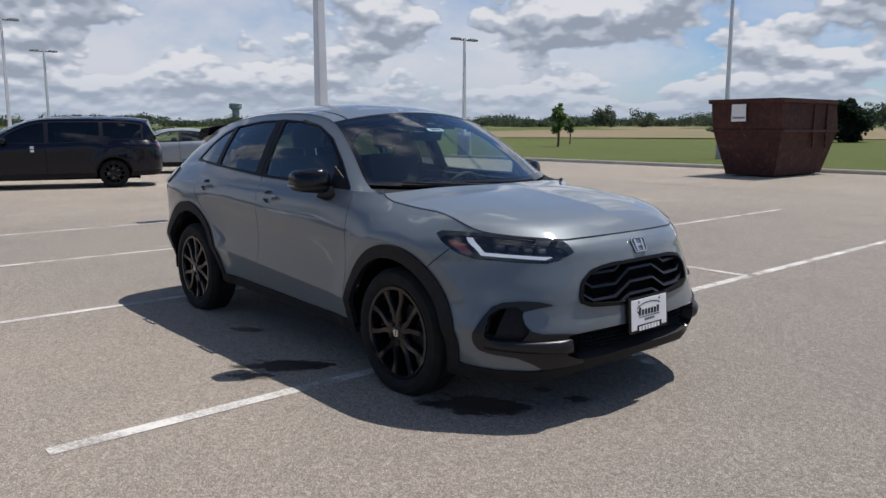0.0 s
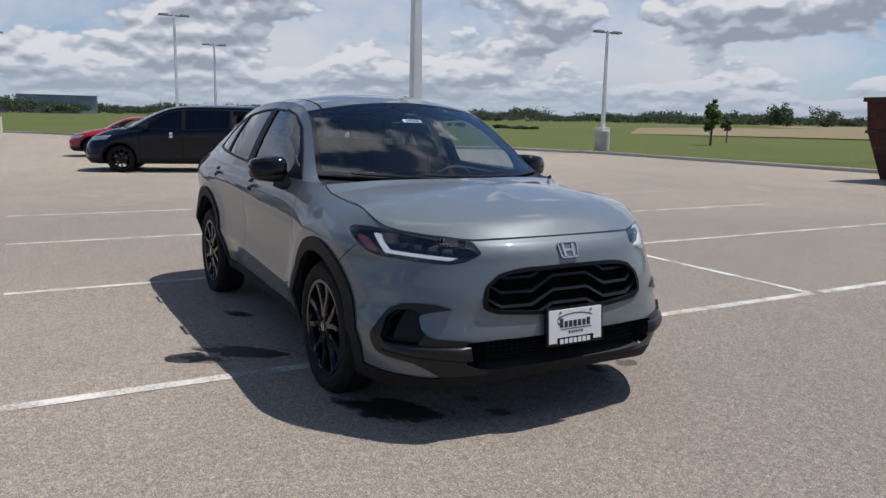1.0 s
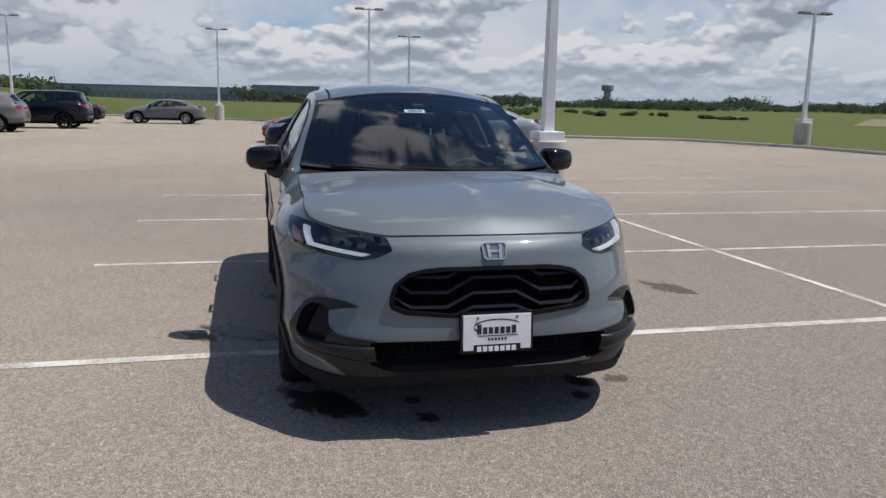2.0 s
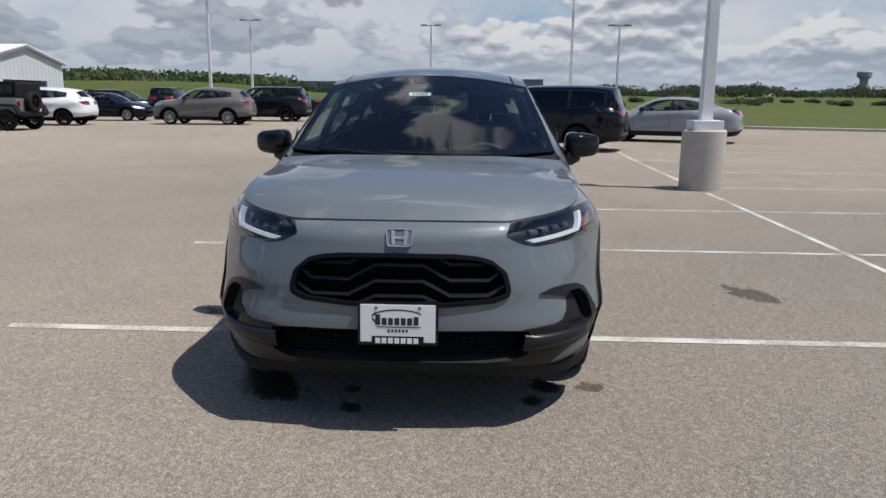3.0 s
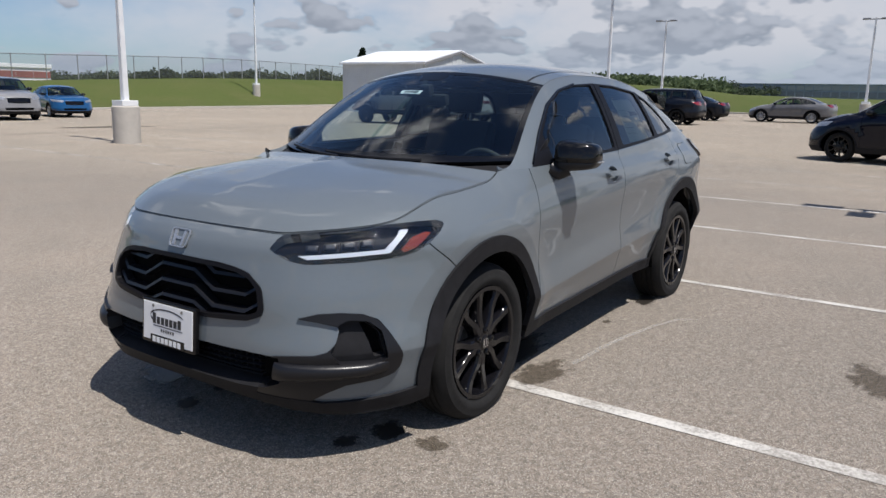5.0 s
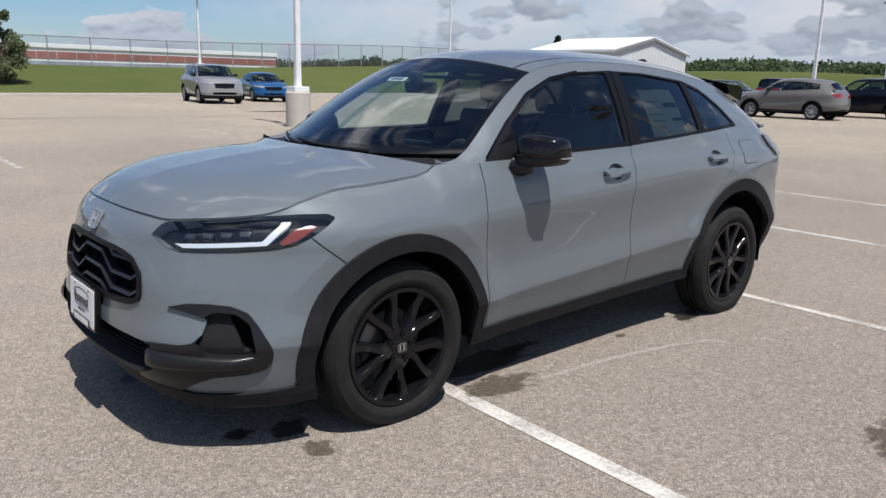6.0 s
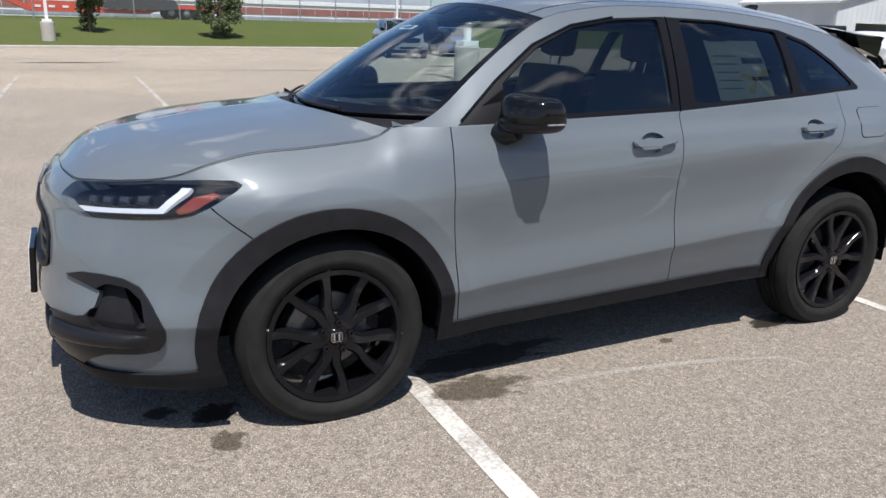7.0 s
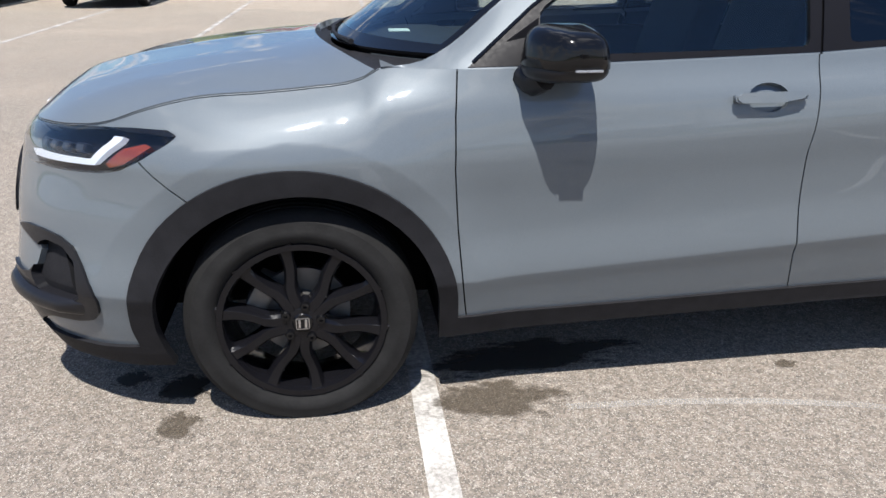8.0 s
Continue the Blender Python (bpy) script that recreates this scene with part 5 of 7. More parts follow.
def make_wheel(car, r=0.350, rim_r=0.249, width=0.225, detail=True, rim=None, spokes=5, turn=0.0, flat=None):
    """A wheel at the origin, its outer face towards +y; flat: the height of the axle over the ground, where the loaded tyre spreads."""
    rim = rim or M["rim"]
    k = (r - rim_r)
    prof = [(rim_r - 0.004, -0.03), (rim_r + 0.012, -0.012), (rim_r + k * 0.28, -0.002), (rim_r + k * 0.42, 0.0), (rim_r + k * 0.47, -0.002), (rim_r + k * 0.72, -0.006), (r - 0.014, -0.022),
            (r - 0.004, -0.036)]
    y = -0.036
    for g in (-0.062, -0.095, -0.13, -0.163):
        prof += [(r, g + 0.006), (r - 0.008, g + 0.004), (r - 0.008, g - 0.004), (r, g - 0.006)]
    prof += [(r - 0.004, -width + 0.036), (r - 0.03, -width + 0.01), (rim_r + k * 0.4, -width), (rim_r - 0.004, -width + 0.03)]
    tb = lathe_bm(prof, "y", 96 if detail else 28, closed=True)
    if flat:
        for q in tb.verts:
            if q.co.z < -flat:
                q.co.z = -flat
            if q.co.z < -0.24 and q.co.y > -0.03:
                q.co.y += 0.006 * (-0.24 - q.co.z) / 0.1
    w = part("wheel", tb, M["tyre"], car, "black tyre on gloss black alloy rim" if rim == M["rim"] else "black tyre on silver alloy rim", True)
    bm = lathe_bm([(rim_r - 0.005, -0.034), (rim_r + 0.004, -0.02), (rim_r + 0.002, -0.012), (rim_r - 0.016, -0.013), (rim_r - 0.024, -0.03), (rim_r - 0.03, -0.17), (rim_r - 0.012, -0.20), (rim_r - 0.004, -0.19)], "y", 72 if detail else 28, closed=True)
    part("rim_barrel", bm, rim, w, "", True)
    n = spokes
    for i in range(n):
        base = radians(64 + turn + 360 / n * i)
        for s in (-1, 1):
            bm = bmesh.new()
            rows = []
            for rr, off, half, yt in ((0.046, 0.012, 0.022, -0.018), (0.085, 0.015, 0.021, -0.019), (0.108, 0.021, 0.021, -0.021), (0.126, 0.031, 0.0205, -0.023), (0.145, 0.042, 0.0200, -0.024), (0.165, 0.0515, 0.0200, -0.024), (0.190, 0.0605, 0.0205, -0.022), (0.214, 0.068, 0.024, -0.018), (0.236, 0.074, 0.034, -0.013)):
                rr, off, half = rr * rim_r / 0.245, s * off * rim_r / 0.245, half * rim_r / 0.245
                rows.append([(rr, off - half, yt - 0.050), (rr, off - half, yt - 0.010), (rr, off - half * 0.62, yt), (rr, off + half * 0.62, yt), (rr, off + half, yt - 0.010), (rr, off + half, yt - 0.050)])
            vs = [[bm.verts.new((a * math.cos(base) - b * math.sin(base), c, a * math.sin(base) + b * math.cos(base))) for a, b, c in row] for row in rows]
            for p, q in zip(vs, vs[1:]):
                for j in range(6):
                    bm.faces.new((p[j], p[(j + 1) % 6], q[(j + 1) % 6], q[j]))
            bm.faces.new(vs[0]), bm.faces.new(vs[-1][::-1])
            part("spoke", bm, rim, w, "", True)
    part("hub", lathe_bm([(0.0, -0.015), (0.034, -0.016), (0.060, -0.021), (0.072, -0.030), (0.074, -0.06)], "y", 36), rim, w, "", True)
    if detail:
        part("centre_cap", lathe_bm([(0.0, -0.011), (0.028, -0.012), (0.033, -0.017)], "y", 28), M["gloss_black"], w, "", True)
        bm = bmesh.new()
        for a, b, c, d in ((-0.013, -0.006, -0.014, 0.014), (0.006, 0.013, -0.014, 0.014)):
            add_box(bm, a, b, -0.011, -0.0085, c, d, bevel=0.001)
        for a, b, c, d in ((-0.018, 0.018, 0.016, 0.0185), (-0.018, 0.018, -0.0185, -0.016), (-0.0205, -0.018, -0.016, 0.016), (0.018, 0.0205, -0.016, 0.016)):
            add_box(bm, a, b, -0.011, -0.0085, c, d)
        part("cap_emblem", bm, M["chrome"], w, "small chrome emblem")
        for i in range(5):
            a = radians(100 + turn + 72 * i)
            bm = lathe_bm([(0.0, -0.016), (0.005, -0.016), (0.006, -0.008), (0.012, -0.009), (0.015, -0.016), (0.015, -0.04)], "y", 14, at=(0.056 * math.cos(a), 0, 0.056 * math.sin(a)))
            part("wheel_nut", bm, M["gloss_black"], w)
    part("brake_disc", lathe_bm([(0.07, -0.100), (0.146, -0.100), (0.146, -0.122), (0.07, -0.122)], "y", 40, closed=True), M["metal"], w, "bare metal brake disc")
    part("brake_hat", lathe_bm([(0.0, -0.07), (0.07, -0.075), (0.075, -0.11)], "y", 24), M["metal"], w)
    bm = bmesh.new()
    add_box(bm, -0.06, 0.06, -0.15, -0.075, 0.105, 0.172, bevel=0.012, m=pose(0, 0, 0, 0, 60, 0))
    part("brake_caliper", bm, M["metal"], w)
    return w


def place_wheels(car, w, axle, y, z):
    spots = [(axle, y, z, 0), (-axle, y, z, 0), (axle, -y, z, 180), (-axle, -y, z, 180)]
    for i, (a, b, c, d) in enumerate(spots):
        m = Matrix.Translation((a, b, c)) @ pose(0, 0, 0, 0, 31 * i, d)
        if i == 0:
            first = w
            w.matrix_basis = m
        else:
            copy_thing(first, m)


def body_columns(sh, du, nz, u0=None, u1=None, crease=None):
    s = sh.s
    us = np.arange(u0 if u0 is not None else sh.uR, (u1 if u1 is not None else sh.uF) + 1e-6, du)
    us = np.append(us[us < sh.uF - du * 0.4], sh.uF) if u1 is None else us
    cols = []
    for u in us:
        a, b = float(s["z0"](u)), float(s["T"](u))
        if crease is None:
            cols.append([(u, a + (b - a) * (j / nz)) for j in range(nz + 1)])
        else:
            c = crease + s["rise"] * (0.8 - min(max(u, -0.9), 0.8))
            k = nz // 3
            cols.append([(u, z) for z in [*np.linspace(a, c - 0.008, k), c, *np.linspace(c + 0.008, b, nz - k)]])
    return cols


def glass_columns(sh, du, nz, u0, u1):
    cols = []
    for u in np.linspace(u0, u1, int((u1 - u0) / du) + 1):
        b = sh.top(np.array([u]))[0]
        t = float(sh.s["Rz"](b[0]))
        cols.append([(u, b[2] + max(t - b[2], 1e-5) * j / nz) for j in range(nz + 1)])
    return cols


def wheel_wells(car, s, r, y):
    for sx in (1, -1):
        for sy in (1, -1):
            v, f = [], []
            pts = arc(sx * s["axle"], s["wheel_r"], r, -8, 188, 22)
            for x, z in pts:
                v += [(x, sy * y, z), (x, sy * (y - 0.36), z)]
            for i in range(len(pts) - 1):
                f.append((2 * i, 2 * i + 2, 2 * i + 3, 2 * i + 1))
            n = len(v)
            v.append((sx * s["axle"], sy * (y - 0.36), s["wheel_r"]))
            for i in range(len(pts) - 1):
                f.append((2 * i + 1, 2 * i + 3, n))
            mesh_object("wheel_arch_liner", v, f, M["gap"], car, "black wheel arch liner")


def seat_mesh(car, x, y, z, w, rear=False):
    """One seat with cushion, backrest and headrest, facing +x."""
    seat = part("seat", box_bm(-0.27, 0.28, -w / 2, w / 2, -0.05, 0.12, bevel=0.05), M["seat"], car, "black cloth seat", True)
    seat.location = (x, y, z)
    part("backrest", box_bm(-0.07, 0.07, -w / 2, w / 2, 0.0, 0.58, bevel=0.05, m=Matrix.Translation((-0.25, 0, 0.08)) @ pose(0, 0, 0, 0, -16, 0)), M["seat"], seat, "", True)
    for hy in ((0.0,) if not rear else (-w * 0.3, w * 0.3)):
        part("headrest", box_bm(-0.05, 0.05, hy - 0.125, hy + 0.125, 0.0, 0.18, bevel=0.045, m=Matrix.Translation((-0.425, 0, 0.69)) @ pose(0, 0, 0, 0, -8, 0)), M["seat"], seat, "", True)
        bm = bmesh.new()
        for d in (-0.05, 0.05):
            add_tube(bm, [(-0.40, hy + d, 0.60), (-0.425, hy + d, 0.72)], 0.007, 6)
        part("headrest_post", bm, M["chrome"], seat)
    return seat


def cabin(car, z_floor=0.42, z_seat=0.60, x_dash=0.78, half=0.72, rear=True):
    bm = box_bm(-0.84, 0.86, -half, half, z_floor - 0.1, z_floor, bevel=0.01)
    add_box(bm, -1.75, 1.1, -0.48, 0.48, z_floor - 0.098, z_floor - 0.002)
    part("cabin_floor", bm, M["cabin"], car)
    bm = box_bm(0.98, 1.06, -0.48, 0.48, 0.3, 1.04)
    add_box(bm, 0.98, 1.06, -half, half, 0.80, 1.038)
    part("bulkhead", bm, M["cabin"], car)
    bm = bmesh.new()
    add_prism(bm, rounded([(0.98, 0.98), (1.02, 1.045), (0.72, 1.045), (0.56, 1.0), (0.52, 0.86), (0.60, 0.70), (0.98, 0.66)], 0.05), -half, half)
    part("dashboard", bm, M["cabin"], car, "black dashboard", True)
    part("screen", box_bm(0.535, 0.555, -0.11, 0.13, 0.98, 1.10, bevel=0.008, m=None), M["gloss_black"], car, "black display screen")
    for s in (-1, 1):
        part("door_lining", box_bm(-1.0, 0.75, s * (half + 0.06) - 0.03, s * (half + 0.06) + 0.03, 0.45, 1.03, bevel=0.02), M["cabin"], car)
    for s in (-1, 1):
        seat_mesh(car, 0.02, s * 0.36, z_seat, 0.50)
    if rear:
        seat_mesh(car, -0.85, 0.0, z_seat + 0.03, 1.25, True)
    sw = part("steering_wheel", lathe_bm([(0.165 + 0.016 * math.cos(a), 0.016 * math.sin(a)) for a in [2 * math.pi * i / 10 for i in range(10)]], "x", 36, closed=True), M["cabin"], car, "black steering wheel", True)
    sw.matrix_basis = Matrix.Translation((0.47, 0.36, 0.965)) @ pose(0, 0, 0, 0, 22, 0)
    part("wheel_boss", box_bm(-0.02, 0.03, -0.07, 0.07, -0.06, 0.05, bevel=0.02), M["cabin"], sw)
    for a in (0, 180, 270):
        part("wheel_spoke", box_bm(-0.01, 0.012, -0.02, 0.02, 0.04, 0.165, m=pose(0, 0, 0, a + 90, 0, 0)), M["cabin"], sw)


def cabin_mirror(car, x=0.52, z=1.385):
    m = part("cabin_mirror", box_bm(-0.02, 0.02, -0.12, 0.12, -0.032, 0.032, bevel=0.014), M["cabin"], car, "black cabin mirror", True)
    m.matrix_basis = Matrix.Translation((x, 0.0, z)) @ pose(0, 0, 0, 0, 10, 0)
    part("mirror_stem", box_bm(0.0, 0.05, -0.035, 0.035, 0.02, 0.09, bevel=0.01), M["cabin"], m)


# ---- the grey SUV in the middle of the lot ----
def build_suv():
    s = spec_suv()
    sh = Shape(s)
    car = thing("parked_suv", "clean mid-grey compact SUV with black trim, parked across bay lines", "car")
    U = sh.u_of_y
    AX, CZ = s["axle"], 0.345
    # shut lines on the side
    gaps = [
        [(0.846, 1.075), (0.858, 0.95), (0.860, 0.80), (0.849, 0.62), (0.834, 0.45), (0.815, 0.312)],
        [(-0.245, 1.106), (-0.238, 0.96), (-0.228, 0.82), (-0.242, 0.60), (-0.252, 0.48), (-0.282, 0.340)],
        [(-1.30, 1.168), (-1.285, 1.05), (-1.22, 0.94), (-1.05, 0.80)],
        [(1.738, 0.845), (1.68, 0.80), (1.62, 0.755), (1.57, 0.715)],
    ]
    reg = [("paint", 0.0, arc(sx * AX - (0.008 if sx > 0 else 0.02), 0.345, s["lip_r"] + o, 12, 168, 30)) for sx in (1, -1) for o in (0.008, -0.006)]
    reg += [("gap%d" % k, -0.007, stroke(g, 0.0045)) for k, g in enumerate(gaps)]
    # scooped finger recesses behind the door handles
    handles = [(-0.077, 0.986), (-1.070, 1.012)]
    reg += [("cup%d" % q, -0.020, [(x + 0.066 * math.cos(a), z + 0.042 * math.sin(a)) for a in [2 * math.pi * i / 20 for i in range(20)]]) for q, (x, z) in enumerate(handles)]
    rim = [(u, float(s["T"](u)) - 0.003) for u in np.linspace(1.065, sh.uF + 0.05, 40)]
    reg.append(("hood_gap", -0.004, stroke(rim, 0.0022)))
    F, B = sh.uF + 0.1, sh.uR - 0.1
    # lower black trim: rocker, bumper lip, rear bumper
    reg.append(("rocker", 0.010, [(0.99, 0.15), (0.99, 0.312), (0.83, 0.318), (0.30, 0.326), (-0.28, 0.341), (-1.0, 0.356), (-1.0, 0.15)]))
    reg.append(("lip", 0.012, [(1.60, 0.15), (1.60, 0.296), (1.712, 0.288), (1.794, 0.275), (1.93, 0.264), (2.10, 0.264), (2.25, 0.300), (2.312, 0.320), (F, 0.322), (F, 0.15)]))
    reg.append(("rear_trim", 0.008, [(-1.6, 0.15), (-1.6, 0.42), (-2.0, 0.48), (B, 0.50), (B, 0.15)]))
    # front bumper: corner trims, dark lower grille
    fog = [(2.187, 0.590), (2.115, 0.608), (2.04, 0.611), (1.965, 0.603), (1.914, 0.578), (1.885, 0.532), (1.856, 0.475), (1.839, 0.435), (1.840, 0.395), (1.860, 0.364), (1.907, 0.349), (2.01, 0.337), (2.075, 0.309), (2.133, 0.274),
           (2.345, 0.29), (2.33, 0.31), (2.285, 0.403), (2.280, 0.449), (2.195, 0.455), (2.125, 0.458), (2.082, 0.470), (2.056, 0.50), (2.040, 0.545), (2.050, 0.560), (2.112, 0.576)]
    reg.append(("fog_surround", 0.010, rounded(fog, 0.010, 2)))
    pocket = [(2.052, 0.562), (2.015, 0.583), (1.950, 0.575), (1.907, 0.537), (1.888, 0.433), (1.915, 0.417), (2.04, 0.424), (2.075, 0.470), (2.056, 0.50), (2.044, 0.545)]
    reg.append(("fog_pocket", -0.020, rounded(pocket, 0.012, 2)))
    reg.append(("fog_slot", -0.052, rounded([(1.975, 0.574), (1.948, 0.569), (1.912, 0.532), (1.894, 0.438), (1.925, 0.428), (1.945, 0.50)], 0.010, 2)))
    reg.append(("lower_grille", -0.05, [(2.250, 0.444), (2.40, 0.452), (F, 0.450), (F, 0.318), (2.42, 0.316), (2.30, 0.320), (2.236, 0.345), (2.232, 0.40)]))
    gr = [(F, 0.774), (2.56, 0.770), (2.475, 0.761), (2.405, 0.745), (2.334, 0.692), (2.316, 0.625), (2.320, 0.592), (2.38, 0.567), (2.60, 0.550), (F, 0.545)]
    gi = [(F, 0.757), (2.57, 0.752), (2.460, 0.742), (2.396, 0.722), (2.352, 0.685), (2.338, 0.622), (2.344, 0.603), (2.395, 0.585), (2.60, 0.567), (F, 0.562)]
    reg.append(("grille_frame", 0.008, rounded(gr, 0.015, 2)))
    reg.append(("grille", -0.055, rounded(gi, 0.012, 2)))
    # headlamp
    hl = [(2.342, 0.834), (2.318, 0.884), (2.2, 0.8945), (2.05, 0.909), (1.94, 0.922), (1.80, 0.928), (1.69, 0.926), (1.658, 0.912), (1.70, 0.876), (1.738, 0.845), (1.79, 0.816), (1.85, 0.801), (2.01, 0.790), (2.185, 0.783),
          (2.26, 0.797)]
    reg.append(("lamp", -0.048, rounded(hl, 0.010, 2)))
    reg.append(("tail_lamp", 0.014, [(-1.775, 1.045), (-1.80, 1.115), (-2.1, 1.10), (B, 1.085), (B, 1.0), (-2.0, 0.985), (-1.82, 0.99)]))
    # wheel arches
    fo = [(1.772, 0.15)] + super_arch(1.330, 0.36, 0.434, 0.485, 0.463, 2.2, 1.98) + [(0.835, 0.15)]
    fi = [(1.713, 0.10)] + super_arch(1.310, 0.36, 0.394, 0.407, 0.390, 2.07, 1.97) + [(0.898, 0.10)]
    ro = [(-0.850, 0.15)] + super_arch(-1.36, 0.37, 0.502, 0.478, 0.500, 1.95, 2.0) + [(-1.845, 0.15)]
    ri = [(-0.910, 0.10)] + super_arch(-1.345, 0.37, 0.437, 0.412, 0.426, 2.0, 2.0) + [(-1.76, 0.10)]
    reg += [("arch_front", 0.012, fo), ("arch_rear", 0.012, ro), (None, 0, fi), (None, 0, ri)]
    out = panel(with_normals(sh.side, -1), body_columns(sh, 0.035, 40, crease=0.452), ("paint", 0.0), reg, 0.062, {"arch_front": 0.018, "arch_rear": 0.018})
    put_panel(out, {
        "paint": ("body_side", M["paint"], "glossy mid-grey painted body side"), **{"gap%d" % k: ("shut_line", M["gap"], "") for k in range(len(gaps))},
        "hood_gap": ("bonnet_shut_line", M["gap"], ""), "rocker": ("rocker_trim", M["black_trim"], "black plastic sill trim"), "lip": ("bumper_lip", M["black_trim"], "black plastic bumper lip"),
        "rear_trim": ("rear_bumper_trim", M["black_trim"], ""), "fog_surround": ("bumper_corner_trim", M["satin_black"], "satin black bumper corner trim"),
        "fog_pocket": ("bumper_pocket", M["black_trim"], "black recessed pocket"), "fog_slot": ("air_slot", M["gap"], "dark air slot"), **{"cup%d" % q: ("handle_cup", M["paint"], "scooped recess behind handle") for q in range(2)}, "lower_grille": ("lower_grille", M["gap"], "black lower grille opening"),
        "grille_frame": ("grille_frame", M["pillar"], "gloss black grille surround"), "grille": ("grille_backing", M["gap"], "dark grille opening"),
        "lamp": ("headlamp_housing", M["pillar"], "black headlamp housing"), "tail_lamp": ("tail_lamp", M["smoked"], "smoked dark red tail lamp"),
        "arch_front": ("front_arch_trim", M["black_trim"], "black plastic wheel arch trim"), "arch_rear": ("rear_arch_trim", M["black_trim"], "black plastic wheel arch trim"),
    }, car)
    # bonnet, cowl, windscreen, roof, tail
    hood = with_normals(sh.hood(), 1, 0.04)
    put_panel(panel(hood, unit_cols(24, 30), ("paint", 0.004), []), {"paint": ("bonnet", M["paint"], "glossy grey bonnet")}, car, "both")
    put_panel(panel(with_normals(sh.cowl(), 1), unit_cols(12, 3), ("c", 0.0), []), {"c": ("cowl", M["black_trim"], "black plastic cowl")}, car, "both")
    ws = with_normals(sh.windscreen(), 1)
    band = [("frit", 0.001, [(-0.1, -0.1), (1.1, -0.1), (1.1, 0.07), (-0.1, 0.07)]), ("frit", 0.001, [(-0.1, 0.955), (1.1, 0.955), (1.1, 1.1), (-0.1, 1.1)]), ("frit", 0.001, [(0.965, -0.1), (1.1, -0.1), (1.1, 1.1), (0.965, 1.1)]),
            ("frit", 0.001, [(-0.1, 0.86), (0.12, 0.86), (0.15, 0.96), (-0.1, 0.96)])]
    put_panel(panel(ws, unit_cols(16, 16), ("glass", 0.0), band), {"glass": ("windscreen", M["glass"], "clear windscreen"), "frit": ("windscreen_border", M["gloss_black"], "black windscreen border")}, car, "both")
    roof = with_normals(sh.roof(), 1)
    put_panel(panel(roof, unit_cols(14, 26), ("paint", 0.003), [("gap", -0.004, stroke([(0.86, -0.1), (0.86, 1.1)], 0.022))]), {"paint": ("roof", M["paint"], "grey painted roof"), "gap": ("roof_seam", M["black_trim"], "")}, car, "both")
    tail = with_normals(sh.tail(), 1)
    put_panel(panel(tail, unit_cols(12, 12), ("paint", 0.0), [("glass", -0.004, [(-0.1, 0.10), (0.80, 0.10), (0.84, 0.72), (-0.1, 0.78)])]), {"paint": ("tailgate", M["paint"], "grey tailgate"), "glass": ("rear_window", M["glass_dark"], "dark rear window")}, car, "both")
    # side glass
    dlo = [(0.815, 1.078), (0.62, 1.232), (0.42, 1.368), (0.22, 1.447), (0.0, 1.484), (-0.265, 1.497), (-0.6, 1.490), (-1.02, 1.455), (-1.2, 1.408), (-1.38, 1.315), (-1.525, 1.21), (-1.545, 1.192), (-1.53, 1.181),
           (-1.3, 1.173), (-0.8, 1.145), (-0.237, 1.109), (0.0, 1.102), (0.5, 1.088)]
    trim = [("trim", 0.002, dlo)]
    g1 = [(0.60, 1.108), (0.60, 1.224), (0.40, 1.364), (0.21, 1.442), (0.0, 1.476), (-0.245, 1.487), (-0.215, 1.126), (0.0, 1.118)]
    g2 = [(-0.365, 1.486), (-0.6, 1.481), (-0.985, 1.447), (-0.965, 1.17), (-0.8, 1.160), (-0.345, 1.134)]
    g3 = [(-1.045, 1.432), (-1.19, 1.392), (-1.36, 1.30), (-1.485, 1.21), (-1.48, 1.198), (-1.3, 1.189), (-1.03, 1.174)]
    trim += [("front_glass", -0.006, rounded(g1, 0.02, 2)), ("rear_glass", -0.006, rounded(g2, 0.02, 2)), ("quarter_glass", -0.003, rounded(g3, 0.02, 2))]
    trim.append(("gap", -0.006, stroke([(-0.295, 1.50), (-0.25, 1.10)], 0.008)))
    out = panel(with_normals(sh.glasshouse, -1), glass_columns(sh, 0.04, 14, -2.25, 1.06), ("paint", 0.0), trim)
    put_panel(out, {"paint": ("side_frame", M["paint"], "grey painted pillars and roof rail"), "trim": ("window_trim", M["pillar"], "satin black window surround and pillar"), "gap": ("pillar_seam", M["gap"], ""),
                    "front_glass": ("front_door_glass", M["glass_side"], "lightly tinted door glass"), "rear_glass": ("rear_door_glass", M["glass_dark"], "dark privacy glass"), "quarter_glass": ("quarter_glass", M["glass_dark"], "dark quarter glass")}, car)
    # chrome-edged A-pillar moulding
    for sy in (1, -1):
        pts = sh.glasshouse(np.array([0.80, 0.62, 0.42, 0.22, 0.0]), np.array([1.092, 1.236, 1.372, 1.451, 1.488]))
        bm = bmesh.new()
        add_tube(bm, [(p[0], sy * (p[1] + 0.003), p[2]) for p in pts], 0.006, 6)
        part("pillar_moulding", bm, M["gloss_black"], car, "", True)
    S = with_normals(sh.side, -1)

    def on_side(u, z, d=0.0):
        p, n = S(np.array([u]), np.array([z]))
        return Vector(p[0] + n[0] * d), Vector(n[0])

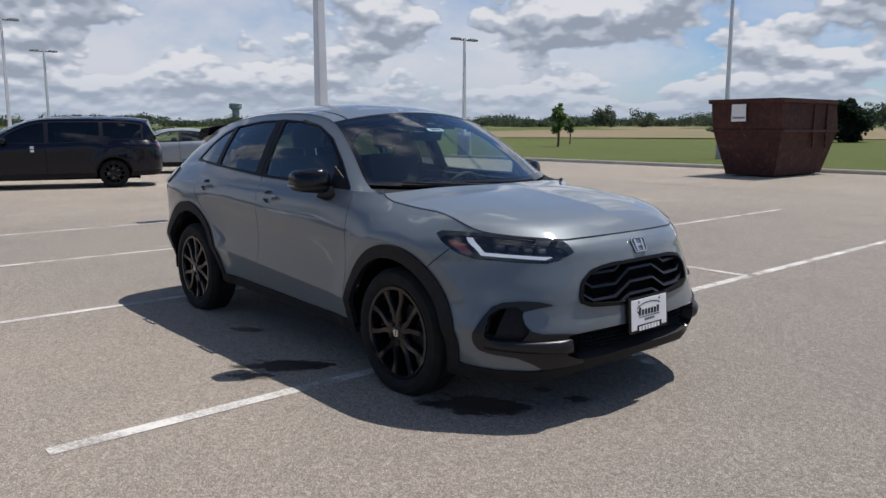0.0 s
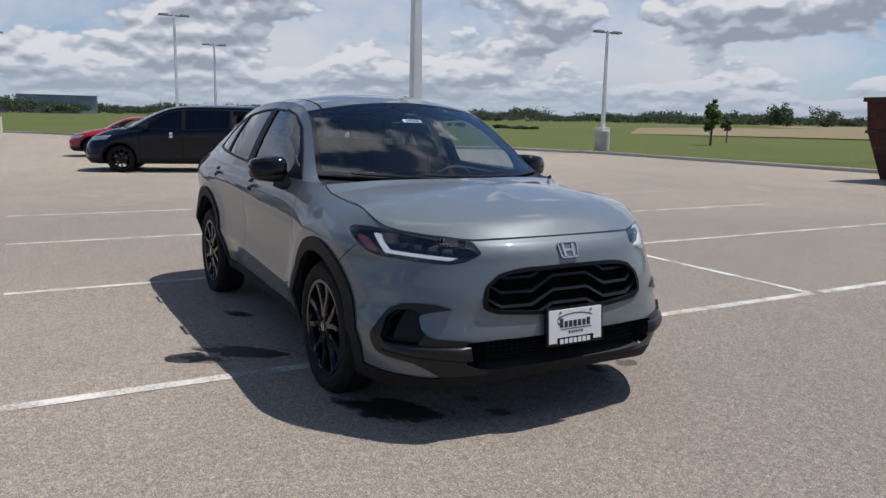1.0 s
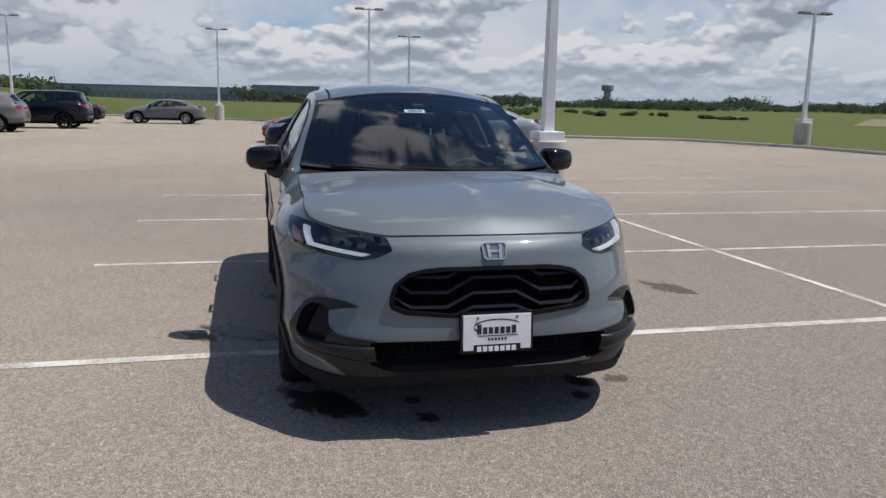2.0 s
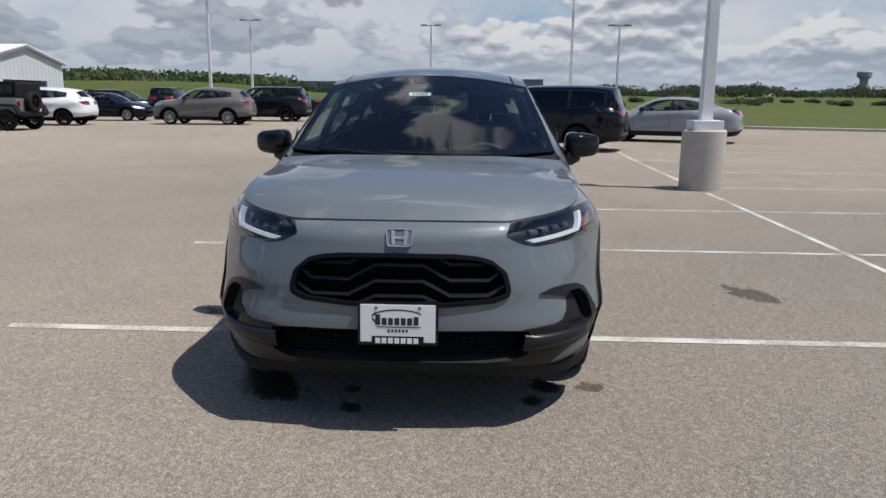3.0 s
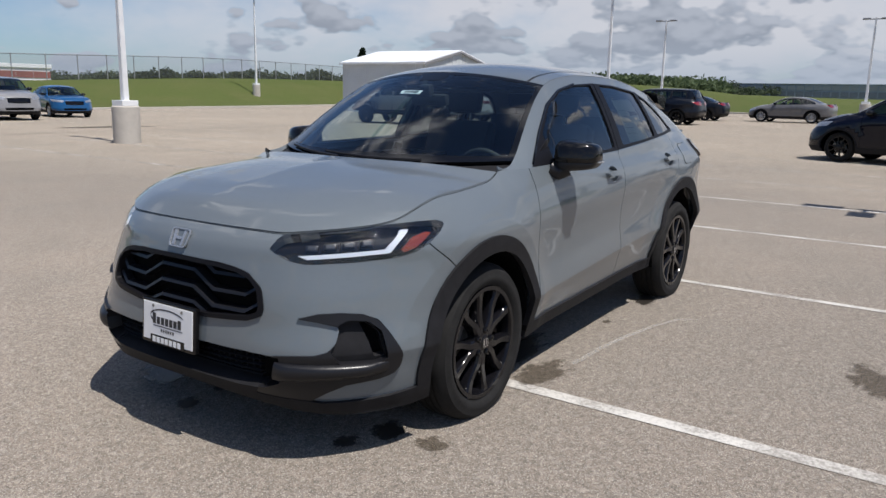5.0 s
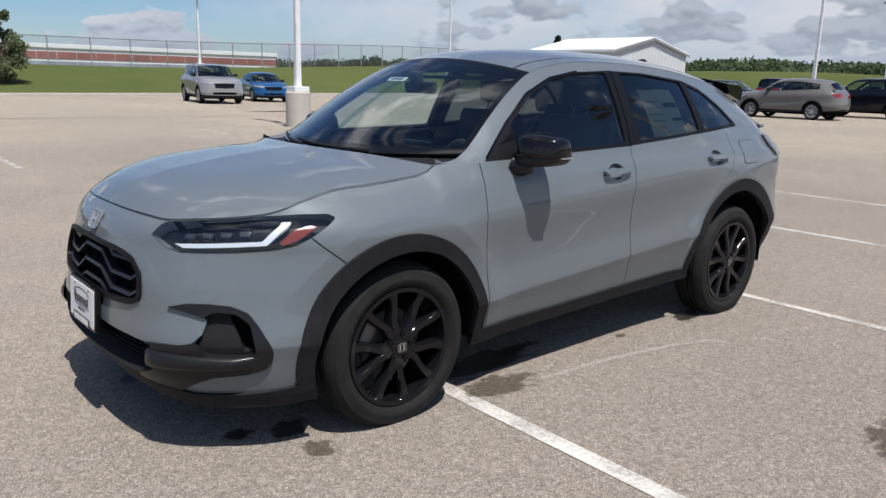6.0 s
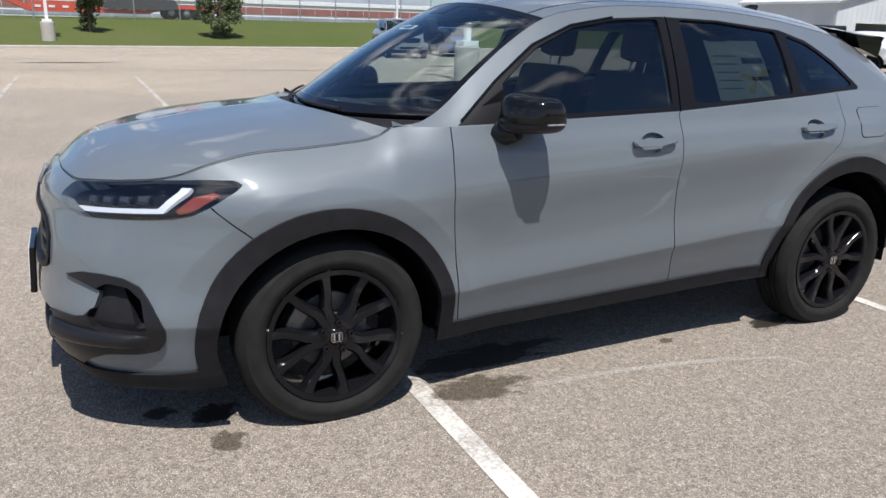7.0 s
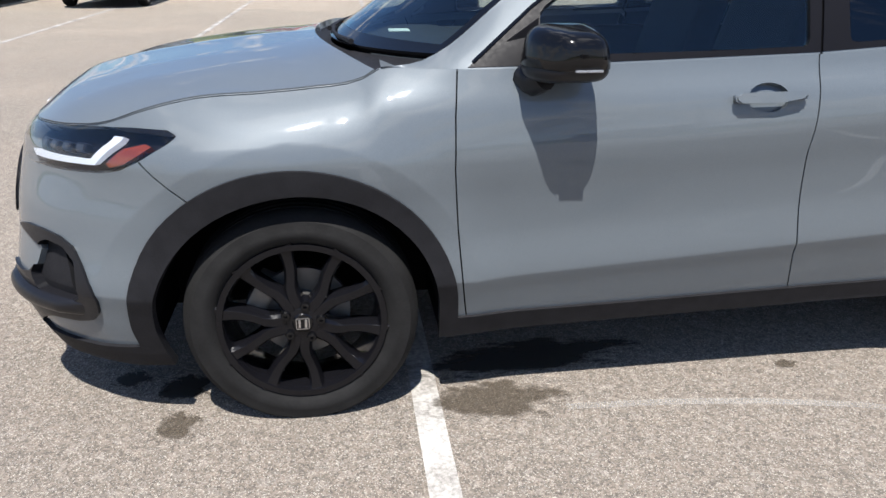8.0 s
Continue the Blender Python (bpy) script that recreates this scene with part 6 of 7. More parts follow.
    # grille bars: stepped black bars
    def bar(rows, depth, thick, name, mat, r=0.008):
        for sy in (1,):
            bm = bmesh.new()
            for line in rows:
                full = [(-y, z) for y, z in line[::-1] if y > 1e-6] + line
                pts = []
                for y, z in full:
                    p, n = on_side(U(abs(y), z), z, depth)
                    pts.append(Vector((p.x, math.copysign(p.y, y) if y else 0.0, p.z)))
                for a, b in zip(pts, pts[1:]):
                    d = (b - a).normalized()
                    up = d.cross(Vector((1, 0, 0))).normalized()
                    out_n = Vector((1, 0, 0))
                    vs = []
                    for q in (a - d * 0.004, b + d * 0.004):
                        vs.append([bm.verts.new(q + up * thick * i + out_n * o) for i, o in ((-1, -0.03), (-0.6, 0.0), (0.3, 0.006), (1, -0.03))])
                    for j in range(4):
                        k = (j + 1) % 4
                        bm.faces.new((vs[0][j], vs[0][k], vs[1][k], vs[1][j]))
                    bm.faces.new(vs[0][::-1]), bm.faces.new(vs[1])
            part(name, bm, mat, car, "gloss black stepped grille bar")
    for line in ([(0.16, 0.757), (0.215, 0.727), (0.36, 0.727)],
                 [(0, 0.722), (0.10, 0.722), (0.215, 0.660), (0.375, 0.660), (0.42, 0.690)],
                 [(0, 0.655), (0.10, 0.655), (0.215, 0.594), (0.375, 0.594), (0.445, 0.636)],
                 [(0, 0.590), (0.10, 0.590), (0.165, 0.562)]):
        bar([line], -0.016, 0.013, "grille_bar", M["satin_black"])
    # blade across the lower edge of each corner trim
    for sy in (1, -1):
        v, f = [], []
        us = np.linspace(2.262, 1.872, 22)
        for i, u in enumerate(us):
            t = i / 21
            zc, hz = 0.392 + 0.006 * t, 0.036 * (1 - 0.35 * t)
            out_d = 0.030 * min(1, 5 * (1 - t) + 0.05) * min(1, 6 * t + 0.35)
            for k in range(9):
                a = -math.pi / 2 + math.pi * k / 8
                p, n = on_side(u, zc + hz * math.sin(a), 0.006 + out_d * math.cos(a) ** 0.7)
                v.append((p.x, sy * p.y, p.z))
        for i in range(21):
            for k in range(8):
                q = (i * 9 + k, i * 9 + k + 1, i * 9 + k + 10, i * 9 + k + 9)
                f.append(q if sy > 0 else q[::-1])
        mesh_object("bumper_blade", v, f, M["satin_black"], car, "satin black bumper blade", True)
    # lower grille mesh
    for z in (0.345, 0.368, 0.391, 0.414, 0.435):
        bar([[(0, z), (0.2, z), (0.36, z), (0.45, z)]], -0.035, 0.004, "lower_grille_bar", M["black_trim"])
    for k in range(-14, 15):
        y = k * 0.031
        a, b = on_side(U(abs(y), 0.34), 0.332, -0.045)[0], on_side(U(abs(y), 0.43), 0.442, -0.045)[0]
        bm = bmesh.new()
        add_tube(bm, [(a.x, math.copysign(a.y, y), a.z), (b.x, math.copysign(b.y, y), b.z)], 0.004, 4)
        part("lower_grille_rib", bm, M["black_trim"], car)
    # headlamp insides and lens
    def lamp_patch(name, poly, d, mat, label):
        us, zs = [p[0] for p in poly], [p[1] for p in poly]
        cols = [[(u, z) for z in np.linspace(min(zs) - 0.01, max(zs) + 0.01, 7)] for u in np.linspace(min(us) - 0.01, max(us) + 0.01, 14)]
        o = panel(S, cols, (None, 0), [("p", d, poly)])
        put_panel(o, {"p": (name, mat, label)}, car)
    lamp_patch("daytime_light", [(2.225, 0.815), (2.185, 0.801), (1.884, 0.819), (1.834, 0.905), (1.868, 0.905), (1.904, 0.836)], -0.012, M["drl"], "glowing white L-shaped daytime light")
    lamp_patch("amber_marker", [(1.846, 0.830), (1.830, 0.818), (1.790, 0.833), (1.750, 0.866), (1.732, 0.888), (1.757, 0.894), (1.810, 0.880)], -0.012, M["amber"], "amber side marker")
    lamp_patch("headlamp_lens", rounded(hl, 0.012, 2), 0.0, M["lens"], "clear headlamp lens")
    for sy in (1, -1):
        for k in range(4):
            u = 2.185 - 0.068 * k
            p, n = on_side(u, 0.852 + 0.005 * k, -0.036)
            m = Vector((n.x, sy * n.y, n.z)).to_track_quat("Y", "Z").to_matrix().to_4x4()
            o = part("lamp_unit", box_bm(-0.024, 0.024, -0.02, 0.010, -0.014, 0.014, bevel=0.006), M["satin_black"], car, "small dark light unit", True)
            o.matrix_basis = Matrix.Translation((p.x, sy * p.y, p.z)) @ m
            part("lamp_glass", box_bm(-0.017, 0.017, 0.008, 0.013, -0.009, 0.009, bevel=0.003), M["recess"], o)
    # nose emblem
    p, n = on_side(sh.uF - 0.001, 0.833)
    em = part("nose_emblem", prism_bm(rounded([(-0.064, -0.046), (0.064, -0.046), (0.072, 0.050), (-0.072, 0.050)], 0.02), 0.0, 0.004, "x"), M["paint"], car, "chrome framed nose emblem")
    em.matrix_basis = Matrix.Translation((p.x + 0.001, 0, 0.832)) @ pose(0, 0, 0, 0, -26, 0) @ Matrix.Diagonal((0.6, 0.80, 0.82, 1))
    fr = bmesh.new()
    o1, i1 = rounded([(-0.064, -0.046), (0.064, -0.046), (0.072, 0.050), (-0.072, 0.050)], 0.02), rounded([(-0.058, -0.040), (0.058, -0.040), (0.066, 0.044), (-0.066, 0.044)], 0.016)
    vo, vi = [[fr.verts.new((d, a, b)) for a, b in q] for d, q in ((0.012, o1), (0.012, i1))]
    vo2, vi2 = [[fr.verts.new((0.0, a, b)) for a, b in q] for q in (o1, i1)]
    for i in range(len(o1)):
        j = (i + 1) % len(o1)
        fr.faces.new((vo[i], vo[j], vi[j], vi[i])), fr.faces.new((vo[i], vo2[i], vo2[j], vo[j])), fr.faces.new((vi[i], vi[j], vi2[j], vi2[i]))
    part("emblem_frame", fr, M["silver"], em)
    for sy in (1, -1):
        part("emblem_bar", prism_bm([(sy * 0.022, -0.036), (sy * 0.038, -0.036), (sy * 0.046, 0.040), (sy * 0.026, 0.040)], 0.002, 0.013, "x"), M["silver"], em)
    part("emblem_bar", prism_bm([(-0.026, -0.006), (0.026, -0.006), (0.027, 0.008), (-0.027, 0.008)], 0.002, 0.012, "x"), M["silver"], em)
    # dealer plate: printed bars in a black frame
    pl = part("plate_frame", box_bm(-0.012, 0.012, -0.168, 0.168, -0.092, 0.092, bevel=0.006), M["gloss_black"], car, "black plate frame")
    pl.matrix_basis = Matrix.Translation((2.305, 0.0, 0.487)) @ pose(0, 0, 0, 0, -4, 0)
    part("plate", box_bm(0.011, 0.0145, -0.156, 0.156, -0.078, 0.080, bevel=0.002), M["white"], pl, "white dealer plate")
    part("frame_band", box_bm(0.013, 0.0158, -0.108, 0.108, -0.089, -0.053, bevel=0.002), M["gloss_black"], pl)
    # the dealer's mark as plain bars: tall first and last, thin strokes between
    for k in range(7):
        y, tall = -0.083 + 0.0265 * k, 0.044 if k == 0 else 0.036 if k == 6 else 0.030
        part("plate_print", box_bm(0.0143, 0.0155, y - 0.010, y + 0.010, -0.006, -0.006 + tall), M["ink"], pl)
        part("frame_print", box_bm(0.0150, 0.0165, y - 0.010, y + 0.010, -0.083, -0.060), M["white"], pl)
    part("plate_print", box_bm(0.0143, 0.0155, -0.088, 0.095, -0.016, -0.0125), M["ink"], pl)
    for k in range(6):
        part("plate_print", box_bm(0.0143, 0.0155, -0.042 + 0.015 * k, -0.033 + 0.015 * k, -0.036, -0.024), M["ink"], pl)
    bm = bmesh.new()
    pts = []
    for k in range(25):
        a = radians(215 - 190 * k / 24)
        pts.append((0.108 * math.cos(a), 0.026 + 0.032 * math.sin(a), 0.0028 if k > 8 else 0.0045))
    for a, b in zip(pts, pts[1:]):
        vs = [bm.verts.new((0.0152, q[0], q[1] + h * q[2])) for q, h in ((a, -1), (b, -1), (b, 1), (a, 1))]
        bm.faces.new(vs)
    part("plate_arch", bm, M["ink"], pl)
    for sy in (-1, 1):
        part("plate_screw", lathe_bm([(0.0, 0.018), (0.006, 0.017), (0.007, 0.012)], "x", 10, at=(0, sy * 0.09, 0.066)), M["metal"], pl)
    # door handles
    for sy in (1, -1):
        for x, z in handles:
            p, n = on_side(x, z)
            n = Vector((n.x, sy * n.y, n.z))
            m = Matrix.Translation((p.x, sy * p.y, p.z)) @ n.to_track_quat("Y", "Z").to_matrix().to_4x4()
            e = -sy
            grip = rounded([(-0.118 * e, -0.006), (-0.108 * e, -0.017), (0.02 * e, -0.018), (0.104 * e, -0.004), (0.118 * e, 0.012), (0.100 * e, 0.016), (-0.09 * e, 0.013), (-0.116 * e, 0.008)], 0.01, 2)
            bm = prism_bm(grip, 0.012, 0.030)
            bmesh.ops.bevel(bm, geom=[q for q in bm.edges if abs(q.verts[0].co.y - q.verts[1].co.y) < 1e-6], offset=0.005, segments=2, affect="EDGES")
            h = part("door_handle", bm, M["paint"], car, "grey pull handle", True)
            h.matrix_basis = m
            for sx in (-1, 1):
                part("handle_mount", box_bm(sx * 0.092 - 0.020, sx * 0.092 + 0.020, -0.006, 0.018, -0.008, 0.010, bevel=0.005), M["paint"], h, "", True)
    # door mirrors
    for sy in (1, -1):
        mir = thing_part("door_mirror", car, "gloss black door mirror")
        def shell(z_lo, z_hi, scale):
            v, f = [], []
            nu, nv = 28, 14
            for j in range(nv + 1):
                ph = -math.pi / 2 + math.pi * j / nv
                for i in range(nu):
                    th = 2 * math.pi * i / nu
                    c = lambda t, e: math.copysign(abs(math.cos(t)) ** e, math.cos(t))
                    sn = lambda t, e: math.copysign(abs(math.sin(t)) ** e, math.sin(t))
                    x = 0.106 * c(ph, 0.42) * c(th, 0.55)
                    y = 0.106 * c(ph, 0.42) * sn(th, 0.55)
                    z = 0.074 * sn(ph, 0.62)
                    x *= 1 - 0.12 * (z / 0.078) - ((0.62 if y > 0 else 0.12) * (y / 0.112) if x > 0 else 0)
                    z *= 1 - 0.16 * (y / 0.112)
                    zz = min(max(z, z_lo), z_hi)
                    v.append((0.570 + x * scale, sy * (0.957 + y * scale), 1.127 + zz * (scale if abs(zz - z) < 1e-9 else 1)))
            for j in range(nv):
                for i in range(nu):
                    f.append((j * nu + i, j * nu + (i + 1) % nu, (j + 1) * nu + (i + 1) % nu, (j + 1) * nu + i))
            return v, f
        v, f = shell(-0.028, 1, 1.0)
        mesh_object("mirror_cap", v, f, M["gloss_black"], mir, "gloss black mirror cap", True)
        v, f = shell(-1, -0.024, 0.975)
        mesh_object("mirror_base", v, f, M["satin_black"], mir, "", True)
        bm = bmesh.new()
        add_tube(bm, [(0.645, sy * 0.845, 1.058), (0.635, sy * 0.885, 1.045), (0.615, sy * 0.925, 1.062)], [0.048, 0.040, 0.034], 12)
        part("mirror_stalk", bm, M["satin_black"], mir, "", True)
        part("mirror_glass", box_bm(0.476, 0.480, sy * 0.957 - 0.05, sy * 0.957 + 0.05, 1.09, 1.15, bevel=0.002), M["chrome"], mir)
        part("turn_lamp", box_bm(0.50, 0.575, sy * 1.061 - 0.006, sy * 1.061 + 0.006, 1.097, 1.103, bevel=0.002), M["silver"], mir)
        part("sail_panel", prism_bm([(0.80, 1.078), (0.61, 1.10), (0.61, 1.21)], sy * 0.795, sy * 0.80), M["satin_black"], mir)
    # fuel flap
    flap = rounded([(-1.375, 0.962), (-1.555, 0.964), (-1.625, 1.098), (-1.415, 1.095)], 0.03)
    cols = [[(u, z) for z in np.linspace(0.94, 1.13, 6)] for u in np.linspace(-1.67, -1.33, 8)]
    n = len(flap)
    ringp = [(((a[0] + 1.49) * 1.03) - 1.49, ((a[1] - 1.03) * 1.04) + 1.03) for a in flap]
    o = panel(S, cols, (None, 0), [("edge", 0.001, ringp), ("flap", 0.003, flap)])
    put_panel(o, {"edge": ("flap_seam", M["gap"], ""), "flap": ("fuel_flap", M["paint"], "grey fuel flap")}, car, False)
    # wipers, washer cover, antenna, stickers
    wsf = with_normals(sh.windscreen(), 1)
    def on_ws(y_frac, q, d=0.0, sy=1):
        p, n = wsf(np.array([abs(y_frac)]), np.array([q]))
        p = p[0] + n[0] * d
        return Vector((p[0], math.copysign(p[1], y_frac) if y_frac else 0, p[2]))
    for a, b in (((0.50, 0.0), (-0.28, 0.035)), ((-0.12, 0.0), (-0.78, 0.03))):
        pts = [on_ws(a[0] + (b[0] - a[0]) * t, a[1] + (b[1] - a[1]) * t, 0.012) for t in (0, 0.25, 0.5, 0.75, 1)]
        bm = bmesh.new()
        add_tube(bm, pts, [0.010, 0.008, 0.007, 0.006, 0.005], 6)
        part("wiper", bm, M["black_trim"], car, "black windscreen wiper", True)
    bm = bmesh.new()
    add_prism(bm, [(-1.50, 1.515), (-1.30, 1.542), (-1.47, 1.60), (-1.53, 1.598)], -0.016, 0.016)
    bmesh.ops.bevel(bm, geom=list(bm.edges), offset=0.008, segments=2, affect="EDGES")
    part("roof_antenna", bm, M["gloss_black"], car, "black fin antenna", True)
    st = part("stock_sticker", box_bm(-0.066, 0.066, -0.0015, 0.0, -0.020, 0.020, bevel=0.0), M["white"], car, "small white windscreen sticker")
    p = on_ws(0.055, 0.70, -0.006)
    pn = wsf(np.array([0.055]), np.array([0.70]))[1][0]
    st.matrix_basis = Matrix.Translation((p.x, -p.y, p.z)) @ Vector(pn).to_track_quat("Y", "Z").to_matrix().to_4x4()
    for k in range(5):
        part("sticker_print", box_bm(-0.045 + 0.019 * k, -0.032 + 0.019 * k, -0.001, 0.0012, -0.011, 0.011), M["ink"], st)
    part("paper_slip", box_bm(0.86, 0.95, -0.50, -0.40, 1.047, 1.050), M["paper"], car, "small white paper slip on the dashboard")
    G = with_normals(sh.glasshouse, -1)
    def on_glass(x, z, d):
        p, n = G(np.array([x]), np.array([z]))
        return p[0] + n[0] * d
    def sheet(name, x0, x1, z0, z1, d, mat, parent, label="", sx=0.0):
        v, f = [], []
        for i in range(5):
            for j in range(5):
                z = z0 + (z1 - z0) * j / 4
                x = x0 + (x1 - x0) * i / 4 + sx * (z - z0)
                v.append(on_glass(x, z, d))
        for i in range(4):
            for j in range(4):
                f.append((i * 5 + j, i * 5 + 5 + j, i * 5 + 6 + j, i * 5 + 1 + j))
        return mesh_object(name, v, f, mat, parent, label)
    lab = sheet("window_label", -0.505, -0.85, 1.150, 1.410, -0.012, M["paper"], car, "pale price sheet inside rear glass", 0.06)
    sheet("label_print", -0.69, -0.83, 1.31, 1.335, -0.0105, M["ink"], lab, "", 0.06)
    sheet("label_print", -0.73, -0.85, 1.235, 1.252, -0.0105, M["ink"], lab, "", 0.06)
    sheet("label_print", -0.51, -0.63, 1.405, 1.418, -0.0105, M["ink"], lab, "", 0.06)
    for k in range(5):
        sheet("label_print", -0.52, -0.66, 1.20 + 0.035 * k, 1.204 + 0.035 * k, -0.0105, M["lamp_grey"], lab, "", 0.06)
    # roof spoiler with raised ends, swept in towards the middle
    ys = [-0.56, -0.50, -0.3, 0.0, 0.3, 0.50, 0.56]
    v, f = [], []
    for y in ys:
        k = abs(y) / 0.56
        x1, drop = -1.935 + 0.05 * k ** 4, 0.055 * k ** 2
        v += [(-1.66, y, 1.505 - drop), (-1.84, y, 1.492 - drop), (x1, y, 1.462 - drop), (x1, y, 1.446 - drop), (-1.87, y, 1.385 - drop), (-1.72, y, 1.43 - drop)]
    for i in range(len(ys) - 1):
        for j in range(6):
            p, q = i * 6 + j, i * 6 + (j + 1) % 6
            f.append((p, q, q + 6, p + 6))
    f += [tuple(range(6))[::-1], tuple(range(len(v) - 6, len(v)))]
    mesh_object("roof_spoiler", v, f, M["gloss_black"], car, "gloss black roof spoiler")
    # underbody, wells, wheels, cabin
    bm = box_bm(-2.0, 2.05, -0.48, 0.48, 0.22, 0.34, bevel=0.03)
    add_box(bm, -0.84, 0.86, -0.70, 0.70, 0.225, 0.335)
    add_box(bm, 1.80, 2.04, -0.66, 0.66, 0.225, 0.335)
    part("underbody", bm, M["gap"], car, "dark underbody")
    for sy in (-1, 1):
        part("drain_tab", box_bm(1.86, 1.90, sy * 0.62 - 0.02, sy * 0.62 + 0.02, 0.165, 0.30), M["black_trim"], car)
    part("headliner", box_bm(-1.6, 0.25, -0.50, 0.50, 1.43, 1.45, bevel=0.01), M["cabin"], car)
    wheel_wells(car, s, 0.428, 0.875)
    cabin(car)
    cabin_mirror(car)
    for k, (sx, sy) in enumerate(((1, 1), (-1, 1), (1, -1), (-1, -1))):
        w = make_wheel(car, 0.357, 0.254, turn=(0, 31, 17, 44)[k], flat=0.331)
        w.matrix_basis = Matrix.Translation((sx * AX - 0.006, sy * 0.904, 0.333)) @ pose(0, 0, 0, 0, 0, 0 if sy > 0 else 180)
    return car


def thing_part(name, parent, label):
    """A small dark core that carries the pieces of a compound part."""
    o = mesh_object(name, [(0.60, 0, 1.10), (0.601, 0, 1.10), (0.60, 0.001, 1.10)], [(0, 1, 2)], M["gap"], parent, label)
    return o


build_suv()


# ---- stains on the paving round the SUV ----
for x, y, rx, ry, turn, kind in (
    (1.78, -0.70, 0.40, 0.17, 36, "wet"), (2.06, -0.24, 0.09, 0.06, 30, "wet"), (1.84, -0.27, 0.07, 0.05, 10, "wet"), (1.93, 0.60, 0.08, 0.06, -20, "wet"), (1.74, 0.68, 0.13, 0.09, 15, "wet"),
    (1.73, 0.90, 0.09, 0.09, 10, "damp"), (0.55, 0.62, 0.52, 0.13, 4, "wet"), (0.72, 0.88, 0.30, 0.13, -4, "damp"), (-0.37, 0.79, 0.06, 0.035, 0, "damp"), (-1.05, 0.80, 0.22, 0.08, 10, "wet"),
    (0.52, -1.10, 0.42, 0.13, 48, "wet"), (0.55, -1.36, 0.20, 0.09, 40, "damp"), (-0.42, -0.90, 0.18, 0.07, 30, "wet"),
    (-0.20, 2.36, 0.38, 0.17, 20, "damp"), (3.1, 3.2, 0.5, 0.3, 40, "damp"),
    (-12, -23, 2.8, 0.7, -8, "damp"), (2.0, -25.0, 2.2, 0.5, 5, "damp"),
):
    ground_patch("wet_patch" if kind == "wet" else "stain", x, y, rx * 1.25, ry * 1.35, turn, M[kind], "dark wet patch on the paving" if kind == "wet" else "faint brown stain on the paving", 0.006 if kind == "wet" else 0.0045)
ground_strip("scuff_mark", [(0.49, 0.95), (0.15, 0.965), (-0.15, 1.0), (-0.45, 1.06), (-0.73, 1.15), (-0.78, 1.25)], 0.035, M["chalk"], "faint pale scuff curving across the paving", "mark", 0.003)


# ---- other vehicles on the lot ----
def spec_sedan():
    return spec_suv(
        axle=1.365, wheel_r=0.33, track=0.885, xc=1.28, xb=-1.28, a0=0.96, b0=1.0, flare=0.014,
        XF=table((0.2, 2.14), (0.3, 2.24), (0.45, 2.27), (0.6, 2.25), (0.68, 2.20), (0.76, 2.10)),
        XR=table((0.2, -2.15), (0.35, -2.30), (0.6, -2.36), (0.85, -2.34), (1.0, -2.28), (1.1, -2.22)),
        W=table((0.2, 0.83), (0.3, 0.87), (0.5, 0.885), (0.7, 0.90), (0.85, 0.89), (0.95, 0.865), (1.05, 0.85)),
        T=table((2.9, 0.735), (2.4, 0.73), (2.0, 0.77), (1.6, 0.845), (1.2, 0.93), (1.05, 0.955), (0.5, 0.96), (0.0, 0.97), (-0.8, 1.0), (-1.4, 1.03), (-1.9, 1.04), (-2.9, 1.03)),
        tin=table((2.9, 0.0), (2.3, 0.0), (2.0, 0.03), (1.6, 0.085), (1.05, 0.085), (0.7, 0.02), (-0.6, 0.01), (-1.3, 0.06), (-2.0, 0.05), (-2.9, 0.02)),
        z0=table((2.9, 0.20), (0, 0.21), (-2.9, 0.26)), nF=table((0.2, 2.9), (0.8, 2.6)),
        Rx=table((1.05, 0.775), (0.9, 0.755), (0.25, 0.60), (-0.4, 0.575), (-1.2, 0.565), (-1.7, 0.66), (-2.0, 0.72)),
        Rz=table((1.05, 0.958), (0.9, 1.0), (0.6, 1.185), (0.25, 1.345), (0.0, 1.39), (-0.4, 1.405), (-0.8, 1.38), (-1.2, 1.285), (-1.55, 1.14), (-1.75, 1.055), (-2.1, 1.042)),
        u_corner=1.95, x_hood=1.05, hood_c=(1.2, 0.985), hood_z=table((2.11, 0.735), (2.0, 0.80), (1.8, 0.86), (1.5, 0.93), (1.2, 0.985)),
        ws_base=(1.14, 0.975), ws_top=(0.32, 1.375), x_base=0.93, x_top=0.25,
        roof_c=table((0.32, 1.375), (0.0, 1.415), (-0.5, 1.425), (-1.0, 1.385)), x_end=-0.92, x_end_c=-1.0,
        rear_c=table((-1.0, 1.385), (-1.3, 1.29), (-1.6, 1.155), (-1.75, 1.09), (-2.0, 1.07), (-2.3, 1.03)), u_tail=-2.3)


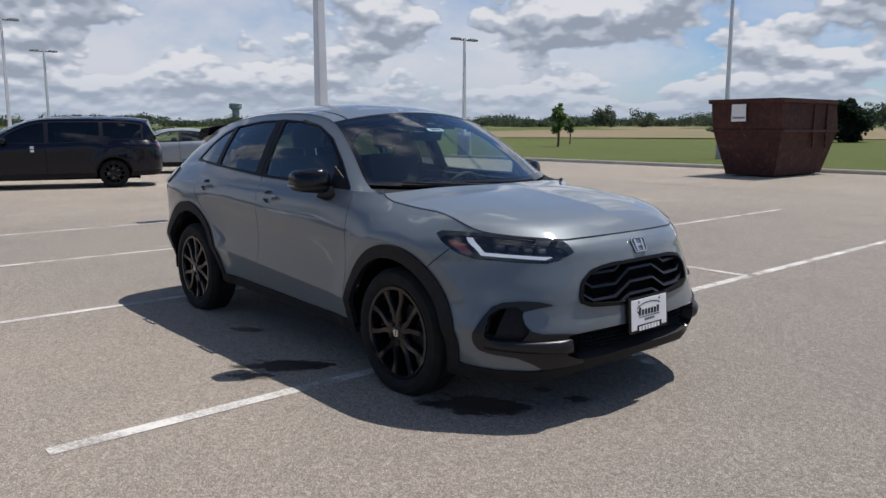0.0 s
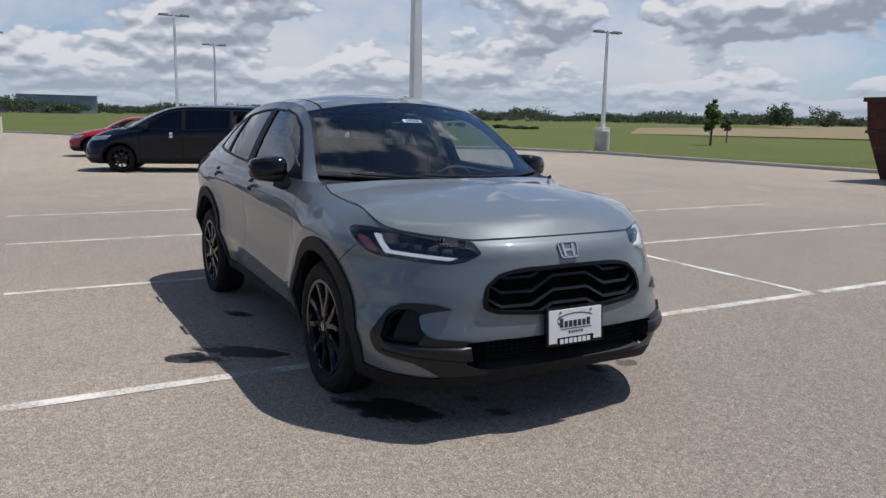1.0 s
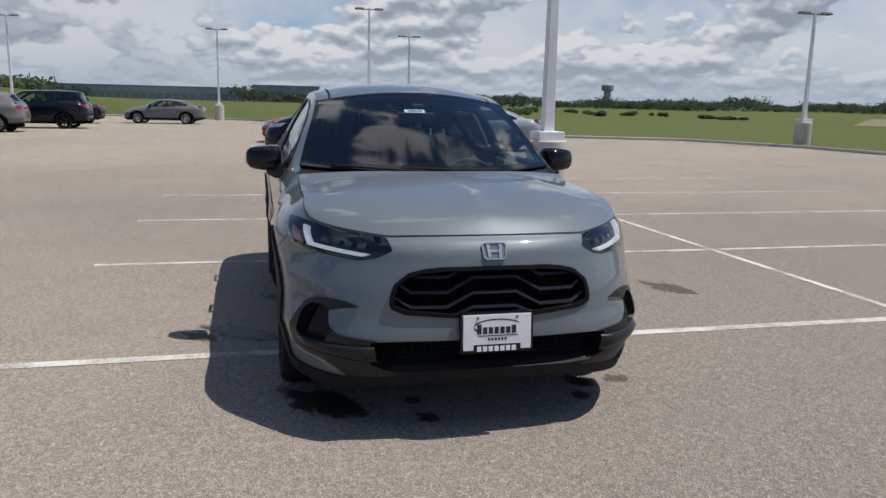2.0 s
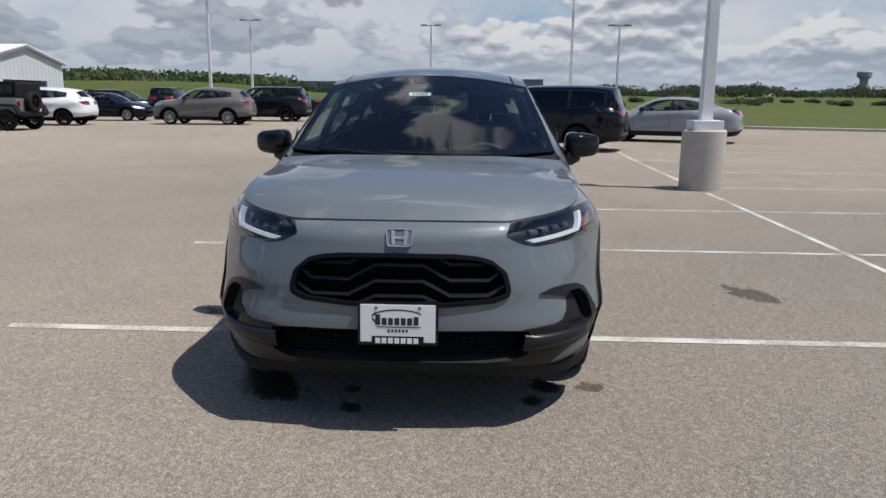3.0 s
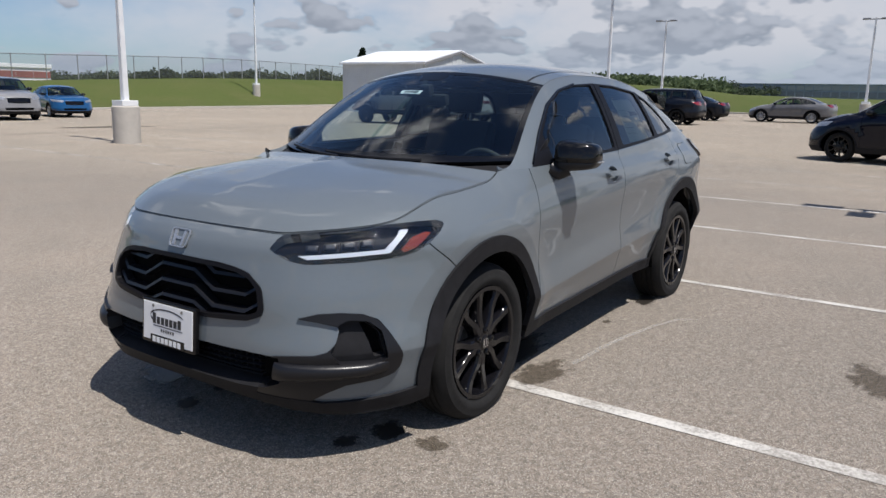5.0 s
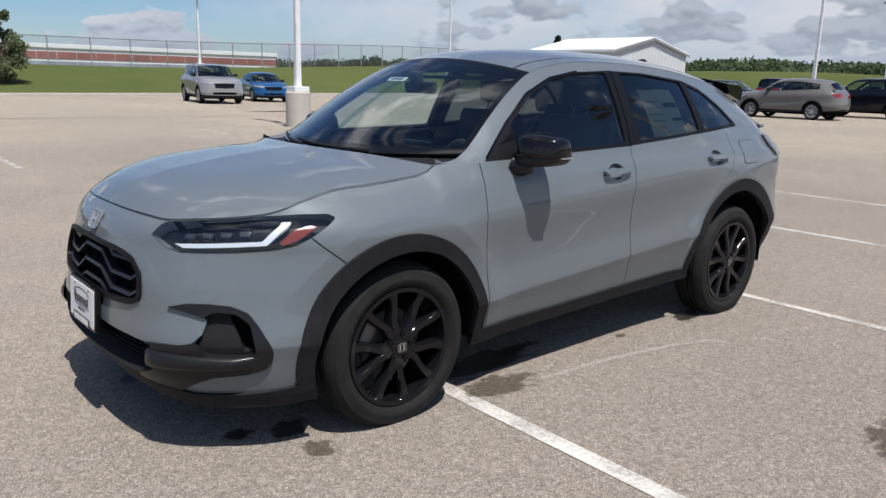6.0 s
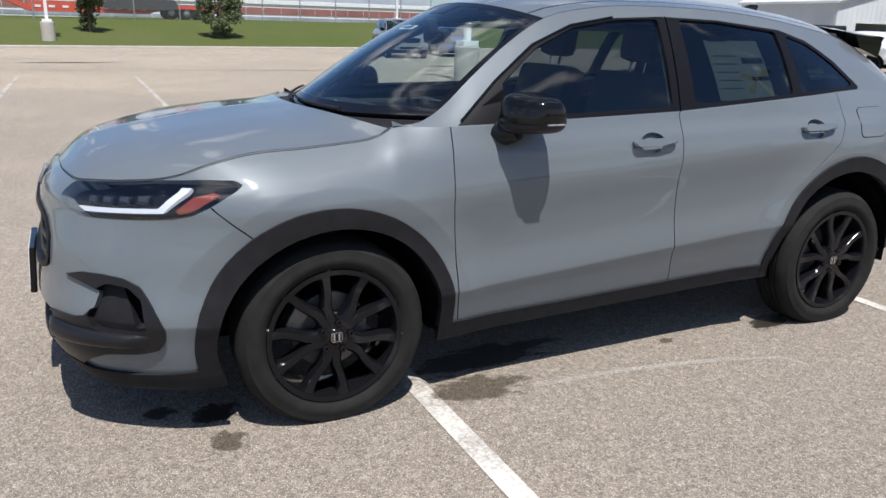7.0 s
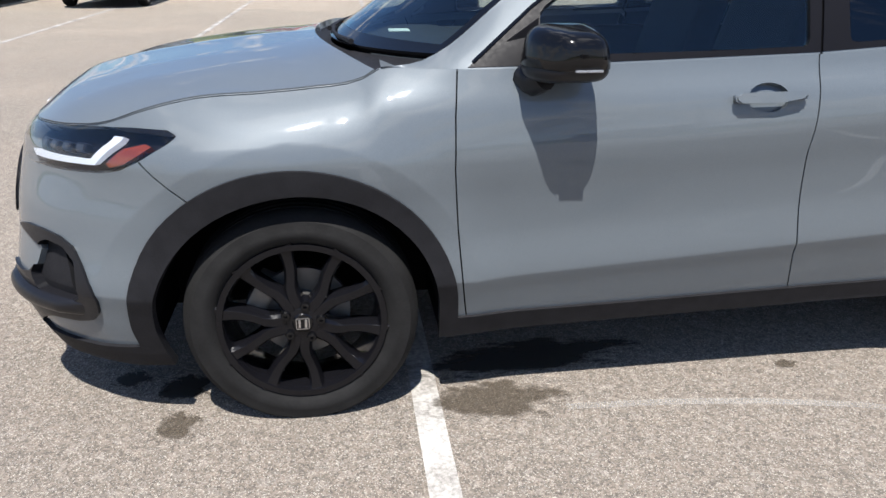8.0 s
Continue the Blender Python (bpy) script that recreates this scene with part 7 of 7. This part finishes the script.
def spec_van():
    return spec_suv(
        axle=1.5, wheel_r=0.345, track=0.95, xc=1.42, xb=-1.5, a0=1.0, b0=1.15, flare=0.012,
        XF=table((0.2, 2.30), (0.35, 2.43), (0.6, 2.44), (0.75, 2.39), (0.85, 2.30), (0.95, 2.2)),
        XR=table((0.2, -2.5), (0.5, -2.67), (0.8, -2.66), (1.1, -2.6), (1.3, -2.5)),
        W=table((0.2, 0.90), (0.35, 0.955), (0.7, 0.975), (0.95, 0.98), (1.1, 0.955), (1.2, 0.935)),
        T=table((3.0, 0.87), (2.6, 0.87), (2.1, 0.94), (1.7, 1.02), (1.3, 1.09), (0.8, 1.075), (0.0, 1.06), (-1.0, 1.10), (-2.0, 1.15), (-3.4, 1.12)),
        tin=table((3.0, 0.0), (2.5, 0.0), (2.1, 0.03), (1.7, 0.09), (1.3, 0.085), (0.8, 0.02), (-1.5, 0.015), (-2.3, 0.05), (-3.4, 0.02)),
        z0=table((3.0, 0.22), (0, 0.24), (-3.4, 0.30)),
        Rx=table((1.3, 0.868), (1.1, 0.85), (0.3, 0.735), (-0.5, 0.72), (-1.8, 0.70), (-2.3, 0.71), (-2.5, 0.76)),
        Rz=table((1.3, 1.092), (1.1, 1.18), (0.7, 1.42), (0.3, 1.595), (-0.2, 1.66), (-1.2, 1.668), (-2.1, 1.62), (-2.35, 1.5), (-2.5, 1.17)),
        u_corner=2.0, x_hood=1.3, hood_c=(1.56, 1.12), hood_z=table((2.28, 0.87), (2.1, 0.98), (1.85, 1.06), (1.56, 1.12)),
        ws_base=(1.50, 1.11), ws_top=(0.42, 1.635), x_base=1.15, x_top=0.3,
        roof_c=table((0.42, 1.635), (0.0, 1.71), (-1.0, 1.735), (-2.0, 1.71), (-2.38, 1.67)), x_end=-2.28, x_end_c=-2.38,
        rear_c=table((-2.38, 1.67), (-2.45, 1.45), (-2.55, 1.2), (-2.62, 1.12)), u_tail=-2.62)


def spec_boxy():
    """A square-backed SUV."""
    return spec_suv(
        Rx=table((1.077, 0.782), (0.93, 0.770), (0.88, 0.758), (0.336, 0.665), (0.0, 0.655), (-1.0, 0.640), (-1.7, 0.62), (-1.95, 0.63), (-2.06, 0.66)),
        Rz=table((1.077, 1.076), (0.93, 1.096), (0.88, 1.120), (0.7, 1.26), (0.5, 1.41), (0.336, 1.50), (0.1, 1.545), (-0.8, 1.56), (-1.6, 1.545), (-1.85, 1.49), (-1.98, 1.32), (-2.08, 1.15)),
        roof_c=table((0.42, 1.545), (0.2, 1.585), (-0.7, 1.61), (-1.6, 1.59), (-1.92, 1.555)), ws_top=(0.42, 1.545), x_end=-1.83, x_end_c=-1.92,
        rear_c=table((-1.92, 1.555), (-2.0, 1.38), (-2.08, 1.2), (-2.15, 1.115)))


def build_car(label, spec, at, paint, rim=None, scale=(1, 1, 1), name="parked_car", dlo_end=-1.5, pillars=(-0.28, -1.0), glass=None, cabin_on=True, tail_z=0.95, lamp_z=None, trim_low=0.36):
    s = spec
    sh = Shape(s)
    car = thing(name, label, "car", at @ Matrix.Diagonal((*scale, 1)), "cars parked on the lot")
    AX, R = s["axle"], s["wheel_r"]
    lz = lamp_z or float(s["T"](2.3)) - 0.03
    uc = s["u_corner"]
    reg = [("low", 0.006, [(sh.uR - 0.1, 0.1), (sh.uR - 0.1, trim_low + 0.1), (-1.7, trim_low), (1.7, trim_low), (sh.uF + 0.1, trim_low - 0.02), (sh.uF + 0.1, 0.1)])]
    for q, x in enumerate((pillars[0] + 0.03, AX - 0.47)):
        reg.append(("gap%d" % q, -0.006, stroke([(x, float(s["T"](x)) + 0.01), (x - 0.01, trim_low)], 0.008)))
    reg.append(("grille", -0.02, [(sh.uF + 0.1, lz - 0.02), (sh.u_of_y(0.42, 0.6), lz - 0.04), (sh.u_of_y(0.40, 0.6), 0.64), (sh.uF + 0.1, 0.62)]))
    reg.append(("intake", -0.02, [(sh.uF + 0.1, 0.48), (sh.u_of_y(0.52, 0.45), 0.47), (sh.u_of_y(0.48, 0.4), trim_low + 0.02), (sh.uF + 0.1, trim_low + 0.02)]))
    reg.append(("lamp", 0.004, [(sh.u_of_y(0.45, lz), lz - 0.01), (uc - 0.05, lz + 0.05), (uc - 0.25, lz + 0.06), (uc - 0.15, lz - 0.05), (sh.u_of_y(0.50, lz), lz - 0.10)]))
    ut = sh.uR + 0.45
    reg.append(("tail", 0.006, [(ut + 0.42, tail_z + 0.06), (ut, tail_z + 0.10), (ut - 0.2, tail_z + 0.08), (ut - 0.2, tail_z - 0.08), (ut + 0.2, tail_z - 0.06)]))
    for sx in (1, -1):
        reg.append(("arch%d" % (sx < 0), 0.008, [(sx * AX + R + 0.085, 0.1)] + arc(sx * AX, R, R + 0.09, 0, 180, 16) + [(sx * AX - R - 0.085, 0.1)]))
    for sx in (1, -1):
        reg.append((None, 0, [(sx * AX + R + 0.045, 0.05)] + arc(sx * AX, R, R + 0.05, -8, 188, 18) + [(sx * AX - R - 0.045, 0.05)]))
    out = panel(with_normals(sh.side, -1), body_columns(sh, 0.09, 10), ("paint", 0.0), reg)
    put_panel(out, {"paint": ("body_side", paint, ""), "low": ("lower_trim", M["black_trim"], "black lower trim"), "gap0": ("shut_line", M["gap"], ""), "gap1": ("shut_line", M["gap"], ""), "grille": ("grille", M["gloss_black"], "black grille"), "intake": ("lower_intake", M["gap"], "dark lower intake"),
                    "lamp": ("headlamp", M["silver"], "clear headlamp"), "tail": ("tail_lamp", M["red"], "red tail lamp"), "arch0": ("front_arch_trim", M["black_trim"], "black arch trim"), "arch1": ("rear_arch_trim", M["black_trim"], "black arch trim")}, car)
    for f, nm, cols in ((sh.hood(), "bonnet", unit_cols(8, 10)), (sh.roof(), "roof", unit_cols(6, 10))):
        put_panel(panel(with_normals(f, 1), cols, ("p", 0.002), []), {"p": (nm, paint, "")}, car, "both")
    put_panel(panel(with_normals(sh.cowl(), 1), unit_cols(4, 2), ("p", 0), []), {"p": ("cowl", M["black_trim"], "")}, car, "both")
    put_panel(panel(with_normals(sh.windscreen(), 1), unit_cols(8, 8), ("g", 0), [("f", 0.001, [(0.95, -0.1), (1.1, -0.1), (1.1, 1.1), (0.95, 1.1)])]), {"g": ("windscreen", M["glass"], "clear windscreen"), "f": ("windscreen_border", M["gloss_black"], "")}, car, "both")
    sedan = s["x_end"] > -1.2
    gq = 0.52 if sedan else 0.72
    put_panel(panel(with_normals(sh.tail(), 1), unit_cols(8, 10), ("p", 0), [("g", -0.003, [(-0.1, 0.06), (0.86, 0.06), (0.88, gq), (-0.1, gq + 0.03)])]), {"p": ("boot_lid" if sedan else "tailgate", paint, ""), "g": ("rear_window", M["glass_dark"], "dark rear window")}, car, "both")
    x0 = s["x_base"] - 0.12
    xs = np.linspace(x0, dlo_end, 22)
    top = [(x, float(s["Rz"](x)) - 0.055) for x in xs]
    bot = [(x, float(s["T"](x)) + 0.022) for x in xs]
    keep = [(a, b) for a, b in zip(top, bot) if a[1] > b[1] + 0.015]
    dlo = [a for a, b in keep] + [b for a, b in keep[::-1]]
    tr = [("trim", 0.002, dlo)]
    edges = [keep[0][0][0] - 0.06, *[e for p in pillars for e in (p + 0.045, p - 0.045)], keep[-1][0][0] + 0.05]
    for k in range(0, len(edges) - 1, 2):
        a, b = edges[k], edges[k + 1]
        xs2 = np.linspace(a, b, 8)
        g = [(x, min(float(s["Rz"](x)) - 0.08, 9)) for x in xs2] + [(x, float(s["T"](x)) + 0.04) for x in xs2[::-1]]
        if min(float(s["Rz"](x)) - float(s["T"](x)) for x in xs2) > 0.125:
            tr.append(("glass%d" % min(k // 2, 1), -0.004, g))
    ue = s["u_tail"]
    out = panel(with_normals(sh.glasshouse, -1), glass_columns(sh, 0.09, 6, ue, s["x_hood"] - 0.02), ("paint", 0.0), tr)
    put_panel(out, {"paint": ("side_frame", paint, ""), "trim": ("window_trim", M["satin_black"], "black window surround"), "glass0": ("front_door_glass", glass or M["glass_side"], "tinted door glass"),
                    "glass1": ("rear_door_glass", glass or M["glass_dark"], "dark rear glass")}, car)
    for sy in (1, -1):
        bm = bmesh.new()
        mx, mz = s["x_base"] - 0.30, float(s["T"](s["x_base"] - 0.3)) + 0.07
        my = float(s["W"](mz)) + 0.06
        bmesh.ops.create_uvsphere(bm, u_segments=12, v_segments=8, radius=1, matrix=Matrix.Translation((mx, sy * my, mz)) @ Matrix.Diagonal((0.09, 0.11, 0.075, 1)))
        part("door_mirror", bm, M["gloss_black"], car, "black door mirror", True)
    part("underbody", box_bm(-AX - 0.6, AX + 0.6, -0.66, 0.66, 0.2, 0.36), M["gap"], car)
    wheel_wells(car, s, R + 0.07, s["track"] - 0.03)
    if cabin_on:
        part("cabin_floor", box_bm(s["x_end"] + 0.1, 0.9, -0.66, 0.66, 0.45, 0.62), M["cabin"], car)
        for sy in (1, -1):
            part("seat", box_bm(-0.16, 0.0, sy * 0.37 - 0.22, sy * 0.37 + 0.22, 0.6, float(s["Rz"](-0.2)) - 0.28, bevel=0.06), M["seat"], car, "", True)
        part("rear_seat", box_bm(-1.06, -0.9, -0.55, 0.55, 0.6, float(s["Rz"](-0.9)) - 0.30, bevel=0.06), M["seat"], car, "", True)
    w = make_wheel(car, R, R * 0.71, 0.215, False, rim)
    place_wheels(car, w, AX, s["track"], R - 0.002)
    return car


def at_ground(x, y, heading):
    """A pose on the lot; heading in degrees from +x towards +y."""
    return pose(x, y, lot_height(x, y), 0, 0, heading)


SUV, BOXY, SEDAN, VAN = spec_suv(), spec_boxy(), spec_sedan(), spec_van()
van = build_car("glossy black minivan with black wheels and a window tag", VAN, at_ground(-16.36, 1.77, -107.7), M["van"], dlo_end=-2.2, pillars=(-0.05, -1.25), glass=M["glass_van"], name="parked_minivan", tail_z=1.0)
for k, z in enumerate((0.96, 0.88)):
    part("window_tag", box_bm(0.22, 0.30, 0.972 + 0.006 * k, 0.982 + 0.006 * k, z, z + 0.06), M["white"], van, "small white door tag")
build_car("silver-blue sedan with black wheels", SEDAN, at_ground(-20.30, 6.47, -112.8), M["sedan_silver"], name="parked_sedan")
build_car("dark grey sedan with silver wheels near the kerb", SEDAN, at_ground(-43.56, -6.04, -96.6), M["sedan_grey"], M["silver"], name="parked_sedan")
build_car("bright red hatchback beyond the minivan", SEDAN, at_ground(-23.50, 1.48, -105.7), M["red_paint"], scale=(0.95, 0.97, 0.95), name="parked_hatchback")
build_car("taupe-grey SUV with silver wheels and a window sheet", SUV, at_ground(-30.28, -12.39, -91.4), M["suv_grey"], M["silver"], scale=(1.02, 1.01, 1.05), name="parked_crossover")
build_car("black SUV with dark glass", BOXY, at_ground(-34.81, -10.94, -91.5), M["dark_paint"], scale=(1.10, 1.08, 1.10), name="parked_large_suv", dlo_end=-1.75)
build_car("white SUV with black lower trim", SUV, at_ground(-28.47, -19.19, -87.3), M["white_paint"], scale=(1.03, 1.03, 1.03), name="parked_crossover")
build_car("dark slate sedan with silver wheels", SEDAN, at_ground(-34.39, -18.98, 88.6), M["dark_paint"], M["silver"], name="parked_sedan")
opened = build_car("dark SUV with its tailgate standing open", BOXY, at_ground(-42.54, -22.10, 80.6), M["dark_paint"], name="parked_suv_open", dlo_end=-1.75)
gate = part("open_tailgate", box_bm(-0.05, 0.05, -0.62, 0.62, -0.95, 0.0, bevel=0.03, m=Matrix.Translation((-1.95, 0, 1.56)) @ pose(0, 0, 0, 0, 75, 0)), M["dark_paint"], opened, "raised dark tailgate")
build_car("dark red minivan seen from behind", BOXY, at_ground(-44.69, -19.77, 185.5), M["dark_paint"], scale=(1.05, 1.05, 1.10), name="parked_large_suv", dlo_end=-1.75)
build_car("dark green sedan at the end of the row", SEDAN, at_ground(-42.40, -11.56, -94.5), M["dark_paint"], name="parked_sedan")
build_car("silver boxy SUV with black grille facing out", BOXY, at_ground(-12.54, -31.71, 80.2), M["silver_paint"], M["silver"], scale=(1.06, 1.07, 1.10), name="parked_large_suv", dlo_end=-1.75)
build_car("bright blue compact hatchback", SUV, at_ground(-16.15, -33.52, 77.1), M["blue_paint"], M["silver"], scale=(0.97, 0.99, 0.90), name="parked_hatchback")
build_car("grey SUV with silver wheels parked in the next row", SUV, at_ground(6.17, -17.27, -91.5), M["suv_grey"], M["silver"], scale=(1.02, 1.01, 1.04), name="parked_crossover")
build_car("dark SUV parked in the next row", SUV, at_ground(9.29, -16.84, -91.4), M["dark_paint"], M["silver"], scale=(1.02, 1.01, 1.04), name="parked_crossover")


def build_jeep(at):
    j = thing("parked_offroader", "flat-grey boxy four-door off-roader with black hardtop and spare wheel", "car", at, "cars parked on the lot")
    P = M["jeep_paint"]
    part("body_tub", box_bm(-1.95, 1.0, -0.80, 0.80, 0.62, 1.22, bevel=0.05), P, j, "flat grey body tub", True)
    part("bonnet", prism_bm(rounded([(0.95, 0.75), (0.95, 1.24), (1.2, 1.24), (2.05, 1.14), (2.10, 0.75)], 0.05), -0.66, 0.66), P, j, "flat grey bonnet", True)
    part("grille", box_bm(2.08, 2.13, -0.62, 0.62, 0.72, 1.12, bevel=0.02), P, j)
    for k in range(7):
        part("grille_slot", box_bm(2.12, 2.135, -0.33 + 0.10 * k, -0.27 + 0.10 * k, 0.80, 1.06), M["gap"], j)
    for sy in (1, -1):
        part("headlamp", lathe_bm([(0.0, 2.15), (0.085, 2.14), (0.09, 2.12)], "x", 16, at=(0, sy * 0.50, 0.97)), M["silver"], j, "round headlamp", True)
        for sx in (1, -1):
            fl = [(sx * 1.5 - 0.62, 0.62), (sx * 1.5 - 0.42, 0.98), (sx * 1.5 + 0.42, 1.0), (sx * 1.5 + 0.66, 0.74), (sx * 1.5 + 0.60, 0.70), (sx * 1.5 + 0.38, 0.92), (sx * 1.5 - 0.38, 0.90), (sx * 1.5 - 0.55, 0.60)]
            part("wing_flare", prism_bm(fl, min(sy * 0.70, sy * 0.97), max(sy * 0.70, sy * 0.97)), M["black_trim"], j, "black plastic flare")
        for x0, x1 in ((-0.84, -0.16), (-1.80, -0.96)):
            part("side_window", box_bm(x0, x1, sy * 0.735 - 0.008, sy * 0.735 + 0.008, 1.27, 1.68, bevel=0.004), M["glass_van"], j, "dark side window")
        part("side_window", prism_bm([(-0.04, 1.27), (0.74, 1.27), (0.52, 1.68), (-0.04, 1.68)], sy * 0.735 - 0.008, sy * 0.735 + 0.008), M["glass_van"], j, "dark side window")
        for x0, x1, m in ((-0.90, -0.10, P), (-1.93, -0.91, M["black_trim"])):
            bm = bmesh.new()
            for q in ((x0, x0 + 0.06, 1.21, 1.74), (x1 - 0.06, x1, 1.21, 1.74), (x0 + 0.06, x1 - 0.06, 1.21, 1.275), (x0 + 0.06, x1 - 0.06, 1.675, 1.74)):
                add_box(bm, q[0], q[1], sy * 0.74 - 0.02, sy * 0.74 + 0.02, q[2], q[3])
            part("window_frame", bm, m, j)
        bm = bmesh.new()
        for q in ((-0.09, -0.03, 1.21, 1.74), (-0.03, 0.76, 1.21, 1.275), (-0.03, 0.50, 1.675, 1.74)):
            add_box(bm, q[0], q[1], sy * 0.74 - 0.02, sy * 0.74 + 0.02, q[2], q[3])
        add_prism(bm, [(0.72, 1.21), (0.86, 1.21), (0.60, 1.74), (0.49, 1.74)], sy * 0.74 - 0.021, sy * 0.74 + 0.021)
        part("window_frame", bm, P, j)
        part("door_seam", box_bm(-0.08, -0.07, sy * 0.80 - 0.006, sy * 0.80 + 0.006, 0.66, 1.2), M["gap"], j)
        part("door_seam", box_bm(0.80, 0.81, sy * 0.80 - 0.006, sy * 0.80 + 0.006, 0.66, 1.2), M["gap"], j)
        part("side_step", box_bm(-0.95, 0.9, sy * 0.84 - 0.06, sy * 0.84 + 0.06, 0.50, 0.56, bevel=0.02), M["black_trim"], j)
        part("door_mirror", box_bm(0.62, 0.74, sy * 0.98 - 0.09, sy * 0.98 + 0.09, 1.18, 1.36, bevel=0.03), M["black_trim"], j, "", True)
        part("tail_lamp", box_bm(-1.99, -1.93, sy * 0.70 - 0.07, sy * 0.70 + 0.07, 0.90, 1.10, bevel=0.01), M["red"], j, "red tail lamp")
    part("hardtop", prism_bm(rounded([(-1.96, 1.72), (0.62, 1.735), (0.58, 1.79), (0.0, 1.83), (-1.9, 1.82)], 0.03), -0.74, 0.74), M["black_trim"], j, "black hardtop", True)
    part("rear_shell", box_bm(-1.95, -1.80, -0.72, 0.72, 1.2, 1.74, bevel=0.03), M["black_trim"], j)
    part("windscreen", prism_bm([(0.84, 1.22), (0.88, 1.22), (0.62, 1.73), (0.58, 1.73)], -0.70, 0.70), M["glass"], j, "flat windscreen")
    part("front_bumper", box_bm(2.15, 2.40, -0.80, 0.80, 0.55, 0.75, bevel=0.04), M["black_trim"], j, "black bumper", True)
    part("rear_bumper", box_bm(-2.15, -1.95, -0.80, 0.80, 0.52, 0.72, bevel=0.04), M["black_trim"], j, "black bumper", True)
    part("underbody", box_bm(-1.8, 1.9, -0.6, 0.6, 0.42, 0.66), M["gap"], j)
    part("number_plate", box_bm(-2.0, -1.98, -0.62, -0.34, 0.72, 0.88), M["white"], j, "blank white plate")
    w = make_wheel(j, 0.40, 0.235, 0.26, False)
    place_wheels(j, w, 1.5, 0.94, 0.40)
    copy_thing(w, Matrix.Translation((-2.22, 0.0, 1.08)) @ pose(0, 0, 0, 0, 0, 90))
    return j


build_jeep(at_ground(-23.95, -18.9, -93.3))
